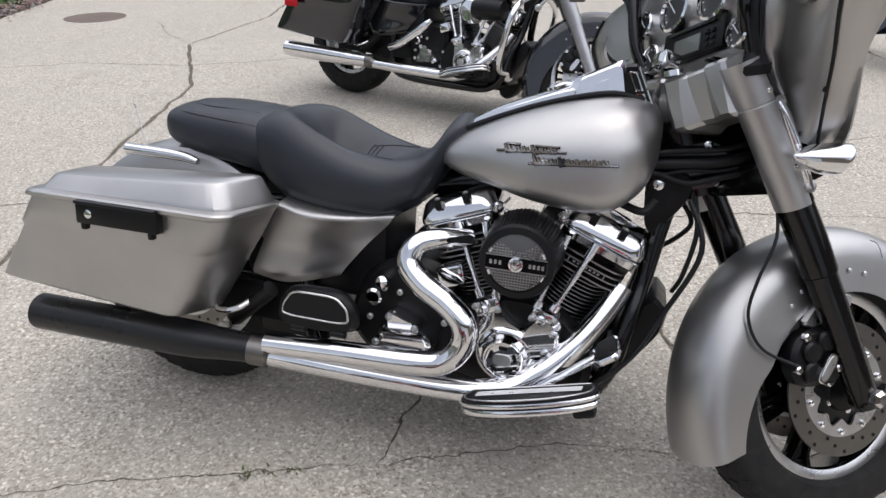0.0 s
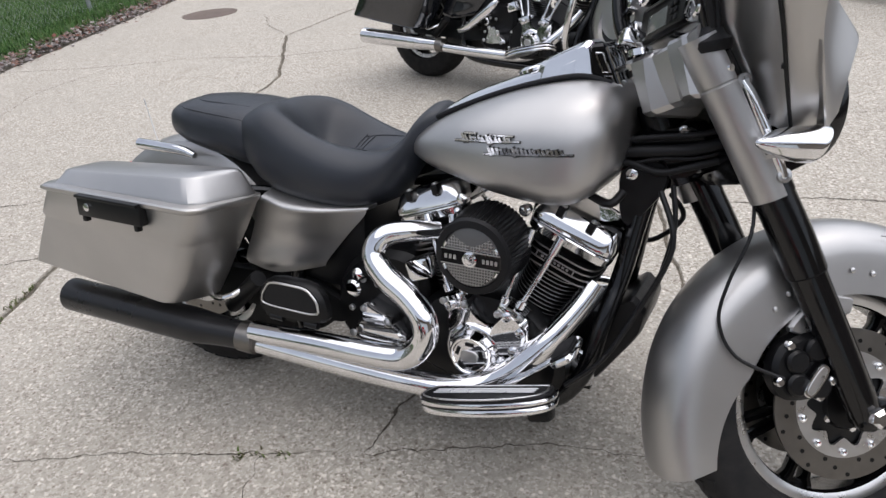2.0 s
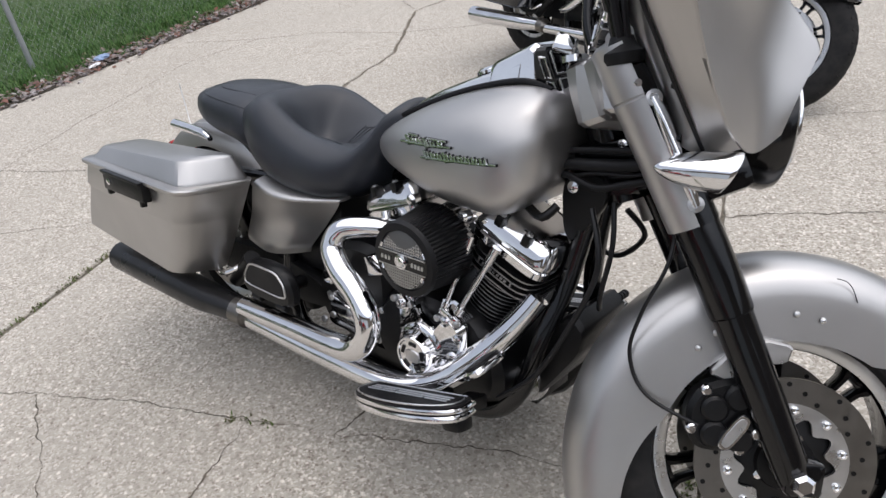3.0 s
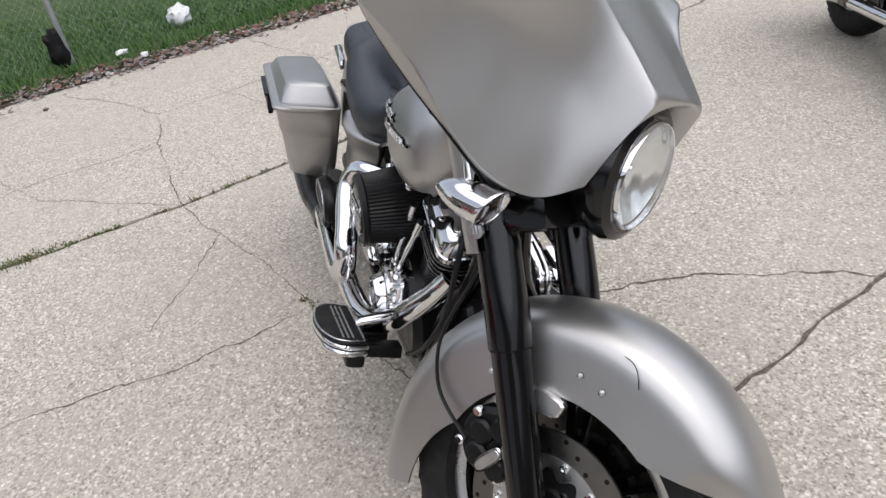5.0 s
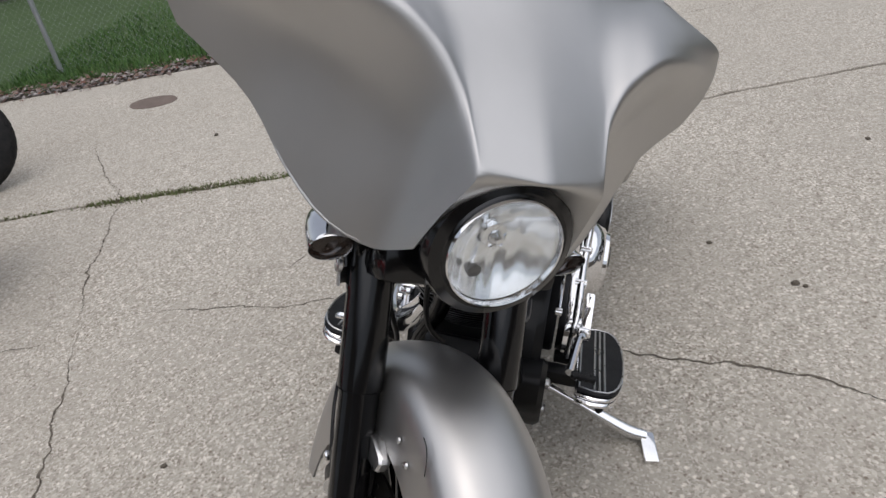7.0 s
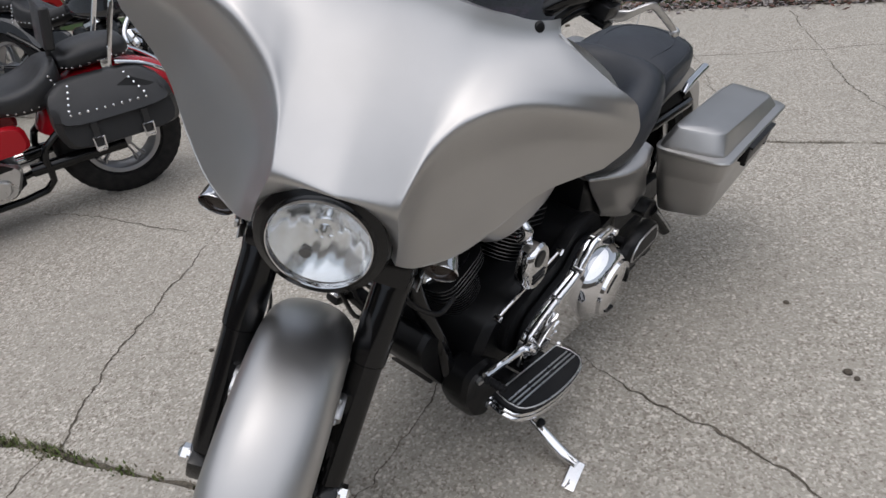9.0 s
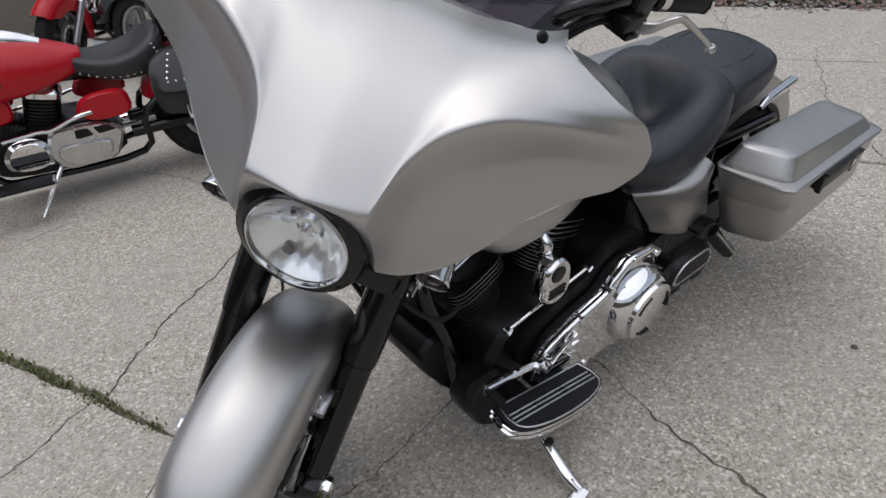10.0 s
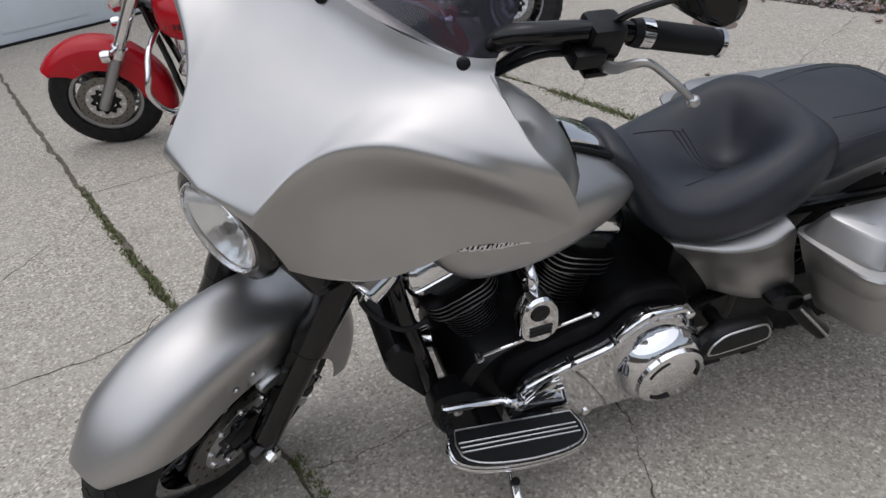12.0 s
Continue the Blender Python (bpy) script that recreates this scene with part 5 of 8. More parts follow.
def rear_end(bike, paint):
    bm = bmesh.new()
    rings = []
    for i in range(25):
        t = radians(30 + 150 * i / 24)
        r = 0.365
        rings.append([V(r * math.cos(t) * q, w * 0.105, 0.33 + r * math.sin(t) * q) for w, q in ((-1, 0.78), (-1, 0.9), (-0.9, 0.965), (-0.5, 1.0), (0, 1.005), (0.5, 1.0), (0.9, 0.965), (1, 0.9), (1, 0.78))])
    skin(bm, rings, cap=False, closed=False)
    thicken(bm, 0.004)
    f = part("rear_fender", bm, paint, bike)
    bm = bmesh.new()
    box(bm, V(-0.285, 0, 0.550), (0.062, 0.150, 0.072), 0.020, Matrix.Rotation(radians(-20), 3, "Y"), 3)
    part("tail_lamp", bm, RED_LENS, f, "red tail lamp")
    for s in (-1, 1):
        bm = bmesh.new()
        tube(bm, [V(0.10, s * 0.160, 0.664), V(0.04, s * 0.152, 0.672), V(-0.124, s * 0.138, 0.672)], [0.008, 0.013, 0.015], 12, 4)
        part("fender_rail", bm, CHROME, f, "chrome fender rail")
    bm = bmesh.new()
    tube(bm, [V(-0.085, -0.11, 0.655), V(-0.0855, -0.11, 0.672), V(-0.086, -0.11, 0.676), V(-0.12, -0.11, 0.79)], [0.006, 0.006, 0.0016, 0.0012], 8, 1)
    part("antenna", bm, ALUMINIUM, f)
    return f


FAIR_UP = [[(1.297, 0, 1.217), (1.295, 0.092, 1.217), (1.289, 0.137, 1.216), (1.277, 0.177, 1.215), (1.262, 0.212, 1.214), (1.246, 0.238, 1.216), (1.232, 0.255, 1.219)],
           [(1.310, 0, 1.192), (1.308, 0.094, 1.192), (1.301, 0.144, 1.191), (1.290, 0.188, 1.190), (1.275, 0.226, 1.191), (1.258, 0.250, 1.195), (1.243, 0.264, 1.199)],
           [(1.338, 0, 1.156), (1.335, 0.087, 1.156), (1.328, 0.134, 1.160), (1.317, 0.184, 1.167), (1.304, 0.234, 1.174), (1.292, 0.290, 1.178), (1.284, 0.351, 1.170)],
           [(1.448, 0, 1.084), (1.442, 0.086, 1.083), (1.408, 0.120, 1.107), (1.381, 0.162, 1.133), (1.355, 0.226, 1.154), (1.322, 0.310, 1.156), (1.277, 0.420, 1.150)]]
FAIR_FOLD = [(1.560, 0, 0.992), (1.545, 0.095, 0.988), (1.482, 0.113, 1.050), (1.441, 0.146, 1.096), (1.402, 0.212, 1.130), (1.347, 0.317, 1.129), (1.261, 0.455, 1.098)]
FAIR_LOW = [[(1.490, 0, 0.978), (1.515, 0.114, 0.905), (1.462, 0.130, 0.932), (1.420, 0.157, 0.958), (1.370, 0.215, 0.994), (1.311, 0.310, 1.038), (1.259, 0.458, 1.052)],
            [(1.460, 0, 0.972), (1.497, 0.122, 0.843), (1.451, 0.162, 0.809), (1.405, 0.224, 0.820), (1.360, 0.278, 0.866), (1.312, 0.338, 0.943), (1.270, 0.430, 1.005)]]


def batwing(bike, xf):
    """The fork-mounted fairing with its lamp, screen, dash and gauges; it sits a little off the fork's middle."""
    fork, xf = xf, xf @ Matrix.Translation((0, -0.012, 0))
    # half of each guide line in fine steps; those of the fold and below it turn a corner beside the lamp
    def fine(row, corner):
        row = [V(*p) for p in row]
        if corner:
            return [row[0].lerp(row[1], k / 8) for k in range(8)] + [Vector(p) for p in smooth_path(row[1:], 8)]
        return [Vector(p) for p in smooth_path([V(row[1].x, -row[1].y, row[1].z)] + row, 8)[8:]]
    up, fold, low = [fine(r, False) for r in FAIR_UP], fine(FAIR_FOLD, True), [fine(r, True) for r in FAIR_LOW]
    # the fold between the two panels: crisp at the lamp, wide and soft along the wings
    soft = [float(p[0]) for p in smooth_path([(k,) for k in (0.020, 0.036, 0.056, 0.064, 0.062, 0.056, 0.034)], 8)]

    def section(j):
        """One cut through the shell: a smooth curve inside its guide points."""
        f, u, w = fold[j], up[3][j], low[0][j]
        ctrl = [up[1][j], up[2][j], u, f.lerp(u, min(0.6, soft[j] / (u - f).length)), f, f.lerp(w, min(0.6, soft[j] / (w - f).length)), w, low[1][j]]
        out = [up[0][j], up[0][j].lerp(up[1][j], 0.5)]
        for i in range(1, len(ctrl) - 1):
            p = ctrl[0] if i == 1 else (ctrl[i - 1] + ctrl[i]) / 2
            q = ctrl[-1] if i == len(ctrl) - 2 else (ctrl[i] + ctrl[i + 1]) / 2
            out += [p * (1 - t) ** 2 + ctrl[i] * 2 * t * (1 - t) + q * t * t for t in (k / 5 for k in range(5))]
        return out + [ctrl[-1]]
    half = [section(j) for j in range(len(fold))]
    cuts = [[V(p.x, -p.y, p.z) for p in c] for c in reversed(half[1:])] + half
    bm = bmesh.new()
    skin(bm, cuts, cap=False, closed=False)
    double(bm, 0.003)
    f = part("fairing", bm, SILVER, bike, "satin silver batwing fairing", sharp=60, xf=xf)
    # inner liner: dash face, flat wing behind the fork, return lip out to the shell's edge
    inner = [[(1.300, 0, 0.860), (1.300, 0.09, 0.860), (1.335, 0.150, 0.815), (1.342, 0.168, 0.806), (1.378, 0.178, 0.796), (1.446, 0.152, 0.818)],
             [(1.262, 0, 0.920), (1.262, 0.10, 0.920), (1.300, 0.155, 0.890), (1.312, 0.171, 0.880), (1.322, 0.244, 0.862), (1.398, 0.230, 0.842)],
             [(1.236, 0, 0.960), (1.236, 0.10, 0.960), (1.265, 0.160, 0.945), (1.279, 0.173, 0.938), (1.270, 0.308, 0.925), (1.336, 0.308, 0.914)],
             [(1.224, 0, 1.020), (1.224, 0.10, 1.020), (1.228, 0.170, 1.020), (1.252, 0.215, 1.010), (1.216, 0.368, 1.000), (1.282, 0.403, 1.005)],
             [(1.222, 0, 1.080), (1.222, 0.10, 1.080), (1.224, 0.190, 1.080), (1.238, 0.235, 1.080), (1.200, 0.402, 1.070), (1.263, 0.436, 1.058)],
             [(1.226, 0, 1.145), (1.226, 0.10, 1.145), (1.228, 0.205, 1.145), (1.236, 0.250, 1.130), (1.196, 0.398, 1.110), (1.263, 0.436, 1.094)],
             [(1.252, 0, 1.200), (1.252, 0.10, 1.198), (1.242, 0.190, 1.188), (1.240, 0.250, 1.170), (1.200, 0.358, 1.154), (1.276, 0.396, 1.148)],
             [(1.274, 0, 1.212), (1.272, 0.10, 1.211), (1.252, 0.190, 1.200), (1.244, 0.240, 1.188), (1.216, 0.300, 1.182), (1.277, 0.322, 1.174)],
             [(1.292, 0, 1.214), (1.290, 0.10, 1.214), (1.264, 0.190, 1.212), (1.252, 0.230, 1.202), (1.244, 0.242, 1.198), (1.236, 0.246, 1.208)]]
    rows = [[V(x, -y, z) for x, y, z in reversed(r[1:])] + [V(*p) for p in r] for r in inner]
    bm = bmesh.new()
    hem = half[-1] + [c[-1] for c in reversed(half[8:-1])]
    for row in grid_skin(bm, rows, 4, 4):
        for v, w in ((row[0], row[3]), (row[-1], row[-4])):
            q = min((V(p.x, math.copysign(p.y, v.co.y), p.z) for p in hem), key=lambda p: (p - v.co).length)
            v.co = q + (w.co - q).normalized() * 0.003
    double(bm, 0.003)
    part("inner_fairing", bm, SILVER, f, "satin silver inner fairing", sharp=40, xf=xf)
    for s in (-1, 1):
        bm = bmesh.new()
        tube(bm, [V(inner[i][4][0] - 0.002, s * inner[i][4][1], inner[i][4][2]) for i in range(7)], 0.0032, 8, 5)
        part("edge_seal", bm, RUBBER, f, xf=xf)
        for p in ((1.337, 0.172, 0.818), (1.357, 0.200, 0.824), (1.302, 0.262, 0.884), (1.257, 0.322, 0.948), (1.240, 0.330, 1.10)):
            bm = bmesh.new()
            lathe(bm, [(0.006, -0.004), (0.005, 0.0015), (0.0, 0.003)], V(p[0] - 0.002, s * p[1], p[2]), V(-0.8, -s * 0.5, 0.2), 10, cap=False)
            part("push_pin", bm, BLACK_SATIN, f, xf=xf)
    # screen and its screws
    bm = bmesh.new()
    rows = []
    for h in (0, 0.35, 0.7, 1.0):
        rows.append([V(1.272 - 0.11 * h - 0.75 * y * y, y * (1 - 0.10 * h), 1.200 + 0.155 * h - 0.10 * y * y) for y in (-0.25, -0.2, -0.1, 0, 0.1, 0.2, 0.25)])
    grid_skin(bm, rows, 3, 3)
    thicken(bm, 0.004)
    w = part("windscreen", bm, TINT, f, "short dark tinted windscreen", xf=xf)
    for y, z in ((0.0, 1.205), (0.222, 1.204), (-0.222, 1.204)):
        bm = bmesh.new()
        lathe(bm, [(0.0105, 0), (0.0105, 0.004), (0.007, 0.008), (0.0, 0.009)], V(1.303 if y == 0 else 1.259, y, z), V(1, y * 2.2, 0.6), 14, cap=False)
        part("screen_screw", bm, BLACK_SATIN, w, xf=xf)
    # headlamp
    c, ax = V(1.533, -0.004, 0.870), V(1, 0, 0.05)
    bm = bmesh.new()
    lathe(bm, [(0.080, -0.13), (0.096, -0.08), (0.110, -0.045), (0.1135, -0.026), (0.108, -0.011), (0.094, -0.004), (0.085, -0.006)], c, ax, 40, cap=False)
    lathe(bm, [(0.0, -0.085), (0.092, -0.085)], c, ax, 30, cap=False)
    b = part("lamp_bucket", bm, BLACK_GLOSS, f, "black headlamp surround", xf=xf)
    bm = bmesh.new()
    lathe(bm, [(0.0875, -0.008), (0.0875, 0.0), (0.0855, 0.0035), (0.0840, 0.0025), (0.0830, -0.006)], c, ax, 48, cap=False)
    part("lamp_ring", bm, CHROME, b, "chrome headlamp ring", xf=xf)
    bm = bmesh.new()
    # upright flutes across a dished mirror
    R, cols = 0.083, []
    for i in range(-32, 33):
        y = R * 0.9995 * i / 32
        u = (y + 0.1) / 0.0285
        step = abs((u - math.floor(u)) - 0.5) * 0.0052
        h = math.sqrt(R * R - y * y)
        col = []
        for k in range(21):
            z = h * (k / 10 - 1)
            d = (y * y + z * z) / (R * R)
            col.append(c + V(-0.006 - 0.042 * (1 - d) - step * max(0.0, 1 - d) ** 0.5 * (0.35 if z > 0.025 else 1.0), y, z))
        cols.append(col)
    skin(bm, cols, cap=False, closed=False)
    part("reflector", bm, REFLECTOR, b, "fluted bright reflector", xf=xf, sharp=11)
    bm = bmesh.new()
    lathe(bm, [(0.020, -0.047), (0.019, -0.043), (0.011, -0.041), (0.010, -0.030), (0.006, -0.024), (0.0, -0.022)], c + V(0, 0.0, 0.004), ax, 16, cap=False)
    part("bulb_shield", bm, CHROME, b, xf=xf)
    bm = bmesh.new()
    lathe(bm, [(0.010, -0.03), (0.010, -0.024), (0.0, -0.023)], c + V(0, -0.020, -0.046), ax, 16, cap=False)
    part("emblem", bm, DIAL, b, xf=xf)
    bm = bmesh.new()
    lathe(bm, [(0.0828, -0.002), (0.07, 0.006), (0.04, 0.011), (0.0, 0.013)], c, ax, 40, cap=False)
    part("lens", bm, LENS, b, "clear headlamp lens", xf=xf).visible_shadow = False
    # dark bracket between the fork legs under the lamp
    bm = bmesh.new()
    box(bm, V(1.40, 0, 0.765), (0.13, 0.30, 0.075), 0.02, Matrix.Rotation(radians(-28), 3, "Y"))
    box(bm, V(1.400, 0, 0.83), (0.09, 0.15, 0.12), 0.02)
    part("fork_bracket", bm, BLACK_GLOSS, f, xf=fork)
    # ignition panel between the fork covers, in crisp folds
    top = [(0.0, 1.158, 0.930), (0.026, 1.172, 0.936), (0.034, 1.186, 0.938), (0.066, 1.203, 0.948), (0.074, 1.196, 0.951), (0.106, 1.208, 0.958), (0.116, 1.213, 0.960), (0.168, 1.206, 0.962)]
    low = [(0.0, 1.192, 0.836), (0.020, 1.198, 0.838), (0.041, 1.224, 0.850), (0.070, 1.232, 0.853), (0.100, 1.222, 0.855), (0.122, 1.224, 0.856), (0.130, 1.238, 0.857), (0.150, 1.242, 0.858)]
    rows = []
    for a, b in zip([(-y, x, z) for y, x, z in reversed(top[1:])] + top, [(-y, x, z) for y, x, z in reversed(low[1:])] + low):
        y, x, z = a
        rows.append([V(1.27, y, z + 0.022), V(x + 0.022, y, z + 0.014), V(x + 0.004, y, z + 0.004), V(x, y, z - 0.004), V((x + b[1]) / 2 - 0.003, (y + b[0]) / 2, (z + b[2]) / 2), V(b[1], b[0], b[2]), V(b[1] + 0.012, b[0], b[2] - 0.006), V(1.29, b[0], b[2] - 0.004)])
    bm = bmesh.new()
    skin(bm, rows)
    ig = part("ignition_panel", bm, SILVER, f, "satin silver ignition switch panel", sharp=16, xf=fork)
    for s in (-1, 1):
        bm = bmesh.new()
        lathe(bm, [(0.030, -0.016), (0.033, -0.008), (0.033, 0.002), (0.027, 0.007), (0.022, 0.014), (0.018, 0.026)], V(1.237, s * 0.163, 0.938), V(-0.25, s * 0.1, 1), 24)
        part("bar_boot", bm, RUBBER, ig, "black rubber handlebar boot", xf=fork)
        bm = bmesh.new()
        lathe(bm, [(0.007, 0), (0.006, 0.004), (0.0, 0.005)], V(1.262, s * 0.184, 0.894), V(0.3, s, 0), 10, cap=False)
        part("screw", bm, CHROME, ig, xf=fork)
    for k in range(2):
        bm = bmesh.new()
        box(bm, V(1.213, -0.072 - 0.018 * k, 0.9655), (0.026, 0.009, 0.006), 0.002)
        part("vent_slot", bm, BLACK_SATIN, ig, xf=fork)
    bm = bmesh.new()
    box(bm, V(1.150, -0.012, 0.968), (0.040, 0.046, 0.032), 0.006, Matrix.Rotation(radians(15), 3, "Y"))
    lathe(bm, [(0.024, 0), (0.024, 0.012), (0.0, 0.013)], V(1.172, -0.012, 0.940), V(-0.2, 0, 1), 16, cap=False)
    part("ignition_switch", bm, CHROME, ig, xf=fork)
    # gauges and radio on the dash face
    def face(y, z, out=0.0):
        return V(1.216 - out, y, z)
    nrm = V(-1, 0, 0.12)
    for y, z, r in ((-0.062, 1.092, 0.047), (0.068, 1.100, 0.047), (0.182, 1.095, 0.030), (-0.182, 1.085, 0.030), (0.148, 1.010, 0.032), (-0.140, 1.003, 0.030)):
        bm = bmesh.new()
        lathe(bm, [(r * 1.02, -0.01), (r * 1.05, 0.012), (r * 0.93, 0.015), (r * 0.88, 0.008)], face(y, z), nrm, 32, cap=False)
        g = part("gauge", bm, CHROME, f, "round gauge with chrome ring", xf=xf)
        bm = bmesh.new()
        lathe(bm, [(r * 0.90, 0.006), (0, 0.006)], face(y, z), nrm, 28, cap=False)
        part("dial", bm, DIAL, g, xf=xf)
        bm = bmesh.new()
        box(bm, face(y + r * 0.2, z + r * 0.2, 0.010), (0.002, r * 0.9, 0.002), 0, Matrix.Rotation(0.9, 3, "X"))
        for k in range(9):
            t = -0.6 + k * 0.54
            box(bm, face(y + r * 0.72 * math.cos(t), z + r * 0.72 * math.sin(t), 0.008), (0.001, r * 0.12, 0.002), 0, Matrix.Rotation(t, 3, "X"))
        part("needle", bm, PLASTIC_WHITE, g, xf=xf)
    tilt = Matrix.Rotation(radians(5), 3, "Y")
    bm = bmesh.new()
    box(bm, face(0, 1.018), (0.02, 0.20, 0.068), 0.006, tilt)
    rd = part("radio", bm, BLACK_SATIN, f, "dash radio with a grey display", xf=xf)
    bm = bmesh.new()
    box(bm, face(0.012, 1.010, 0.011), (0.004, 0.085, 0.036), 0.001, tilt)
    part("display", bm, LCD, rd, xf=xf)
    for i in range(6):
        bm = bmesh.new()
        box(bm, face(-0.052 - 0.018 * (i % 2), 0.998 + 0.013 * (i // 2), 0.012), (0.005, 0.013, 0.009), 0.002, tilt)
        part("button", bm, RUBBER, rd, xf=xf)
    bm = bmesh.new()
    box(bm, face(0, 1.044, 0.011), (0.004, 0.15, 0.006), 0.001, tilt)
    part("slot", bm, DIAL, rd, xf=xf)
    for s in (-1, 1):
        bm = bmesh.new()
        lathe(bm, [(0.068, -0.02), (0.072, 0.006), (0.060, 0.012), (0.056, 0.004)], V(1.230, s * 0.300, 1.085), V(-1, -s * 0.35, 0.15), 32, cap=False)
        sp = part("speaker", bm, SILVER, f, "round fairing speaker", xf=xf)
        bm = bmesh.new()
        lathe(bm, [(0.057, 0.003), (0.03, -0.006), (0.0, -0.002)], V(1.230, s * 0.300, 1.085), V(-1, -s * 0.35, 0.15), 28, cap=False)
        part("grille", bm, RUBBER, sp, xf=xf)
    return f


def handlebar(bike, xf):
    bm = bmesh.new()
    half = [V(1.275, 0.0, 0.895), V(1.268, 0.10, 0.900), V(1.246, 0.156, 0.925), V(1.220, 0.170, 0.985), V(1.196, 0.182, 1.05), V(1.192, 0.196, 1.15), V(1.205, 0.228, 1.228), V(1.17, 0.28, 1.252), V(1.07, 0.345, 1.242), V(0.975, 0.430, 1.228)]
    tube(bm, [V(p.x, -p.y, p.z) for p in reversed(half[1:])] + half, 0.0155, 14, 5)
    h = part("handlebar", bm, BLACK_GLOSS, bike, "gloss black handlebar", xf=xf)
    for s in (-1, 1):
        a, b = V(1.062, s * 0.350, 1.240), V(0.957, s * 0.444, 1.225)
        d = (b - a).normalized()
        bm = bmesh.new()
        tube(bm, [a, a + d * 0.01, b - d * 0.01, b], [0.019, 0.0205, 0.0205, 0.018], 18, 1)
        g = part("grip", bm, RUBBER, h, "black rubber grip", xf=xf)
        for q in (0.012, 0.142):
            bm = bmesh.new()
            tube(bm, [a + d * q, a + d * (q + 0.008 if q > 0.1 else q + 0.018)], 0.0215, 18, 1)
            part("grip_ring", bm, CHROME, g, xf=xf)
        bm = bmesh.new()
        box(bm, a - d * 0.040 + V(0.01, 0, -0.006), (0.055, 0.05, 0.055), 0.010, Matrix.Rotation(-s * 0.55, 3, "Z"))
        box(bm, a - d * 0.045 + V(0.035, 0, -0.022), (0.05, 0.045, 0.026), 0.006, Matrix.Rotation(-s * 0.55, 3, "Z"))
        part("switch_housing", bm, BLACK_SATIN, h, xf=xf)
        bm = bmesh.new()
        # a flat blade with a cranked root and a ball end, held in a forked perch
        line = smooth_path([V(1.112, s * 0.336, 1.204), V(1.116, s * 0.366, 1.216), V(1.116, s * 0.384, 1.234), V(1.112, s * 0.402, 1.247), V(1.100, s * 0.420, 1.239), V(1.080, s * 0.458, 1.216), V(1.070, s * 0.476, 1.203)], 4)
        skin(bm, [[p + V(0.35 * e * wd, 0, e * wd) + V(0.004 * o, 0.002 * o, 0) for o, e in oval(0, 0, 1, 1, 12, 3)] for p, wd in zip(line, [0.015 - 0.0075 * min(1.0, k / 12) for k in range(len(line))])])
        bmesh.ops.create_uvsphere(bm, u_segments=14, v_segments=10, radius=0.0095, matrix=Matrix.Translation(line[-1]))
        part("lever", bm, ALUMINIUM, h, "bare alloy lever", xf=xf)
        bm = bmesh.new()
        box(bm, V(1.106, s * 0.326, 1.216), (0.040, 0.050, 0.012), 0.004, Matrix.Rotation(-s * 0.55, 3, "Z"))
        box(bm, V(1.106, s * 0.326, 1.192), (0.040, 0.050, 0.010), 0.004, Matrix.Rotation(-s * 0.55, 3, "Z"))
        part("lever_perch", bm, BLACK_SATIN, h, xf=xf)
        bm = bmesh.new()
        tube(bm, [V(1.228, s * 0.178, 0.960), V(1.205, s * 0.196, 1.03), V(1.195, s * 0.212, 1.13), V(1.180, s * 0.262, 1.222), V(1.10, s * 0.315, 1.215)], 0.0075, 8, 5)
        part("control_cable", bm, WIRE, h, xf=xf)
        bm = bmesh.new()
        tube(bm, [V(1.240, s * 0.176, 0.955), V(1.222, s * 0.192, 1.02), V(1.208, s * 0.206, 1.12), V(1.17, s * 0.27, 1.207), V(1.09, s * 0.325, 1.200)], 0.006, 8, 5)
        part("control_cable", bm, WIRE, h, xf=xf)
        # mirror
        bm = bmesh.new()
        tube(bm, [a - d * 0.03 + V(0.01, 0, 0.015), a + V(0.02, s * 0.0, 0.045), a + V(-0.015, s * 0.04, 0.075)], 0.006, 10, 4)
        mi = part("mirror", bm, BLACK_GLOSS, h, "black handlebar mirror", xf=xf)
        bm = bmesh.new()
        skin(bm, [[V(dx, yy, zz) for yy, zz in oval(0, 0, w, v, 24, 2.6)] for dx, w, v in ((0.0, 0.058, 0.034), (0.004, 0.064, 0.040), (0.018, 0.060, 0.036), (0.030, 0.035, 0.02))])
        part("mirror_shell", bm, BLACK_GLOSS, mi, xf=xf @ Matrix.Translation(a + V(-0.035, s * 0.055, 0.088)) @ Matrix.Rotation(radians(12), 4, "Y"))
    return h


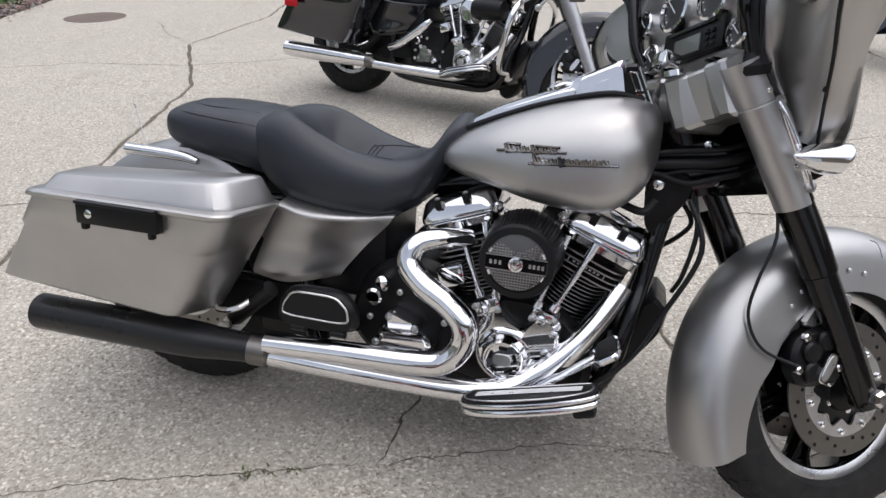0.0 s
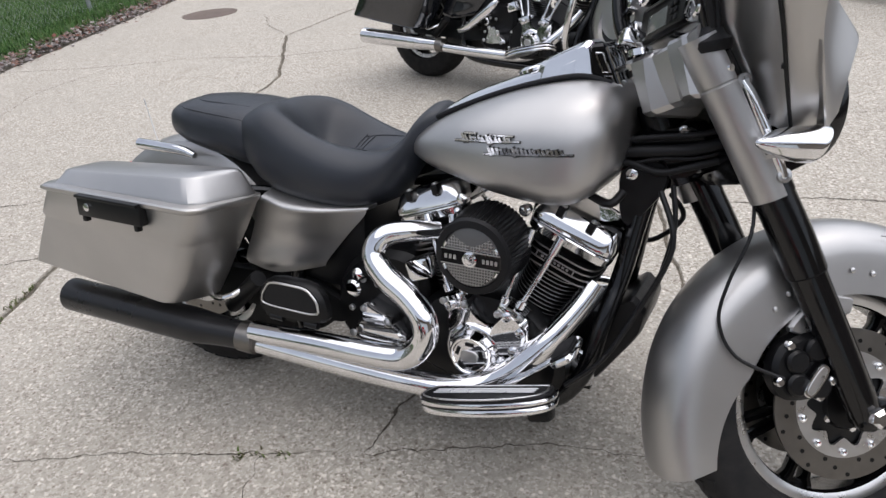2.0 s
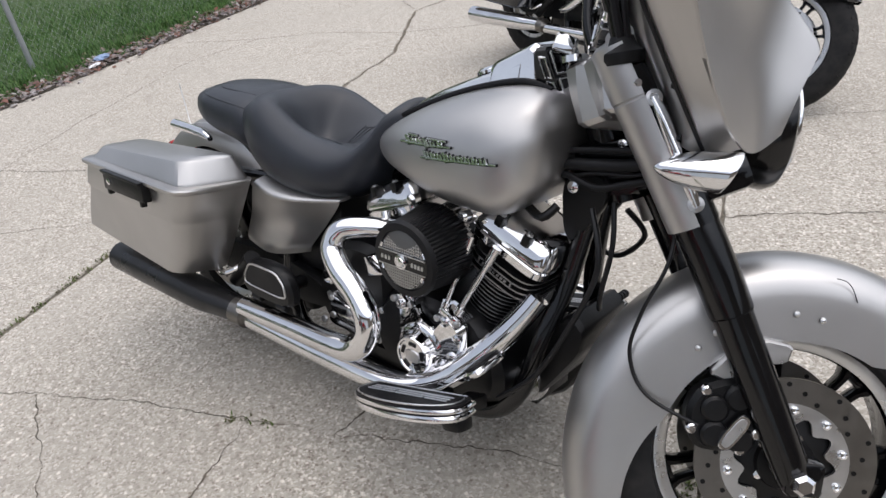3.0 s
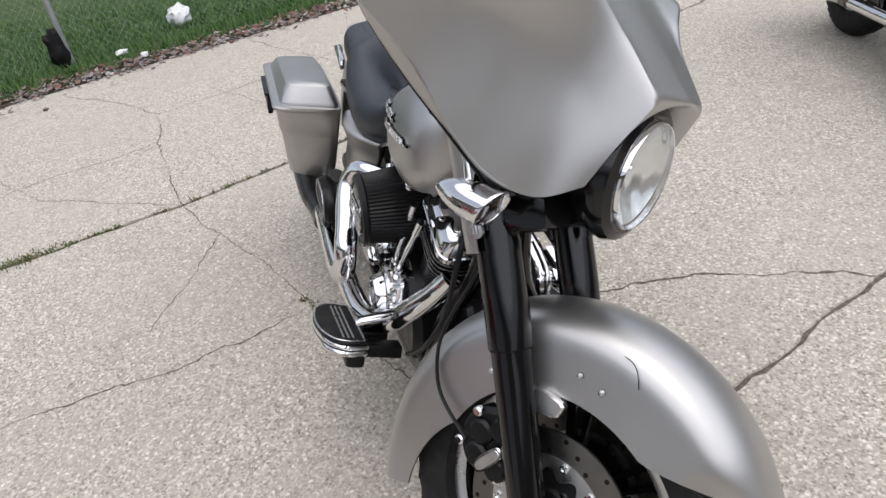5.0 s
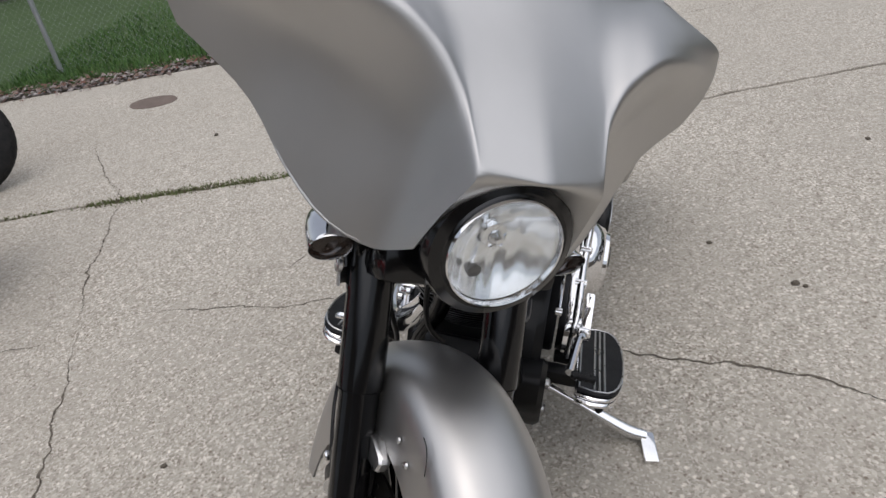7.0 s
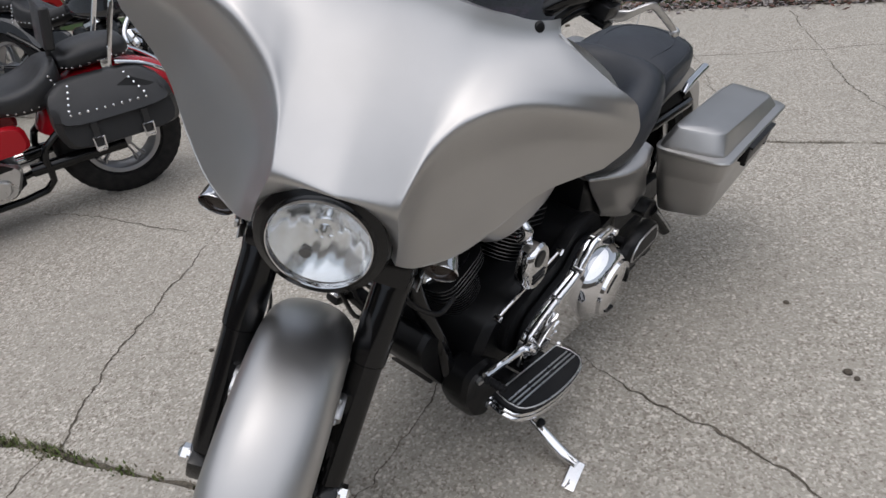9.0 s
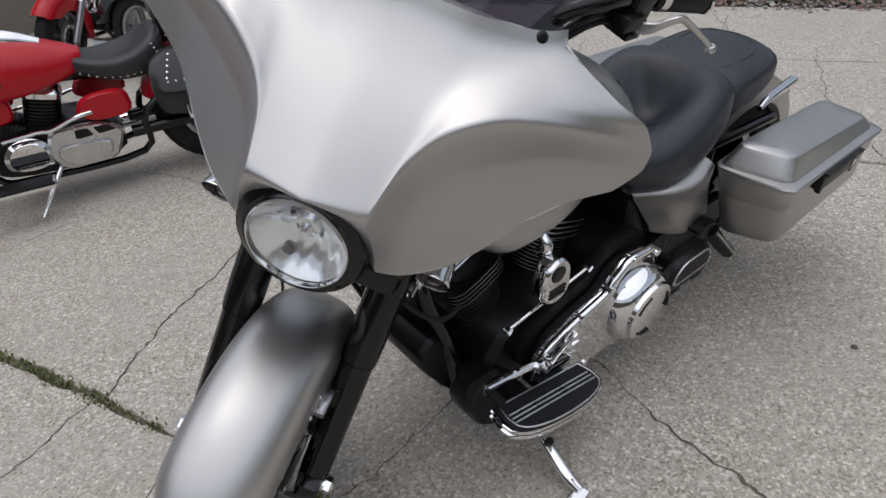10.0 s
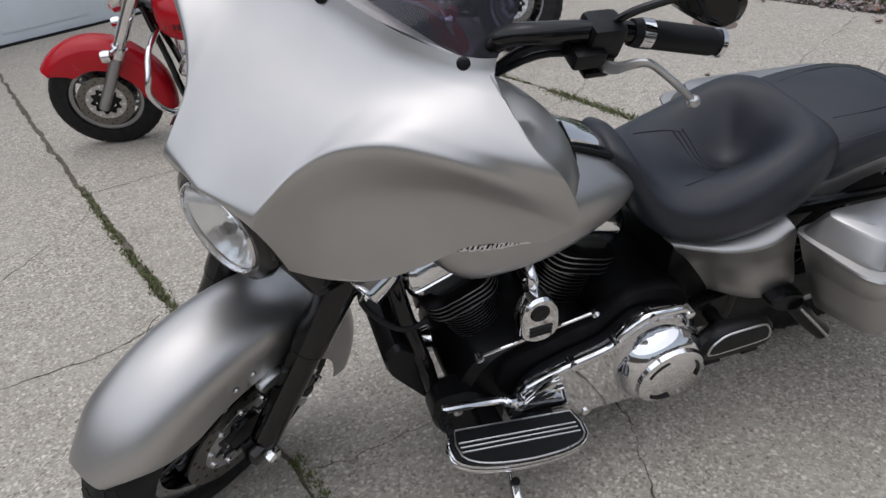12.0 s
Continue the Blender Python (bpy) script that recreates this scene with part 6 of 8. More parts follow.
def signals(bike, xf):
    for s in (-1, 1):
        c = V(1.352, s * (0.214 if s < 0 else 0.200), 0.772)
        bm = bmesh.new()
        lathe(bm, [(0.0, -0.052), (0.004, -0.0505), (0.009, -0.045), (0.0145, -0.036), (0.020, -0.024), (0.0255, -0.008), (0.0290, 0.010), (0.031, 0.030), (0.032, 0.050), (0.0325, 0.056), (0.0315, 0.058), (0.030, 0.055), (0.0295, 0.036)], c, V(1, 0, 0.04), 32, cap=False)
        # the visor's rim slants back towards the bottom
        for v in bm.verts:
            v.co.x += 0.45 * (v.co.z - c.z) * min(1, max(0, (v.co.x - c.x) / 0.05))
        b = part("turn_signal", bm, CHROME, bike, "chrome bullet turn signal", sharp=80, xf=xf)
        bm = bmesh.new()
        lathe(bm, [(0.0298, 0.036), (0.02, 0.042), (0.0, 0.044)], c, V(1, 0, 0.04), 24, cap=False)
        part("lens", bm, AMBER, b, "smoked amber lens", xf=xf)
        bm = bmesh.new()
        lathe(bm, [(0.014, 0), (0.016, 0.02), (0.013, 0.045)], c + V(-0.005, -s * 0.048, -0.012), V(0, s, 0.2), 14)
        tube(bm, [V(1.290, s * 0.177, 0.876), V(1.306, s * 0.181, 0.850), V(1.335, s * 0.182, 0.796), V(1.362, s * 0.180, 0.748), V(1.378, s * 0.176, 0.720)], [0.008, 0.010, 0.010, 0.010, 0.009], 14, 4)
        part("mount", bm, CHROME, b, xf=xf)
        for x, z in ((1.290, 0.875), (1.376, 0.722)):
            bm = bmesh.new()
            lathe(bm, [(0.013, 0), (0.013, 0.006), (0.007, 0.007), (0.006, 0.003), (0.0, 0.003)], V(x, s * 0.178, z), V(0, s, 0), 14, cap=False)
            part("bolt", bm, ALUMINIUM, b, xf=xf)


def kickstand(bike, foot):
    bm = bmesh.new()
    f = Vector(foot)
    top = V(1.005, 0.13, 0.20)
    tube(bm, [top, top.lerp(f, 0.45), top.lerp(f, 0.62), top.lerp(f, 0.85), f + V(0, 0, 0.016)], [0.012, 0.0095, 0.014, 0.0165, 0.013], 12, 3)
    k = part("kickstand", bm, CHROME, bike, "chrome kickstand swung out to the ground")
    bm = bmesh.new()
    box(bm, f + V(0.030, 0.006, 0.010), (0.084, 0.034, 0.012), 0.004, Matrix.Rotation(radians(10), 3, "Z") @ Matrix.Rotation(radians(5), 3, "Y"))
    part("foot", bm, CHROME, k)
    bm = bmesh.new()
    lathe(bm, [(0.010, 0), (0.010, 0.020), (0.006, 0.024)], top.lerp(f, 0.6) + V(0, 0, 0.006), V(0, 0.3, 1), 12)
    part("rubber_stop", bm, RUBBER, k)


def controls(bike):
    # brake pedal on the right, heel-toe shifter on the left
    bm = bmesh.new()
    skin(bm, [[V(x + q * 0.006, y + p * 0.024, z + q * 0.009) for p, q in oval(0, 0, 1, 1, 12, 3)] for x, y, z in ((0.985, -0.225, 0.262), (1.04, -0.236, 0.300), (1.085, -0.244, 0.342), (1.122, -0.249, 0.376))])
    p = part("brake_pedal", bm, CHROME, bike, "chrome brake pedal with a black pad")
    tilt = pose(1.138, -0.249, 0.393, 0, -38, 0) @ pose(0, 0, 0, 4, 0, 0)
    bm = bmesh.new()
    slab(bm, round_poly([(-0.030, -0.044), (0.030, -0.050), (0.030, 0.050), (-0.030, 0.044)], 0.16, 2), -0.010, 0.004, 0.004, axis="z")
    pad = part("pedal_pad", bm, CHROME, p, xf=tilt)
    bm = bmesh.new()
    slab(bm, round_poly([(-0.023, -0.037), (0.023, -0.043), (0.023, 0.043), (-0.023, 0.037)], 0.16, 2), 0.003, 0.010, 0.003, axis="z")
    part("pad_rubber", bm, RUBBER, pad, xf=tilt)
    bm = bmesh.new()
    tube(bm, [V(0.955, 0.24, 0.345), V(1.007, 0.245, 0.352), V(1.03, 0.248, 0.362), V(1.05, 0.238, 0.366), V(1.168, 0.225, 0.372)], [0.012, 0.013, 0.010, 0.009, 0.009], 10, 4)
    s = part("shift_lever", bm, CHROME, bike, "chrome heel-toe shift lever")
    bm = bmesh.new()
    tube(bm, [V(1.168, 0.228, 0.369), V(1.171, 0.280, 0.368)], 0.0085, 14, 1)
    for k in range(4):
        lathe(bm, [(0.0105, 0), (0.0105, 0.006)], V(1.170, 0.234 + 0.012 * k, 0.3685), V(0, 1, 0), 14)
    part("toe_peg", bm, RUBBER, s)
    bm = bmesh.new()
    lathe(bm, [(0.016, 0), (0.016, 0.022), (0.011, 0.027), (0.0, 0.028)], V(1.005, 0.236, 0.350), V(0, 1, 0), 18, cap=False)
    part("lever_hub", bm, CHROME, s)
    for k, (x, z) in enumerate(((0.918, 0.405), (0.906, 0.374), (0.908, 0.342))):
        bm = bmesh.new()
        d = V(x - 1.0, 0, z - 0.348)
        n = V(-d.z, 0, d.x).normalized() * 0.0085
        o = [V(1.0, 0, 0.348) + d * t + n * w for t, w in ((0, 0.5), (0.35, 1.0), (0.75, 0.9), (1.0, 0.15), (1.0, -0.15), (0.75, -0.9), (0.35, -1.0), (0, -0.5))]
        slab(bm, [(q.x, q.z) for q in o], 0.242 + 0.003 * k, 0.262, 0.003)
        part("heel_pad", bm, CHROME, s)
    # hoses down the right fork and front frame
    for pts, r in (([V(1.262, -0.10, 0.70), V(1.30, -0.13, 0.60), V(1.245, -0.13, 0.45), V(1.19, -0.15, 0.34), V(1.12, -0.17, 0.27)], 0.006),
                   ([V(1.275, -0.04, 0.70), V(1.29, -0.06, 0.62), V(1.275, -0.06, 0.52), V(1.26, -0.03, 0.47)], 0.0055),
                   ([V(1.26, 0.05, 0.66), V(1.285, 0.09, 0.60), V(1.22, 0.12, 0.53), V(1.16, 0.12, 0.535)], 0.006)):
        bm = bmesh.new()
        tube(bm, pts, r, 8, 6)
        part("hose", bm, WIRE, bike)
    bm = bmesh.new()
    tube(bm, [V(1.125, -0.10, 0.675), V(1.17, -0.12, 0.668), V(1.19, -0.10, 0.69)], 0.009, 10, 4)
    part("fuel_fitting", bm, BLACK_SATIN, bike)


BIKE = pose(-0.626, 1.842, 0.0, 0, 0, -15.3) @ pose(0, 0, 0, -12.5, 0, 0)
TURN_FRONT = steer_matrix(36)
bike = thing("touring_motorcycle", BIKE, "satin silver touring motorcycle with batwing fairing on its kickstand", "motorcycle")
wheel(bike, V(0, 0, 0.318), 0.320, 0.165, 0.205, Matrix.Identity(4), discs=(-1,), name="rear_wheel")
wheel(bike, V(1.614, 0, 0.298), 0.315, 0.130, 0.217, TURN_FRONT, name="front_wheel")
front_fender(bike, SILVER, TURN_FRONT)
forks(bike, TURN_FRONT, BLACK_GLOSS, SILVER)
caliper(bike, -1, TURN_FRONT), caliper(bike, 1, TURN_FRONT)
batwing(bike, TURN_FRONT)
handlebar(bike, TURN_FRONT)
signals(bike, TURN_FRONT)
fuel_tank(bike, SILVER)
seat(bike)
for q in (-1, 1):
    saddlebag(bike, q, SILVER)
    side_cover(bike, q, SILVER)
    footboard(bike, q)
    pillion_board(bike, q)
engine(bike)
exhaust(bike)
frame_parts(bike)
rear_end(bike, SILVER)
kickstand(bike, BIKE.inverted() @ V(0.502, 1.998, 0.0))
controls(bike)
bm = bmesh.new()
tube(bm, [V(1.37, -0.10, 0.71), V(1.362, -0.120, 0.62), V(1.334, -0.108, 0.53), V(1.326, -0.098, 0.455), V(1.362, -0.104, 0.39), V(1.45, -0.12, 0.355)], 0.0035, 8, 6)
part("brake_hose", bm, WIRE, bike, xf=TURN_FRONT)


def touring_black(m):
    """The black touring motorcycle parked beyond."""
    b = thing("touring_motorcycle", m, "black touring motorcycle with hard bags and chrome pipes", "motorcycle")
    t = steer_matrix(24)
    wheel(b, V(0, 0, 0.318), 0.320, 0.150, 0.205, Matrix.Identity(4), discs=(-1,), name="rear_wheel")
    front = wheel(b, V(1.614, 0, 0.305), 0.320, 0.130, 0.222, t, name="front_wheel", spokes=9, disc_r=0.158, disc_mat=ALUMINIUM)
    # bright spoked carrier inside each front disc
    for s in (-1, 1):
        for k in range(20):
            a = 2 * math.pi * k / 20
            rot = Matrix.Rotation(-a, 3, "Y")
            bm = bmesh.new()
            box(bm, V(1.614, s * 0.0765, 0.305) + rot @ V(0, 0, 0.078), (0.0085, 0.006, 0.066), 0.002, rot)
            part("carrier_spoke", bm, ALUMINIUM, front, xf=t)
    front_fender(b, BLACK_PAINT, t)
    forks(b, t, WHITE_METAL, None, "brushed alloy fork slider")
    caliper(b, -1, t)
    for s in (-1, 1):
        saddlebag(b, s, BLACK_PAINT, False)
        side_cover(b, s, BLACK_PAINT)
        footboard(b, s)
    fuel_tank(b, BLACK_PAINT, False)
    seat(b), engine(b, False), exhaust(b, False), frame_parts(b)
    kickstand(b, V(1.02, 0.42, 0.095))
    bm = bmesh.new()
    box(bm, V(-0.18, -0.405, 0.52), (0.10, 0.008, 0.05), 0.003)
    part("bag_reflector", bm, RED_LENS, b, "red side reflector")
    bm = bmesh.new()
    for s in (-1, 1):
        tube(bm, [V(1.235, s * 0.05, 0.70), V(1.235, s * 0.20, 0.66), V(1.225, s * 0.275, 0.58), V(1.19, s * 0.275, 0.40), V(1.165, s * 0.22, 0.30), V(1.15, s * 0.08, 0.28)], 0.017, 14, 6)
    part("engine_guard", bm, CHROME, b, "chrome engine guard")
    bm = bmesh.new()
    tube(bm, [V(0.42, -0.20, 0.33), V(0.50, -0.215, 0.36), V(0.66, -0.225, 0.47), V(0.70, -0.22, 0.51)], [0.02, 0.024, 0.024, 0.012], 14, 4)
    part("heat_shield", bm, CHROME, b)
    bm = bmesh.new()
    lathe(bm, [(0.066, 0), (0.068, 0.01), (0.068, 0.06), (0.052, 0.078), (0.0, 0.084)], V(0.93, -0.13, 0.585), V(0, -1, 0), 30, cap=False)
    part("air_cleaner_cover", bm, CHROME, b)
    bm = bmesh.new()
    lathe(bm, [(0.05, 0), (0.056, 0.02), (0.056, 0.16), (0.05, 0.18), (0.0, 0.185)], V(0.96, -0.19, 0.60), V(1, -0.05, 0.02), 26, cap=False)
    part("intake_canister", bm, BLACK_SATIN, b)
    return b


touring_black(pose(-0.60, 4.70, 0.0, 0, 0, -31) @ pose(0, 0, 0, -11, 0, 0))


def studs(bm, pts, r=0.0055):
    for p, d in pts:
        lathe(bm, [(r, 0), (r * 0.75, r * 0.55), (0.0, r * 0.8)], p, d, 8, cap=False)


def cruiser(m, paint, label, leather=True, steer=18, front=0.318, foot=None):
    """A metric cruiser: valanced fenders, studded seat and bags, shaft-drive twin."""
    b = thing("cruiser_motorcycle", m, label, "motorcycle")
    WB = 1.60
    k, p = V(-math.sin(radians(30)), 0, math.cos(radians(30))), V(WB + 0.13, 0, 0)
    t = Matrix.Translation(p) @ Matrix.Rotation(radians(steer), 4, k) @ Matrix.Translation(-p)
    wheel(b, V(0, 0, 0.315), 0.318, 0.17, 0.200, Matrix.Identity(4), discs=(), name="rear_wheel", spokes=5, spoke_mat=WHITE_METAL, alloy=WHITE_METAL)
    wheel(b, V(WB, 0, front - 0.003), front, 0.125, front * 0.66, t, name="front_wheel", spokes=7, spoke_mat=WHITE_METAL, alloy=WHITE_METAL)
    # fenders
    for name, c, lo, hi, ro, half, depth, xf in (("front_fender", V(WB, 0, front + 0.012), 38, 200, front + 0.047, 0.088, 0.165, t), ("rear_fender", V(0.0, 0, 0.345), 18, 176, 0.372, 0.115, 0.14, Matrix.Identity(4))):
        bm = bmesh.new()
        rings = []
        for i in range(29):
            a = lo + (hi - lo) * i / 28
            r = ro + (0.035 * max(0, (a - 140) / 50) if name[0] == "f" else 0.09 * max(0, (a - 110) / 56))
            d = depth * min(1, 0.3 + (a - lo) / 26, 0.3 + (hi - a) / 20)
            w = radians(a)
            ring = []
            for u in (-1, -1, -0.93, -0.75, -0.45, 0, 0.45, 0.75, 0.93, 1, 1):
                q = d if abs(u) == 1 and len(ring) in (0, 10) else 0.055 * abs(u) ** 3
                ring.append(c + V((r - q) * math.cos(w), half * u, (r - q) * math.sin(w)))
            rings.append(ring)
        skin(bm, rings, cap=False, closed=False)
        thicken(bm, 0.004)
        part(name, bm, paint, b, "", xf=xf)
    # forks, lamp, bars
    for s in (-1, 1):
        def at(z):
            return V(WB - 0.01 - 0.60 * (z - 0.315), s * 0.115, z)
        bm = bmesh.new()
        tube(bm, [at(0.28), at(0.34), at(0.58)], [0.026, 0.03, 0.031], 16, 2)
        leg = part("fork_leg", bm, WHITE_METAL, b, "brushed alloy fork leg", xf=t)
        bm = bmesh.new()
        tube(bm, [at(0.57), at(0.62)], 0.042, 16, 1)
        tube(bm, [at(0.62), at(0.95)], 0.034, 16, 1)
        part("fork_cover", bm, CHROME, leg, xf=t)
        bm = bmesh.new()
        lathe(bm, [(0.0, -0.03), (0.03, -0.01), (0.034, 0.02), (0.03, 0.035), (0.0, 0.04)], V(WB - 0.15, s * 0.21, 0.62), V(1, 0, 0), 18, cap=False)
        tube(bm, [at(0.63), V(WB - 0.15, s * 0.20, 0.62)], 0.010, 10, 1)
        part("turn_signal", bm, CHROME, leg, xf=t)
        bm = bmesh.new()
        tube(bm, [V(WB - 0.40, s * 0.05, 1.0), V(WB - 0.42, s * 0.13, 1.06), V(WB - 0.47, s * 0.28, 1.10), V(WB - 0.60, s * 0.40, 1.06), V(WB - 0.70, s * 0.43, 1.02)], 0.0135, 12, 4)
        hb = part("handlebar", bm, CHROME, b, xf=t)
        bm = bmesh.new()
        tube(bm, [V(WB - 0.60, s * 0.40, 1.06), V(WB - 0.72, s * 0.435, 1.015)], 0.020, 14, 1)
        part("grip", bm, RUBBER, hb, xf=t)
        bm = bmesh.new()
        tube(bm, [V(WB - 0.53, s * 0.36, 1.06), V(WB - 0.53, s * 0.40, 1.04), V(WB - 0.63, s * 0.45, 1.0), V(WB - 0.70, s * 0.46, 0.96)], [0.01, 0.008, 0.007, 0.009], 10, 3)
        part("lever", bm, ALUMINIUM, hb, xf=t)
    bm = bmesh.new()
    lathe(bm, [(0.0, -0.12), (0.07, -0.10), (0.095, -0.03), (0.098, 0.0), (0.09, 0.01), (0.088, 0.0)], V(WB - 0.22, 0, 0.86), V(1, 0, 0), 28, cap=False)
    hl = part("headlamp", bm, CHROME, b, "chrome headlamp", xf=t)
    bm = bmesh.new()
    lathe(bm, [(0.09, 0.0), (0.05, 0.015), (0.0, 0.02)], V(WB - 0.22, 0, 0.86), V(1, 0, 0), 28, cap=False)
    part("lens", bm, LENS, hl, xf=t)
    # tank with dark flames
    bm = bmesh.new()
    st = [(0.56, 0.68, 0.745, 0.05), (0.63, 0.645, 0.775, 0.11), (0.76, 0.615, 0.825, 0.158), (0.92, 0.602, 0.860, 0.180), (1.06, 0.612, 0.872, 0.170), (1.15, 0.65, 0.862, 0.125), (1.185, 0.71, 0.825, 0.05)]
    skin(bm, [[V(q[0], y, z) for y, z in tank_ring(*q[1:])] for q in smooth_path(st, 4)])
    tk = part("fuel_tank", bm, paint, b, "glossy fuel tank with dark flame marks" if paint is RED else "")
    if paint is RED:
        for s in (-1, 1):
            for x0, x1, z, h in ((0.92, 1.12, 0.700, 0.040), (0.82, 1.00, 0.770, 0.008), (0.86, 1.06, 0.795, 0.007)):
                bm = bmesh.new()
                for i in range(8):
                    x = x0 + (x1 - x0) * (i + 0.5) / 8
                    w = 0.1715 + 0.004 * math.sin((x - 0.8) * 9) - max(0, z - 0.70) ** 2 * 5.0 - max(0, x - 1.02) * 0.42 - max(0, 0.90 - x) * 0.10
                    box(bm, V(x, s * w, z + 0.004 * math.sin(i * 1.7)), ((x1 - x0) / 8 + 0.002, 0.024, h * (0.5 + 0.5 * i / 8)), 0.003)
                part("flame_mark", bm, RED_DARK, tk)
    bm = bmesh.new()
    tube(bm, [V(0.72, 0, 0.795), V(0.85, 0, 0.842), V(1.02, 0, 0.876)], [0.03, 0.045, 0.04], 14, 3)
    part("tank_console", bm, CHROME, tk)
    # seat, pillion pad, backrest
    s0 = None
    for name, st in (("seat", [(0.18, 0.10, 0.60, 0.80, 0.79), (0.23, 0.15, 0.585, 0.80, 0.775), (0.32, 0.168, 0.575, 0.755, 0.715), (0.42, 0.165, 0.58, 0.725, 0.690), (0.52, 0.13, 0.60, 0.72, 0.700), (0.62, 0.09, 0.64, 0.74, 0.735), (0.67, 0.05, 0.69, 0.75, 0.75)]),
                     ("pillion_pad", [(-0.16, 0.06, 0.74, 0.79, 0.80), (-0.12, 0.10, 0.725, 0.815, 0.83), (0.0, 0.115, 0.72, 0.825, 0.84), (0.12, 0.11, 0.715, 0.81, 0.82), (0.17, 0.07, 0.73, 0.785, 0.79)])):
        bm = bmesh.new()
        rings = []
        for x, w, zb, ze, zc in smooth_path(st, 4):
            ring = []
            for q in range(24):
                a = 2 * math.pi * q / 24 + 0.01
                c, d = math.cos(a), math.sin(a)
                y = w * math.copysign(abs(c) ** 0.6, c)
                z = zb + (ze - zb) * (0.45 + 0.55 * d ** 0.55) + (zc - ze) * (1 - (abs(y) / w) ** 2.2) if d >= 0 else zb + (ze - zb) * (0.45 - 0.45 * abs(d) ** 0.7)
                ring.append(V(x, y, z))
            rings.append(ring)
        skin(bm, rings)
        ob = part(name, bm, LEATHER, b if s0 is None else s0, "studded black leather seat" if s0 is None else "", sharp=70)
        s0 = s0 or ob
        bm = bmesh.new()
        pts = []
        for x, w, zb, ze, zc in smooth_path(st, 3)[1:-1]:
            for s in (-1, 1):
                pts.append((V(x, s * (w * 1.0), zb + (ze - zb) * 0.28), V(0, s, 0)))
        if name == "seat":
            for s in (-1, 1):
                pts += [(V(0.20 + 0.045 * u, s * (0.155 + 0.008 * u), 0.62 + 0.15 * u), V(0, s, 0)) for u in (0.1, 0.25, 0.4, 0.55, 0.7, 0.85)]
        studs(bm, pts, 0.006)
        tagged(part("stud", bm, CHROME, ob), kind="stuff")
    bm = bmesh.new()
    for s in (-1, 1):
        tube(bm, [V(-0.02, s * 0.135, 0.66), V(-0.06, s * 0.135, 0.80), V(-0.13, s * 0.125, 1.0)], 0.012, 10, 3)
        box(bm, V(-0.025, s * 0.137, 0.70), (0.05, 0.012, 0.12), 0.004)
    tube(bm, [V(-0.13, -0.125, 1.0), V(-0.145, -0.10, 1.06), V(-0.15, 0, 1.08), V(-0.145, 0.10, 1.06), V(-0.13, 0.125, 1.0)], 0.012, 10, 4)
    part("sissy_bar", bm, CHROME, b, "chrome sissy bar")
    bm = bmesh.new()
    box(bm, V(0.165, 0, 0.93), (0.050, 0.20, 0.20), 0.022, Matrix.Rotation(radians(-10), 3, "Y"), 3)
    tube(bm, [V(0.19, 0, 0.72), V(0.175, 0, 0.86)], 0.014, 10, 1)
    part("backrest", bm, LEATHER, b, "studded leather backrest")
    # bags
    if leather:
        for s in (-1, 1):
            bm = bmesh.new()
            def slope(x, y, z):
                """The upper part of the bag leans in towards the fender."""
                return V(x, s * (abs(y) - 0.95 * max(0.0, z - 0.600) * (abs(y) - 0.12) / 0.17), z)
            out = round_poly([(-0.255, 0.40), (0.255, 0.395), (0.305, 0.50), (0.285, 0.66), (0.20, 0.705), (-0.14, 0.705), (-0.235, 0.63), (-0.280, 0.50)], 0.2, 2)
            slab(bm, out, s * 0.135, s * 0.285, 0.03)
            for v in bm.verts:
                v.co = slope(*v.co)
            bg = part("saddlebag", bm, LEATHER, b, "studded black leather saddlebag")
            bm = bmesh.new()
            lid = round_poly([(-0.262, 0.535), (0.298, 0.525), (0.292, 0.665), (0.20, 0.714), (-0.14, 0.714), (-0.245, 0.635)], 0.18, 2)
            slab(bm, lid, s * 0.132, s * 0.297, 0.028)
            bmesh.ops.subdivide_edges(bm, edges=bm.edges[:], cuts=1)
            for v in bm.verts:
                v.co = slope(*v.co)
            ld = part("flap", bm, LEATHER, bg)
            bm = bmesh.new()
            pts = [(V(-0.124 + 0.0385 * i, s * 0.298, 0.590 + 0.0006 * i), V(0, s, 0)) for i in range(10)]
            pts += [(slope(0.222 - 0.010 * i, 0.299, 0.612 + 0.021 * i), V(0, s, 0.9)) for i in range(5)] + [(slope(-0.124 + 0.012 * i, 0.299, 0.612 + 0.021 * i), V(0, s, 0.9)) for i in range(5)]
            studs(bm, pts, 0.0065)
            tagged(part("stud", bm, CHROME, ld), kind="stuff")
            for x in (-0.095, 0.142):
                bm = bmesh.new()
                box(bm, V(x, s * 0.296, 0.46), (0.030, 0.010, 0.15), 0.003)
                stp = part("strap", bm, LEATHER, bg)
                bm = bmesh.new()
                tube(bm, [V(x + dx, s * 0.306, 0.434 + dz) for dx, dz in ((-0.022, -0.03), (0.022, -0.03), (0.024, 0.03), (-0.024, 0.03), (-0.022, -0.03))], 0.006, 8, 1)
                box(bm, V(x, s * 0.306, 0.406), (0.046, 0.008, 0.026), 0.003)
                part("buckle", bm, CHROME, stp, "chrome strap buckle")
    # engine and drive
    bm = bmesh.new()
    slab(bm, round_poly([(0.50, 0.20), (1.08, 0.20), (1.12, 0.30), (1.02, 0.44), (0.60, 0.44), (0.48, 0.34)], 0.25, 2), -0.14, 0.14, 0.02)
    e = part("engine", bm, BLACK_SATIN, b, "twin-cylinder engine with polished covers")
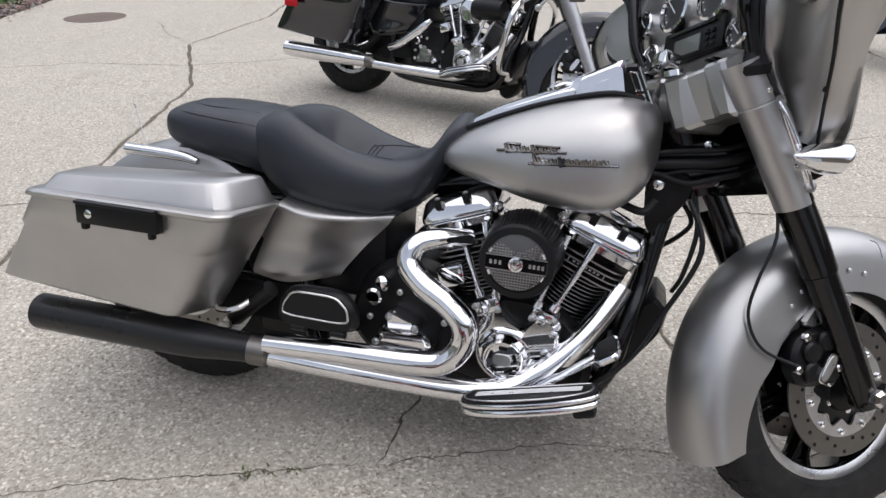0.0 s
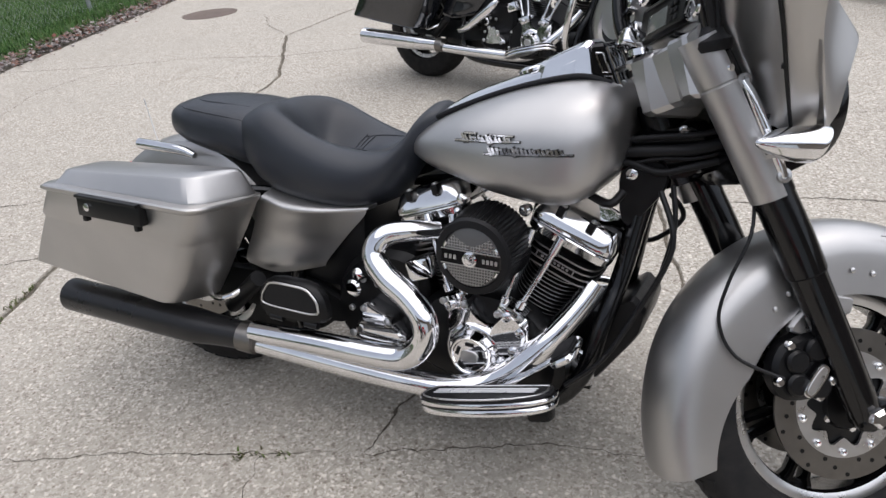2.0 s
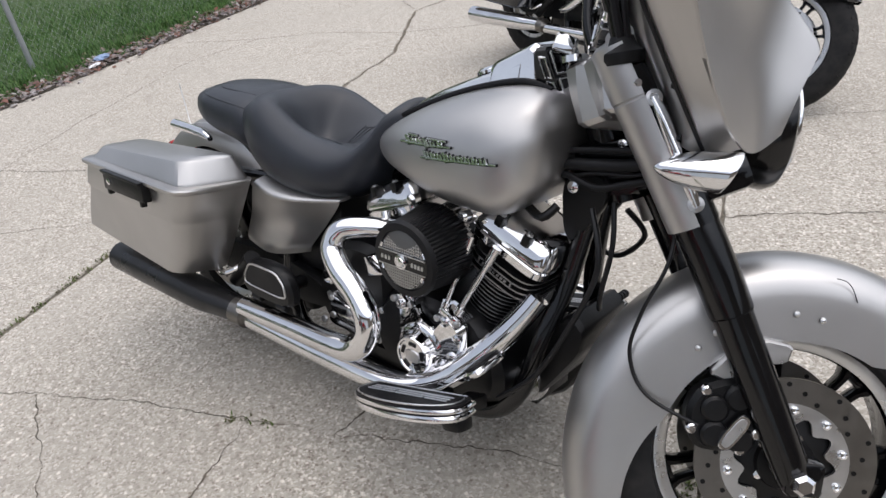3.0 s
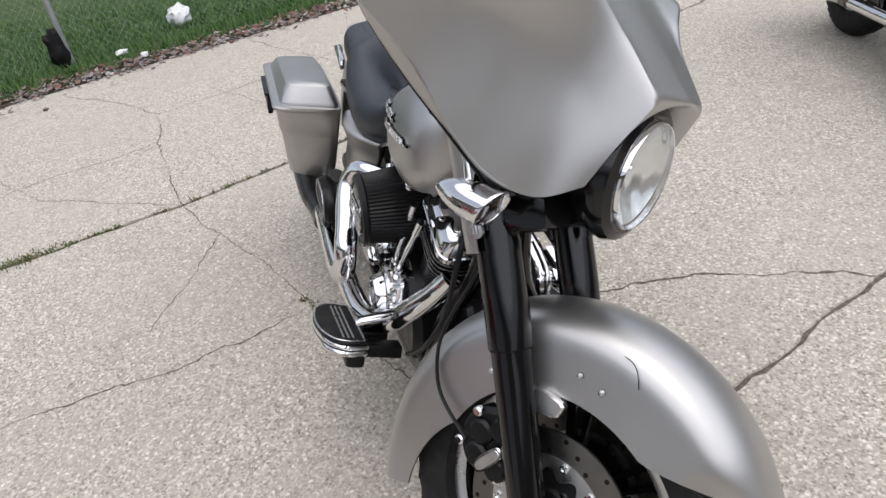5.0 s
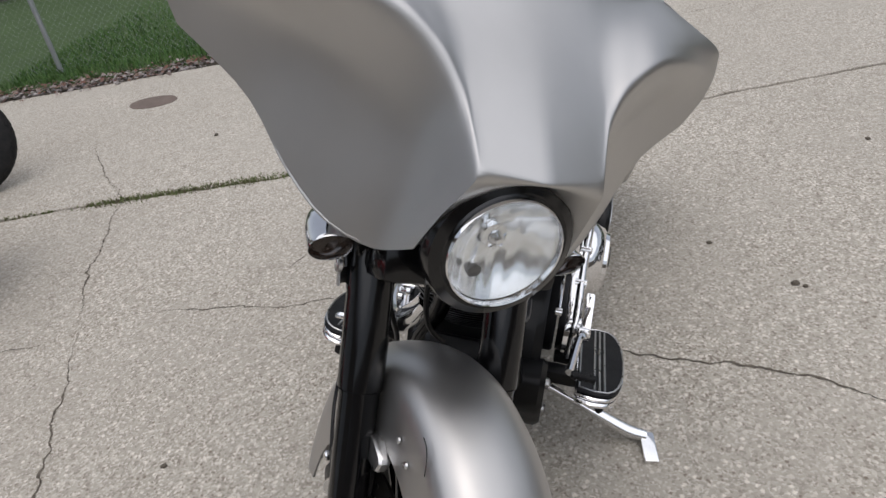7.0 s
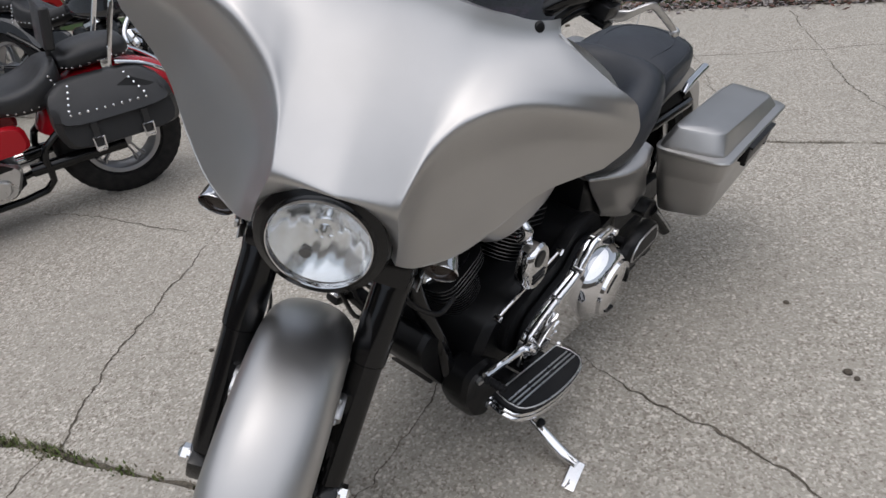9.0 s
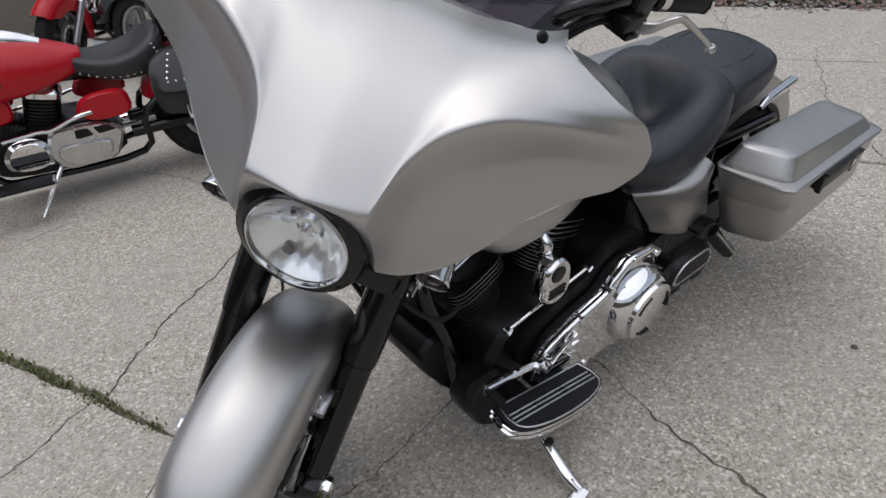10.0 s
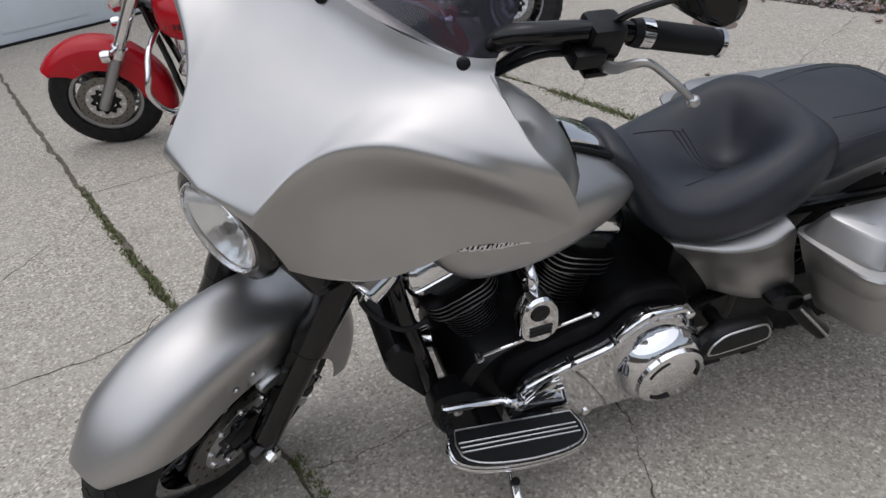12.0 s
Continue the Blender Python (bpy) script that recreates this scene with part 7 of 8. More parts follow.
    for s in (-1, 1):
        a = Matrix.Translation((0.86, 0, 0.33)) @ Matrix.Rotation(radians(-16 if s < 0 else 58), 4, "Y")
        bm = bmesh.new()
        rings = [[a @ V(x, y, 0.05) for x, y in oval(0, 0, 0.062, 0.085, 24, 3)]]
        for i in range(9):
            h = 0.08 + i * 0.018
            rings += [[a @ V(x, y, h + dz) for x, y in oval(0, 0, 0.085 - q, 0.105 - q, 24, 3)] for dz, q in ((0, 0.010), (0.001, 0), (0.012, 0), (0.013, 0.010))]
        skin(bm, rings + [[a @ V(x, y, 0.255) for x, y in oval(0, 0, 0.062, 0.085, 24, 3)]])
        cy = part("cylinder", bm, BLACK_SATIN, e)
        bm = bmesh.new()
        skin(bm, [[a @ V(x, y, z) for x, y in oval(0, 0, 0.09 * q, 0.11 * q, 24, 4)] for z, q in ((0.25, 1), (0.275, 1), (0.295, 0.85), (0.30, 0.6))])
        part("rocker_cover", bm, CHROME, cy)
    for s in (-1, 1):
        bm = bmesh.new()
        slab(bm, round_poly([(0.93, 0.50), (1.02, 0.48), (1.04, 0.56), (0.99, 0.62), (0.93, 0.61)], 0.2, 2), s * 0.07, s * 0.125, 0.014)
        part("intake_cover", bm, paint, b)
        bm = bmesh.new()
        tube(bm, [V(1.02, s * 0.175, 0.43), V(0.86, s * 0.185, 0.445), V(0.80, s * 0.185, 0.44), V(0.68, s * 0.18, 0.475), V(0.60, s * 0.17, 0.48)], 0.010, 10, 4)
        part("coolant_pipe", bm, CHROME, e)
        bm = bmesh.new()
        slab(bm, round_poly([(0.84, 0.24), (1.02, 0.24), (1.06, 0.32), (1.0, 0.41), (0.88, 0.42), (0.82, 0.34)], 0.25, 2), s * 0.135, s * 0.185, 0.025)
        part("crankcase_cover", bm, CHROME, e)
        bm = bmesh.new()
        slab(bm, round_poly([(0.475, 0.365), (0.545, 0.215), (0.80, 0.205), (0.86, 0.30), (0.82, 0.43), (0.60, 0.425)], 0.14, 2), s * 0.13, s * 0.180, 0.018)
        slab(bm, round_poly([(0.545, 0.335), (0.565, 0.245), (0.78, 0.235), (0.82, 0.30), (0.79, 0.35)], 0.2, 2), s * 0.175, s * 0.198, 0.014)
        gc = part("gear_cover", bm, ALUMINIUM, e, "polished gear cover with dark slots")
        for q in (((0.515, 0.375), (0.600, 0.368), (0.620, 0.408), (0.560, 0.408)), ((0.625, 0.368), (0.710, 0.365), (0.705, 0.412), (0.645, 0.410))):
            bm = bmesh.new()
            slab(bm, round_poly(list(q), 0.12, 1), s * 0.178, s * 0.184, 0.001)
            part("slot", bm, BLACK_SATIN, gc)
        bm = bmesh.new()
        slab(bm, round_poly([(0.405, 0.425), (0.60, 0.415), (0.68, 0.47), (0.63, 0.56), (0.42, 0.57)], 0.2, 2), s * 0.12, s * 0.165, 0.02)
        part("side_cover", bm, paint, b)
        bm = bmesh.new()
        box(bm, V(1.02, s * 0.315, 0.245), (0.34, 0.11, 0.022), 0.01)
        fb = part("footboard", bm, CHROME, b, "footboard with a rubber pad")
        bm = bmesh.new()
        box(bm, V(1.02, s * 0.315, 0.259), (0.315, 0.095, 0.010), 0.004)
        part("rubber_pad", bm, RUBBER, fb)
        bm = bmesh.new()
        tube(bm, [V(1.19, s * 0.06, 0.66), V(1.21, s * 0.22, 0.62), V(1.22, s * 0.33, 0.52), V(1.24, s * 0.34, 0.42), V(1.20, s * 0.28, 0.30), V(1.12, s * 0.18, 0.235)], 0.0155, 14, 6)
        part("engine_guard", bm, CHROME, b, "chrome engine guard")
    bm = bmesh.new()
    for s in (-1, 1):
        tube(bm, [V(1.24, s * 0.03, 0.78), V(1.18, s * 0.07, 0.50), V(1.12, s * 0.10, 0.22), V(0.95, s * 0.11, 0.175), V(0.42, s * 0.12, 0.19), V(0.36, s * 0.12, 0.40), V(0.10, s * 0.12, 0.56)], 0.018, 10, 4)
        tube(bm, [V(0.45, s * 0.10, 0.30), V(0.0, s * 0.12, 0.315)], 0.032, 12, 1)
    tube(bm, [V(1.28, 0, 0.80), V(0.95, 0, 0.66), V(0.40, 0, 0.60)], 0.028, 10, 3)
    part("frame", bm, BLACK_GLOSS, b)
    bm = bmesh.new()
    tube(bm, [V(1.0, -0.16, 0.45), V(1.06, -0.20, 0.30), V(0.90, -0.215, 0.235), V(0.40, -0.22, 0.23), V(-0.30, -0.23, 0.25)], [0.024, 0.024, 0.028, 0.045, 0.045], 16, 5)
    part("exhaust", bm, CHROME, b, "chrome exhaust")
    bm = bmesh.new()
    box(bm, V(-0.385, 0, 0.57), (0.05, 0.10, 0.075), 0.015, Matrix.Rotation(radians(-25), 3, "Y"))
    part("tail_lamp", bm, RED_LENS, b, "red tail lamp")
    for s in (-1, 1):
        bm = bmesh.new()
        tube(bm, [V(-0.33, s * 0.04, 0.60), V(-0.345, s * 0.15, 0.59)], 0.010, 10, 1)
        lathe(bm, [(0.0, -0.03), (0.028, -0.01), (0.032, 0.03), (0.0, 0.035)], V(-0.345, s * 0.165, 0.59), V(-1, 0, 0), 16, cap=False)
        part("rear_signal", bm, CHROME, b)
    for s in (-1, 1):
        bm = bmesh.new()
        tube(bm, [V(-0.06, s * 0.150, 0.735), V(-0.20, s * 0.150, 0.69), V(-0.33, s * 0.135, 0.59), V(-0.38, s * 0.125, 0.50)], 0.011, 10, 4)
        part("fender_rail", bm, CHROME, b, "chrome fender rail")
    bm = bmesh.new()
    f = m.inverted() @ foot if foot else V(0.96, 0.34, 0.34 * math.tan(radians(9)) + 0.012)
    tube(bm, [V(0.82, 0.13, 0.23), V(0.82, 0.13, 0.23).lerp(f, 0.5), f], [0.014, 0.012, 0.012], 12, 2)
    part("kickstand", bm, CHROME, b, "chrome kickstand")
    return b


cruiser(pose(-0.735, -0.655, 0.0, 0, 0, -30) @ pose(0, 0, 0, -9, 0, 0) @ Matrix.Scale(0.955, 4), RED, "red cruiser motorcycle with studded black leather bags", True, 8, 0.300, V(0.218, -0.86, 0.012))
cruiser(pose(-1.757, -2.72, 0.0, 0, 0, 100) @ pose(0, 0, 0, -9, 0, 0), BLACK_PAINT, "black cruiser motorcycle parked behind the red one", False, 14)
cruiser(pose(-3.01, -4.10, 0.0, 0, 0, 20) @ pose(0, 0, 0, -9, 0, 0), RED, "dark red cruiser motorcycle parked near the garage", False, 10)
cruiser(pose(2.45, 6.55, 0.0, 0, 0, -55) @ pose(0, 0, 0, -9, 0, 0), SLATE, "slate blue cruiser motorcycle parked at the far side", False, 10)


# ---- the yard ----
rnd = random.Random(5)


def jag(p, q, step=0.05, amp=0.008, seed=0):
    """A ragged line from p to q on the ground."""
    n = max(2, int((Vector(q) - Vector(p)).length / step))
    d = (Vector(q) - Vector(p)).normalized()
    w = V(-d.y, d.x)
    out = []
    for i in range(n + 1):
        a = Vector(p).lerp(Vector(q), i / n)
        k = amp * (noise.noise(V(a.x * 6 + seed, a.y * 6, seed)) * 2 + noise.noise(V(a.x * 25, a.y * 25, seed + 3)) * 1.1 + noise.noise(V(a.x * 70, a.y * 70, seed + 9)) * 0.55)
        out.append(V(a.x + w.x * k, a.y + w.y * k))
    return out


bm = bmesh.new()
bmesh.ops.create_grid(bm, x_segments=6, y_segments=6, size=300)
bm.transform(Matrix.Translation((0, 0, -0.028)))
ground = tagged(finish("ground", bm, CRACK), "dark packed soil under the slabs and beyond", "ground", kind="structure")

drive = tagged(new("driveway"), "worn exposed-aggregate concrete driveway in long slabs", "driveway", kind="structure")
# the long joints between the slabs, from south to north
JOINTS = [[(-4.42, -6), (-4.30, -1), (-4.36, 2), (-4.28, 6.5), (-4.3, 16)],
          [(-1.66, -6), (-1.60, -0.3), (-1.535, 1.26), (-1.60, 2.05), (-1.70, 3.6), (-1.70, 4.8), (-2.13, 5.95), (-1.75, 7.1), (-1.6, 16)],
          [(1.10, -6), (0.99, -2.28), (0.92, -0.76), (0.86, 0.52), (0.83, 1.3), (0.78, 2.1), (0.735, 2.7), (0.65, 3.76), (0.6, 16)],
          [(3.5, -6), (3.4, 0), (3.3, 6), (3.2, 16)],
          [(6.2, -6), (6.1, 0), (6.0, 16)]]


def worn(k, y):
    """The middle joint is broken wider towards the south."""
    return 1.0 if k != 2 else 1.25 if y < 0.7 else 0.55


def joint_line(k, shift):
    out = []
    for p, q in zip(JOINTS[k], JOINTS[k][1:]):
        out += jag((p[0] + shift * worn(k, p[1]), p[1]), (q[0] + shift * worn(k, q[1]), q[1]), 0.03, 0.010, k)[:-1]
    out.append(V(JOINTS[k][-1][0] + shift, JOINTS[k][-1][1]))
    w = math.copysign(0.006, shift)
    return [V(p.x + w * noise.noise(V(p.x * 21, p.y * 21, k)) + 0.5 * w * noise.noise(V(p.x * 60, p.y * 60, k + w)), p.y) for p in out]


for k in range(4):
    gap = (0.0, 0.013, 0.010, 0.006, 0.0)
    left, right = joint_line(k, gap[k]), joint_line(k + 1, -gap[k + 1])
    bm = bmesh.new()
    # cut both edges to the same number of stations
    n = 640
    def station(line, i):
        y = -6 + 22 * i / n
        for a, b in zip(line, line[1:]):
            if a.y <= y <= b.y + 1e-6:
                f = (y - a.y) / max(1e-6, b.y - a.y)
                return V(a.x + (b.x - a.x) * f, y)
        return V(line[-1].x, y)
    rows = []
    for i in range(n + 1):
        a, b = station(left, i), station(right, i)
        rows.append([V(a.x, a.y, -0.06), V(a.x, a.y, -0.005), V(a.x + 0.003, a.y, 0.0), V((a.x + b.x) / 2, a.y, 0.0), V(b.x - 0.003, b.y, 0.0), V(b.x, b.y, -0.005), V(b.x, b.y, -0.06)])
    skin(bm, rows, cap=False, closed=False)
    part("slab", bm, CONCRETE, drive, sharp=30)

# packed dirt in the joints
for k in (1, 2, 3):
    line = joint_line(k, 0.0)
    bm = bmesh.new()
    rows = []
    for p in line:
        w = (0.016, 0.014, 0.008)[k - 1]
        z = -0.006 + 0.004 * noise.noise(V(p.x * 14, p.y * 14, k))
        rows.append([V(p.x - w, p.y, z - 0.002), V(p.x - w * 0.4, p.y, z + 0.002 * noise.noise(V(p.x * 50, p.y * 50, 0))), V(p.x + w * 0.4, p.y, z), V(p.x + w, p.y, z - 0.002)])
    skin(bm, rows, cap=False, closed=False)
    part("joint_dirt", bm, JOINT_SOIL, drive)

# cracks across the slabs, filled with dirt
CRACKS = [([(-1.53, 1.27), (-1.15, 1.32), (-0.72, 1.40), (-0.35, 1.445), (-0.09, 1.475), (0.33, 1.55), (0.69, 1.55), (0.81, 1.50)], 0.0030),
          [[(-0.09, 1.475), (-0.02, 1.66), (0.03, 1.80), (0.12, 1.95), (0.19, 2.08), (0.37, 2.45), (0.55, 2.64), (0.73, 2.83)], 0.007],
          [[(0.73, 2.83), (1.19, 2.93), (1.93, 2.91), (3.3, 3.05)], 0.005],
          [[(-0.45, 0.36), (-0.40, 0.72), (-0.335, 1.05), (-0.35, 1.445)], 0.004],
          [[(-1.11, 1.325), (-1.0, 1.24), (-0.85, 1.13), (-0.70, 1.0), (-0.61, 0.93)], 0.003],
          [[(-1.54, 1.26), (-1.96, 1.29), (-2.46, 1.36), (-3.0, 1.46), (-3.49, 1.31), (-4.14, 1.0)], 0.004],
          [[(-2.48, 1.37), (-2.45, 1.09), (-2.48, 0.78), (-2.44, 0.47)], 0.003],
          [[(-1.56, 1.24), (-2.2, 0.70), (-3.2, 0.35), (-4.2, 0.1)], 0.003],
          [[(-3.0, 1.46), (-3.05, 2.2), (-3.3, 3.3), (-3.5, 4.6), (-3.26, 5.21)], 0.003],
          [[(0.89, 0.60), (1.08, 0.63), (1.41, 0.61), (2.4, 0.75)], 0.005],
          [[(0.93, -0.54), (1.12, -0.34), (1.35, -0.13), (2.0, 0.1)], 0.004],
          [[(0.88, 0.62), (0.5, 0.45), (0.10, 0.33), (-0.16, 0.26), (-0.9, 0.02), (-1.58, -0.10)], 0.006],
          [[(-1.58, -0.06), (-2.0, -0.35), (-2.6, -0.65)], 0.006],
          [[(0.91, -0.75), (0.72, -0.75), (0.5, -0.76), (0.2, -0.70)], 0.004],
          [[(-0.36, -0.90), (-0.366, -0.653), (-0.364, -0.381), (-0.344, -0.13), (-0.36, 0.10)], 0.004],
          [[(-4.3, 5.12), (-3.26, 5.21), (-2.7, 5.35), (-1.85, 5.30), (-0.9, 5.6), (0.5, 5.9)], 0.003],
          [[(-2.13, 5.97), (-2.45, 6.35), (-2.75, 6.9)], 0.006],
          [[(-1.62, 2.40), (-2.4, 2.05), (-3.3, 1.85)], 0.003],
          [[(-1.64, 3.0), (-2.6, 2.7), (-4.2, 2.45)], 0.004],
          [[(0.66, 3.7), (1.3, 3.9), (2.2, 3.85), (3.2, 4.1)], 0.003]]
for i, (pts, w) in enumerate(CRACKS):
    bm = bmesh.new()
    line = []
    for p, q in zip(pts, pts[1:]):
        line += jag(p, q, 0.011, 0.012, i * 1.7)[:-1]
    rows = []
    for j, p in enumerate(line):
        d = (line[min(j + 1, len(line) - 1)] - line[max(j - 1, 0)]).normalized()
        fade = min(1.0, max(0.10, 0.75 + 1.5 * noise.noise(V(p.x * 3.1, p.y * 3.1, i + 20))))
        k = w * fade * (0.30 + 0.55 * abs(noise.noise(V(p.x * 9, p.y * 9, i))) + 0.9 * max(0.0, noise.noise(V(p.x * 38, p.y * 38, i + 5))) + 0.5 * noise.noise(V(p.x * 90, p.y * 90, i))) * (0.4 + 0.6 * min(1, j / 6, (len(line) - 1 - j) / 6))
        rows.append([V(p.x - d.y * k, p.y + d.x * k, 0.0022), V(p.x, p.y, 0.0014), V(p.x + d.y * k, p.y - d.x * k, 0.0022)])
    skin(bm, rows, cap=False, closed=False)
    part("crack", bm, CRACK, drive)

# stains and iron
for name, c, a, b, rot, mat, label in (("manhole_cover", (-3.40, 7.03), 0.28, 0.24, 0.2, IRON, "rusty iron manhole cover set in the driveway"), ("tar_patch", (-3.45, -0.55), 0.20, 0.14, 1.2, IRON, "dark old tar patch on the concrete")):
    bm = bmesh.new()
    pts = [(x + 0.01 * noise.noise(V(x * 20, y * 20, 1)), y) for x, y in oval(c[0], c[1], a, b, 36, 2, rot)]
    slab(bm, pts, -0.01, 0.004, 0.003, axis="z")
    tagged(finish(name, bm, mat), label, "manhole" if name[0] == "m" else "patch", kind="structure")

# small debris on the slabs
for x, y, s in ((-0.02, 2.60, 0.012), (0.0, 2.62, 0.008), (-0.32, 2.45, 0.009), (-0.9, 3.3, 0.010), (-3.9, 0.86, 0.02), (1.35, 2.35, 0.008), (-2.4, 0.2, 0.014), (0.35, 0.75, 0.008)):
    bm = bmesh.new()
    bmesh.ops.create_icosphere(bm, subdivisions=2, radius=s)
    for v in bm.verts:
        v.co *= 1 + 0.5 * noise.noise(v.co * 60 + V(x, y, 0))
        v.co.z *= 0.5
    bm.transform(Matrix.Translation((x, y, s * 0.38)))
    tagged(finish("pebble", bm, CRACK), "small dark pebble lying on the concrete", "pebble", "pebbles on the driveway")


def blades(name, spots, mat, length, width, label, category):
    """Many small bent blades in one mesh."""
    vs, fs = [], []
    for x, y, z, n, sp in spots:
        for _ in range(n):
            a, h = rnd.uniform(0, 6.28), length * rnd.uniform(0.55, 1.25)
            bx, by = x + rnd.gauss(0, sp), y + rnd.gauss(0, sp)
            lx, ly = math.cos(a) * h * rnd.uniform(0.2, 0.8), math.sin(a) * h * rnd.uniform(0.2, 0.8)
            wx, wy = -math.sin(a) * width * rnd.uniform(0.6, 1.3), math.cos(a) * width
            k = len(vs)
            vs += [(bx - wx, by - wy, z), (bx + wx, by + wy, z), (bx + lx * 0.4 + wx * 0.7, by + ly * 0.4 + wy * 0.7, z + h * 0.6), (bx + lx * 0.4 - wx * 0.7, by + ly * 0.4 - wy * 0.7, z + h * 0.6), (bx + lx, by + ly, z + h * 0.85)]
            fs += [(k, k + 1, k + 2, k + 3), (k + 3, k + 2, k + 4)]
    me = bpy.data.meshes.new(name)
    me.from_pydata(vs, [], fs)
    me.materials.append(mat)
    return tagged(new(name, me), label, category, kind="stuff")


# moss and weeds in the joints
spots = []
for pts, dens in (([(0.90, 0.0), (0.87, 0.35), (0.86, 0.62)], 80), ([(0.81, 1.45), (0.80, 1.62), (0.79, 1.72)], 60), ([(0.93, -0.9), (0.90, 0.0)], 40), ([(0.86, 0.62), (0.835, 1.2)], 22), ([(-1.60, -0.3), (-1.575, 0.55), (-1.56, 0.75)], 130), ([(-1.56, 0.75), (-1.54, 1.2)], 30), ([(-1.54, 1.25), (-1.60, 2.0)], 16), ([(-1.60, -0.45), (-1.62, -1.1)], 24), ([(-1.60, 2.0), (-1.62, 2.2)], 20), ([(-0.42, 1.43), (-0.28, 1.45)], 26)):
    for p, q in zip(pts, pts[1:]):
        L = (Vector(q) - Vector(p)).length
        for _ in range(int(L * dens * 2)):
            f = rnd.random()
            spots.append((p[0] + (q[0] - p[0]) * f, p[1] + (q[1] - p[1]) * f, -0.005, 6, 0.024 if dens > 100 else 0.011))
blades("moss", spots, MOSS, 0.018, 0.0035, "green moss and weeds growing in the slab joints", "moss")

# lawn
bm = bmesh.new()
bmesh.ops.create_grid(bm, x_segments=60, y_segments=90, size=0.5)
for v in bm.verts:
    x, y = -4.55 - (v.co.x + 0.5) * 9.0, -8 + (v.co.y + 0.5) * 26
    v.co = V(x, y, 0.012 + 0.04 * noise.noise(V(x * 0.6, y * 0.6, 0)) * min(1, (-4.55 - x) * 2) - (0.03 if x > -4.6 else 0))
tagged(finish("lawn", bm, SOIL), "green mown lawn beside the driveway", "lawn", kind="structure")
spots = []
for _ in range(13000):
    x, y = -4.62 - abs(rnd.gauss(0, 1.9)), rnd.uniform(-2.5, 9.5)
    spots.append((x, y, 0.012, 4, 0.035))
blades("grass", spots, GRASS, 0.075, 0.0032, "short spring grass on the lawn", "grass")

# leaf litter and gravel along the edge
vs, fs = [], []
for _ in range(5200):
    y = rnd.uniform(-3.0, 9.0)
    x = -4.50 + rnd.gauss(0, 0.12 + 0.09 * max(0.0, noise.noise(V(y * 0.9, 7, 0)))) + 0.12 * noise.noise(V(y * 1.3, 0, 0))
    s, a, z = rnd.uniform(0.009, 0.030), rnd.uniform(0, 6.28), 0.006 + rnd.uniform(0, 0.03)
    t1, t2 = rnd.uniform(-0.5, 0.5), rnd.uniform(-0.5, 0.5)
    k = len(vs)
    for u, w in ((-1, 0), (-0.4, 0.5), (0.3, 0.55), (1, 0), (0.3, -0.55), (-0.4, -0.5)):
        vs.append((x + s * (u * math.cos(a) - w * math.sin(a)), y + s * (u * math.sin(a) + w * math.cos(a)), max(0.003, z + s * (u * t1 + w * t2))))
    fs.append(tuple(range(k, k + 6)))
me = bpy.data.meshes.new("leaf_litter")
me.from_pydata(vs, [], fs)
me.materials.append(LEAF)
tagged(new("leaf_litter", me), "brown dry leaves drifted along the lawn edge", "leaves", kind="stuff")
bm = bmesh.new()
for _ in range(1100):
    y = rnd.uniform(-3.0, 9.0)
    x, s = -4.44 + rnd.gauss(0, 0.08), rnd.uniform(0.008, 0.024)
    k = bmesh.new()
    bmesh.ops.create_icosphere(k, subdivisions=1, radius=s)
    for v in k.verts:
        v.co *= 1 + 0.35 * rnd.uniform(-1, 1)
        v.co.z *= 0.6
    k.transform(Matrix.Translation((x, y, s * 0.4)))
    vs2 = [bm.verts.new(v.co) for v in k.verts]
    k.verts.index_update()
    for f in k.faces:
        bm.faces.new([vs2[v.index] for v in f.verts])
    k.free()
tagged(finish("gravel", bm, GRAVEL), "grey gravel along the lawn edge", "gravel", kind="stuff")

# litter
def crumple(name, at, size, mat, label, seed):
    bm = bmesh.new()
    bmesh.ops.create_icosphere(bm, subdivisions=3, radius=1)
    for v in bm.verts:
        k = 1 + 0.45 * noise.noise(v.co * 1.8 + V(seed, 0, 0)) + 0.2 * noise.noise(v.co * 5 + V(0, seed, 0))
        v.co = V(v.co.x * size[0] * k, v.co.y * size[1] * k, v.co.z * size[2] * k)
    lo = min(v.co.z for v in bm.verts)
    bm.transform(Matrix.Translation((at[0], at[1], at[2] - lo)))
    tagged(finish(name, bm, mat), label, "litter", "litter on the lawn edge")


crumple("plastic_bag", (-5.35, 2.17, 0.02), (0.08, 0.10, 0.09), PLASTIC_WHITE, "crumpled white plastic bag on the grass", 1)
crumple("paper_scrap", (-4.80, 1.54, 0.03), (0.04, 0.05, 0.02), PLASTIC_WHITE, "crumpled white paper scrap on the leaves", 2)
crumple("paper_scrap", (-4.55, 1.68, 0.02), (0.03, 0.03, 0.02), PLASTIC_WHITE, "crumpled white paper scrap on the leaves", 3)
crumple("wrapper", (-4.50, 4.60, 0.02), (0.05, 0.08, 0.02), PLASTIC_BLUE, "pale blue crushed wrapper on the leaves", 4)
crumple("paper_scrap", (-4.42, 4.45, 0.01), (0.02, 0.06, 0.012), PLASTIC_WHITE, "white paper strip on the gravel", 5)
crumple("dark_rag", (-4.92, 1.10, 0.02), (0.05, 0.07, 0.15), RUBBER, "crumpled black rag at the foot of the fence post", 6)

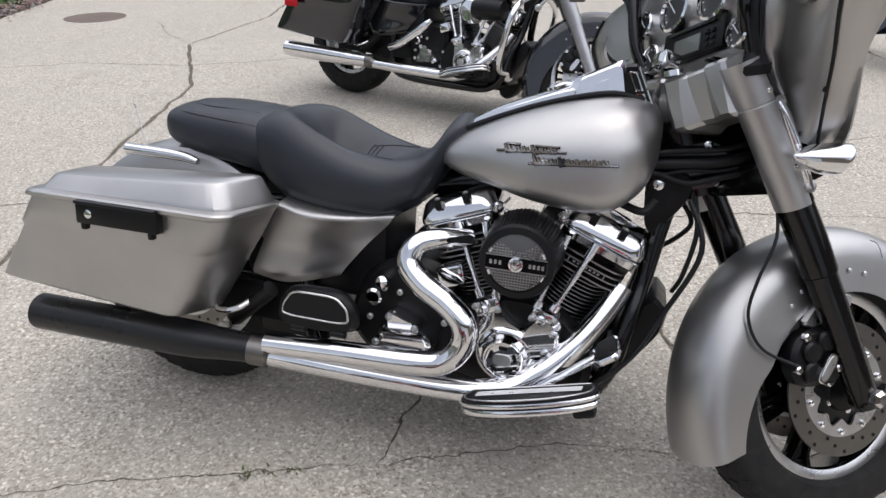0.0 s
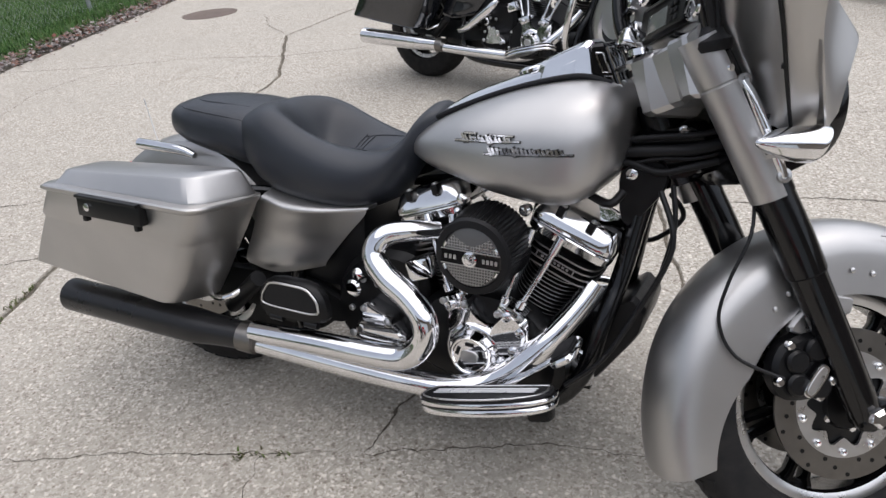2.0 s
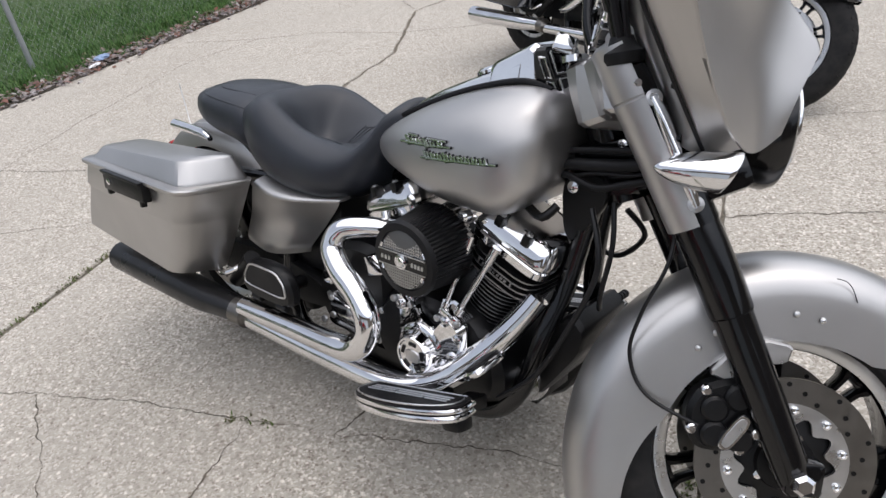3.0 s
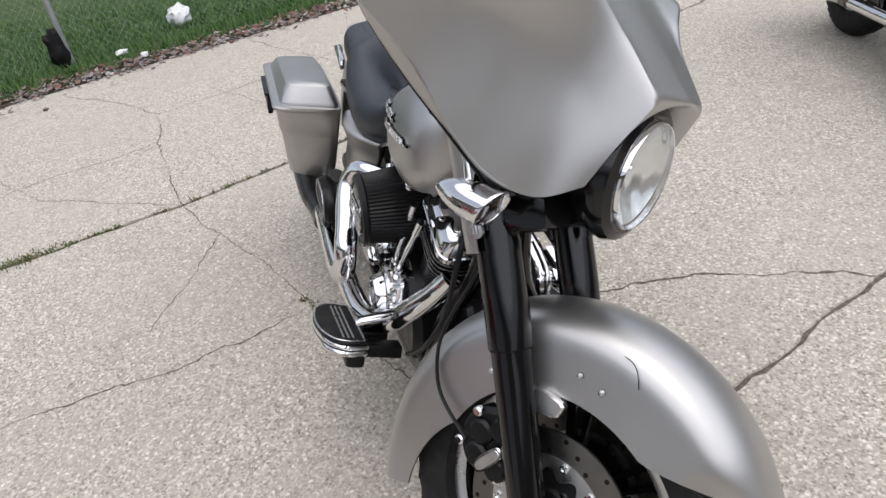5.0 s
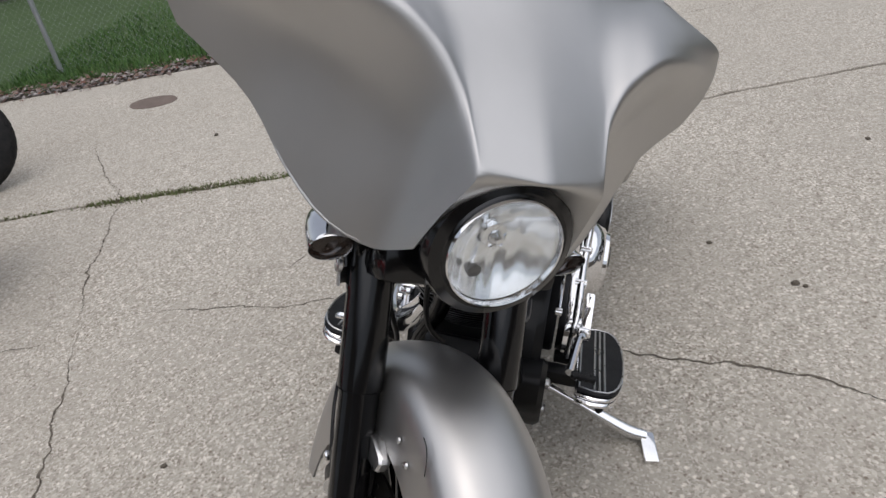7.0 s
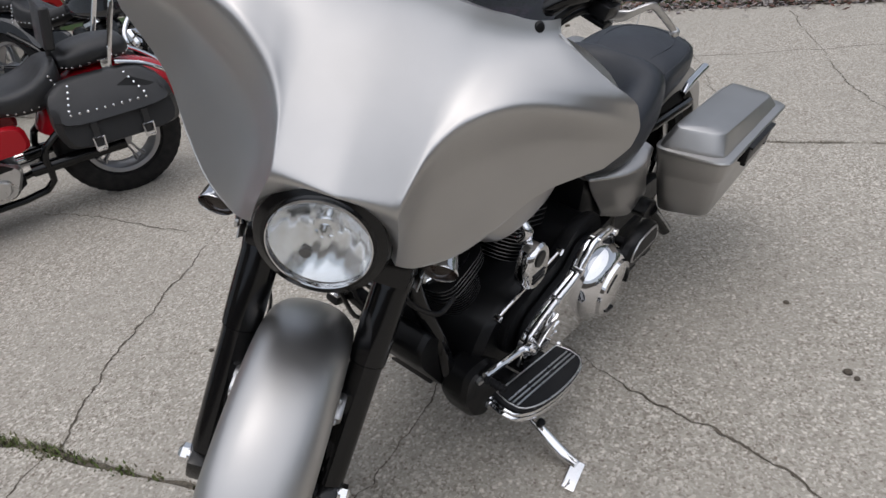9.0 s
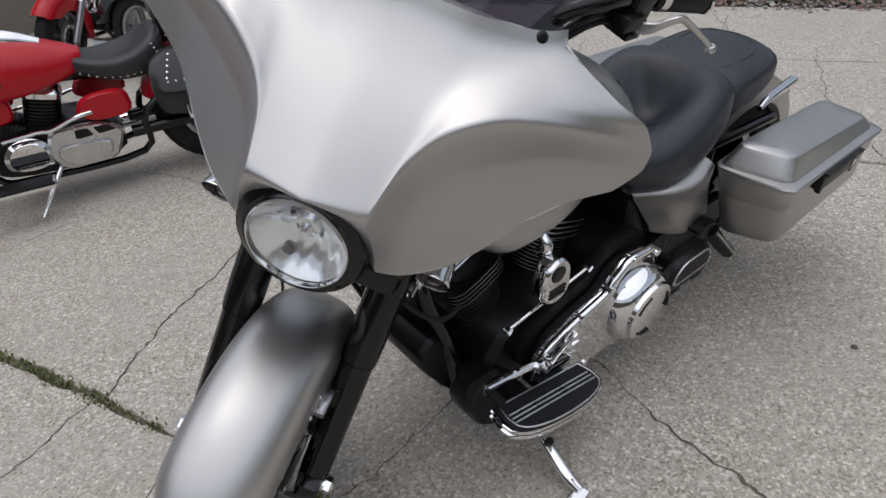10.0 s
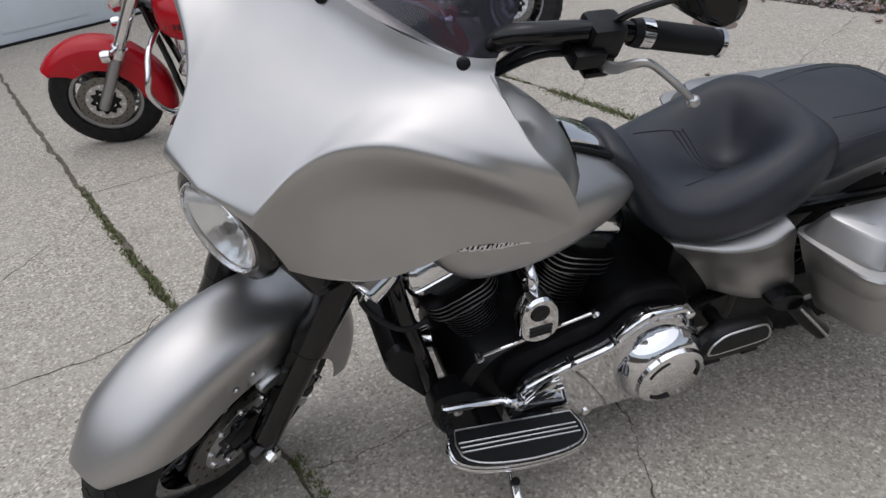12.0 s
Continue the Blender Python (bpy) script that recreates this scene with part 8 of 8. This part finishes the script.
bm = bmesh.new()
tube(bm, [V(-5.13, 0.12, 0.01), V(-5.40, 0.02, 0.16), V(-5.62, -0.05, 0.30), V(-5.85, -0.10, 0.42)], [0.008, 0.007, 0.006, 0.003], 7, 3)
tube(bm, [V(-5.62, -0.05, 0.30), V(-5.70, -0.16, 0.40)], [0.004, 0.002], 6, 1)
tagged(finish("dead_branch", bm, DRY_BARK), "pale dry branch leaning on the lawn edge", "branch")

# chain-link fence
fence = thing("chain_link_fence", Matrix.Identity(4), "galvanised chain-link fence along the lawn edge", "fence")
for y in (-2.0, 1.17, 4.34, 7.45):
    bm = bmesh.new()
    tube(bm, [V(-5.08, y, -0.05), V(-5.08, y, 1.22)], 0.024, 12, 1)
    p = part("post", bm, GALV, fence, "galvanised round fence post")
    bm = bmesh.new()
    lathe(bm, [(0.027, 0), (0.027, 0.02), (0.018, 0.035), (0.0, 0.04)], V(-5.08, y, 1.21), V(0, 0, 1), 12, cap=False)
    part("cap", bm, GALV, p)
bm = bmesh.new()
tube(bm, [V(-5.08, -3, 1.20), V(-5.08, 9, 1.20)], 0.017, 10, 1)
part("top_rail", bm, GALV, fence)
vs, fs = [], []
d, r = 0.062, 0.0005
for k in range(int(12 / d) + 20):
    for s in (-1, 1):
        y0 = -3 + k * d - (1.15 if s > 0 else 0)
        a, b = V(-5.05, y0, 0.04), V(-5.05, y0 + s * 1.15 if s > 0 else y0 - 1.15, 1.19)
        i = len(vs)
        for p in (a, b):
            vs += [(p.x - r, p.y, p.z - r), (p.x + r, p.y, p.z - r), (p.x, p.y, p.z + 1.5 * r)]
        fs += [(i, i + 1, i + 4, i + 3), (i + 1, i + 2, i + 5, i + 4), (i + 2, i, i + 3, i + 5)]
me = bpy.data.meshes.new("chain_link")
me.from_pydata(vs, [], fs)
me.materials.append(GALV)
o = new("chain_link", me)
o.parent = fence
tagged(o, kind="stuff")

# garage with a white door at the south end
GAR = pose(0.46, -5.05, 0.0, 0, 0, 18)
gar = thing("garage", GAR, "pale garage with a wide white panelled door", "garage")
bm = bmesh.new()
box(bm, V(-4.6, -0.12, 1.5), (4.0, 0.24, 3.1))
box(bm, V(5.6, -0.12, 1.5), (4.0, 0.24, 3.1))
box(bm, V(0.5, -0.12, 2.75), (6.2, 0.24, 0.6))
part("wall", bm, SIDING, gar, "pale siding wall")
bm = bmesh.new()
slab(bm, [(-7.2, 3.0), (8.2, 3.0), (8.2, 3.12), (-7.2, 3.12)], -6.5, 0.45, 0.01)
part("roof", bm, IRON, gar)
for i in range(4):
    bm = bmesh.new()
    box(bm, V(0.5, -0.10, 0.32 + i * 0.615), (6.2, 0.05, 0.605), 0.006)
    q = part("door_panel", bm, DOOR_WHITE, gar, "white garage door panel")
    for j in range(6):
        bm = bmesh.new()
        box(bm, V(-2.1 + j * 1.04, -0.073, 0.32 + i * 0.615), (0.86, 0.012, 0.42), 0.005)
        part("raised_field", bm, DOOR_WHITE, q)
bm = bmesh.new()
box(bm, V(0.5, -0.075, 0.008), (6.2, 0.06, 0.03), 0.006)
part("door_seal", bm, RUBBER, gar)

# plain unseen hedges and a wall, added to close the place and darken reflections
HEDGE = island_mat("hedge_leaves", [(0.02, 0.04, 0.012), (0.04, 0.075, 0.02), (0.06, 0.10, 0.03), (0.03, 0.05, 0.02)], 0.8)


def hedge(x0, y0, x1, y1, h, seed):
    vs, fs = [], []
    g = random.Random(seed)
    L = math.hypot(x1 - x0, y1 - y0)
    for _ in range(int(L * 420)):
        f = g.random()
        z = h * g.random() ** 0.8 * (0.8 + 0.25 * noise.noise(V(f * L * 0.5, seed, 0)))
        x, y = x0 + (x1 - x0) * f + g.gauss(0, 0.35), y0 + (y1 - y0) * f + g.gauss(0, 0.35)
        a, b, s = g.uniform(0, 6.28), g.uniform(-1, 1), g.uniform(0.08, 0.20)
        k = len(vs)
        for u, w in ((-1, 0), (0, 0.5), (1, 0), (0, -0.5)):
            vs.append((x + s * (u * math.cos(a) - w * math.sin(a)), y + s * (u * math.sin(a) + w * math.cos(a)), max(0.02, z + s * (u * b + w * (1 - abs(b))))))
        fs.append((k, k + 1, k + 2, k + 3))
    me = bpy.data.meshes.new("hedge")
    me.from_pydata(vs, [], fs)
    me.materials.append(HEDGE)
    tagged(new("hedge", me), "dense unseen dark green hedge added to darken reflections", "hedge", kind="stuff")


hedge(-14, -9, -14, 18, 4.6, 1)
hedge(-14, 17, 12, 17, 4.6, 2)
# invented wall beyond the view; it only shapes what the paint and chrome reflect
bm = bmesh.new()
box(bm, V(15.2, 4, 1.7), (0.3, 40, 3.4))
tagged(finish("backdrop_wall_east", bm, SIDING), "plain unseen siding wall added to darken reflections", "wall", kind="structure")
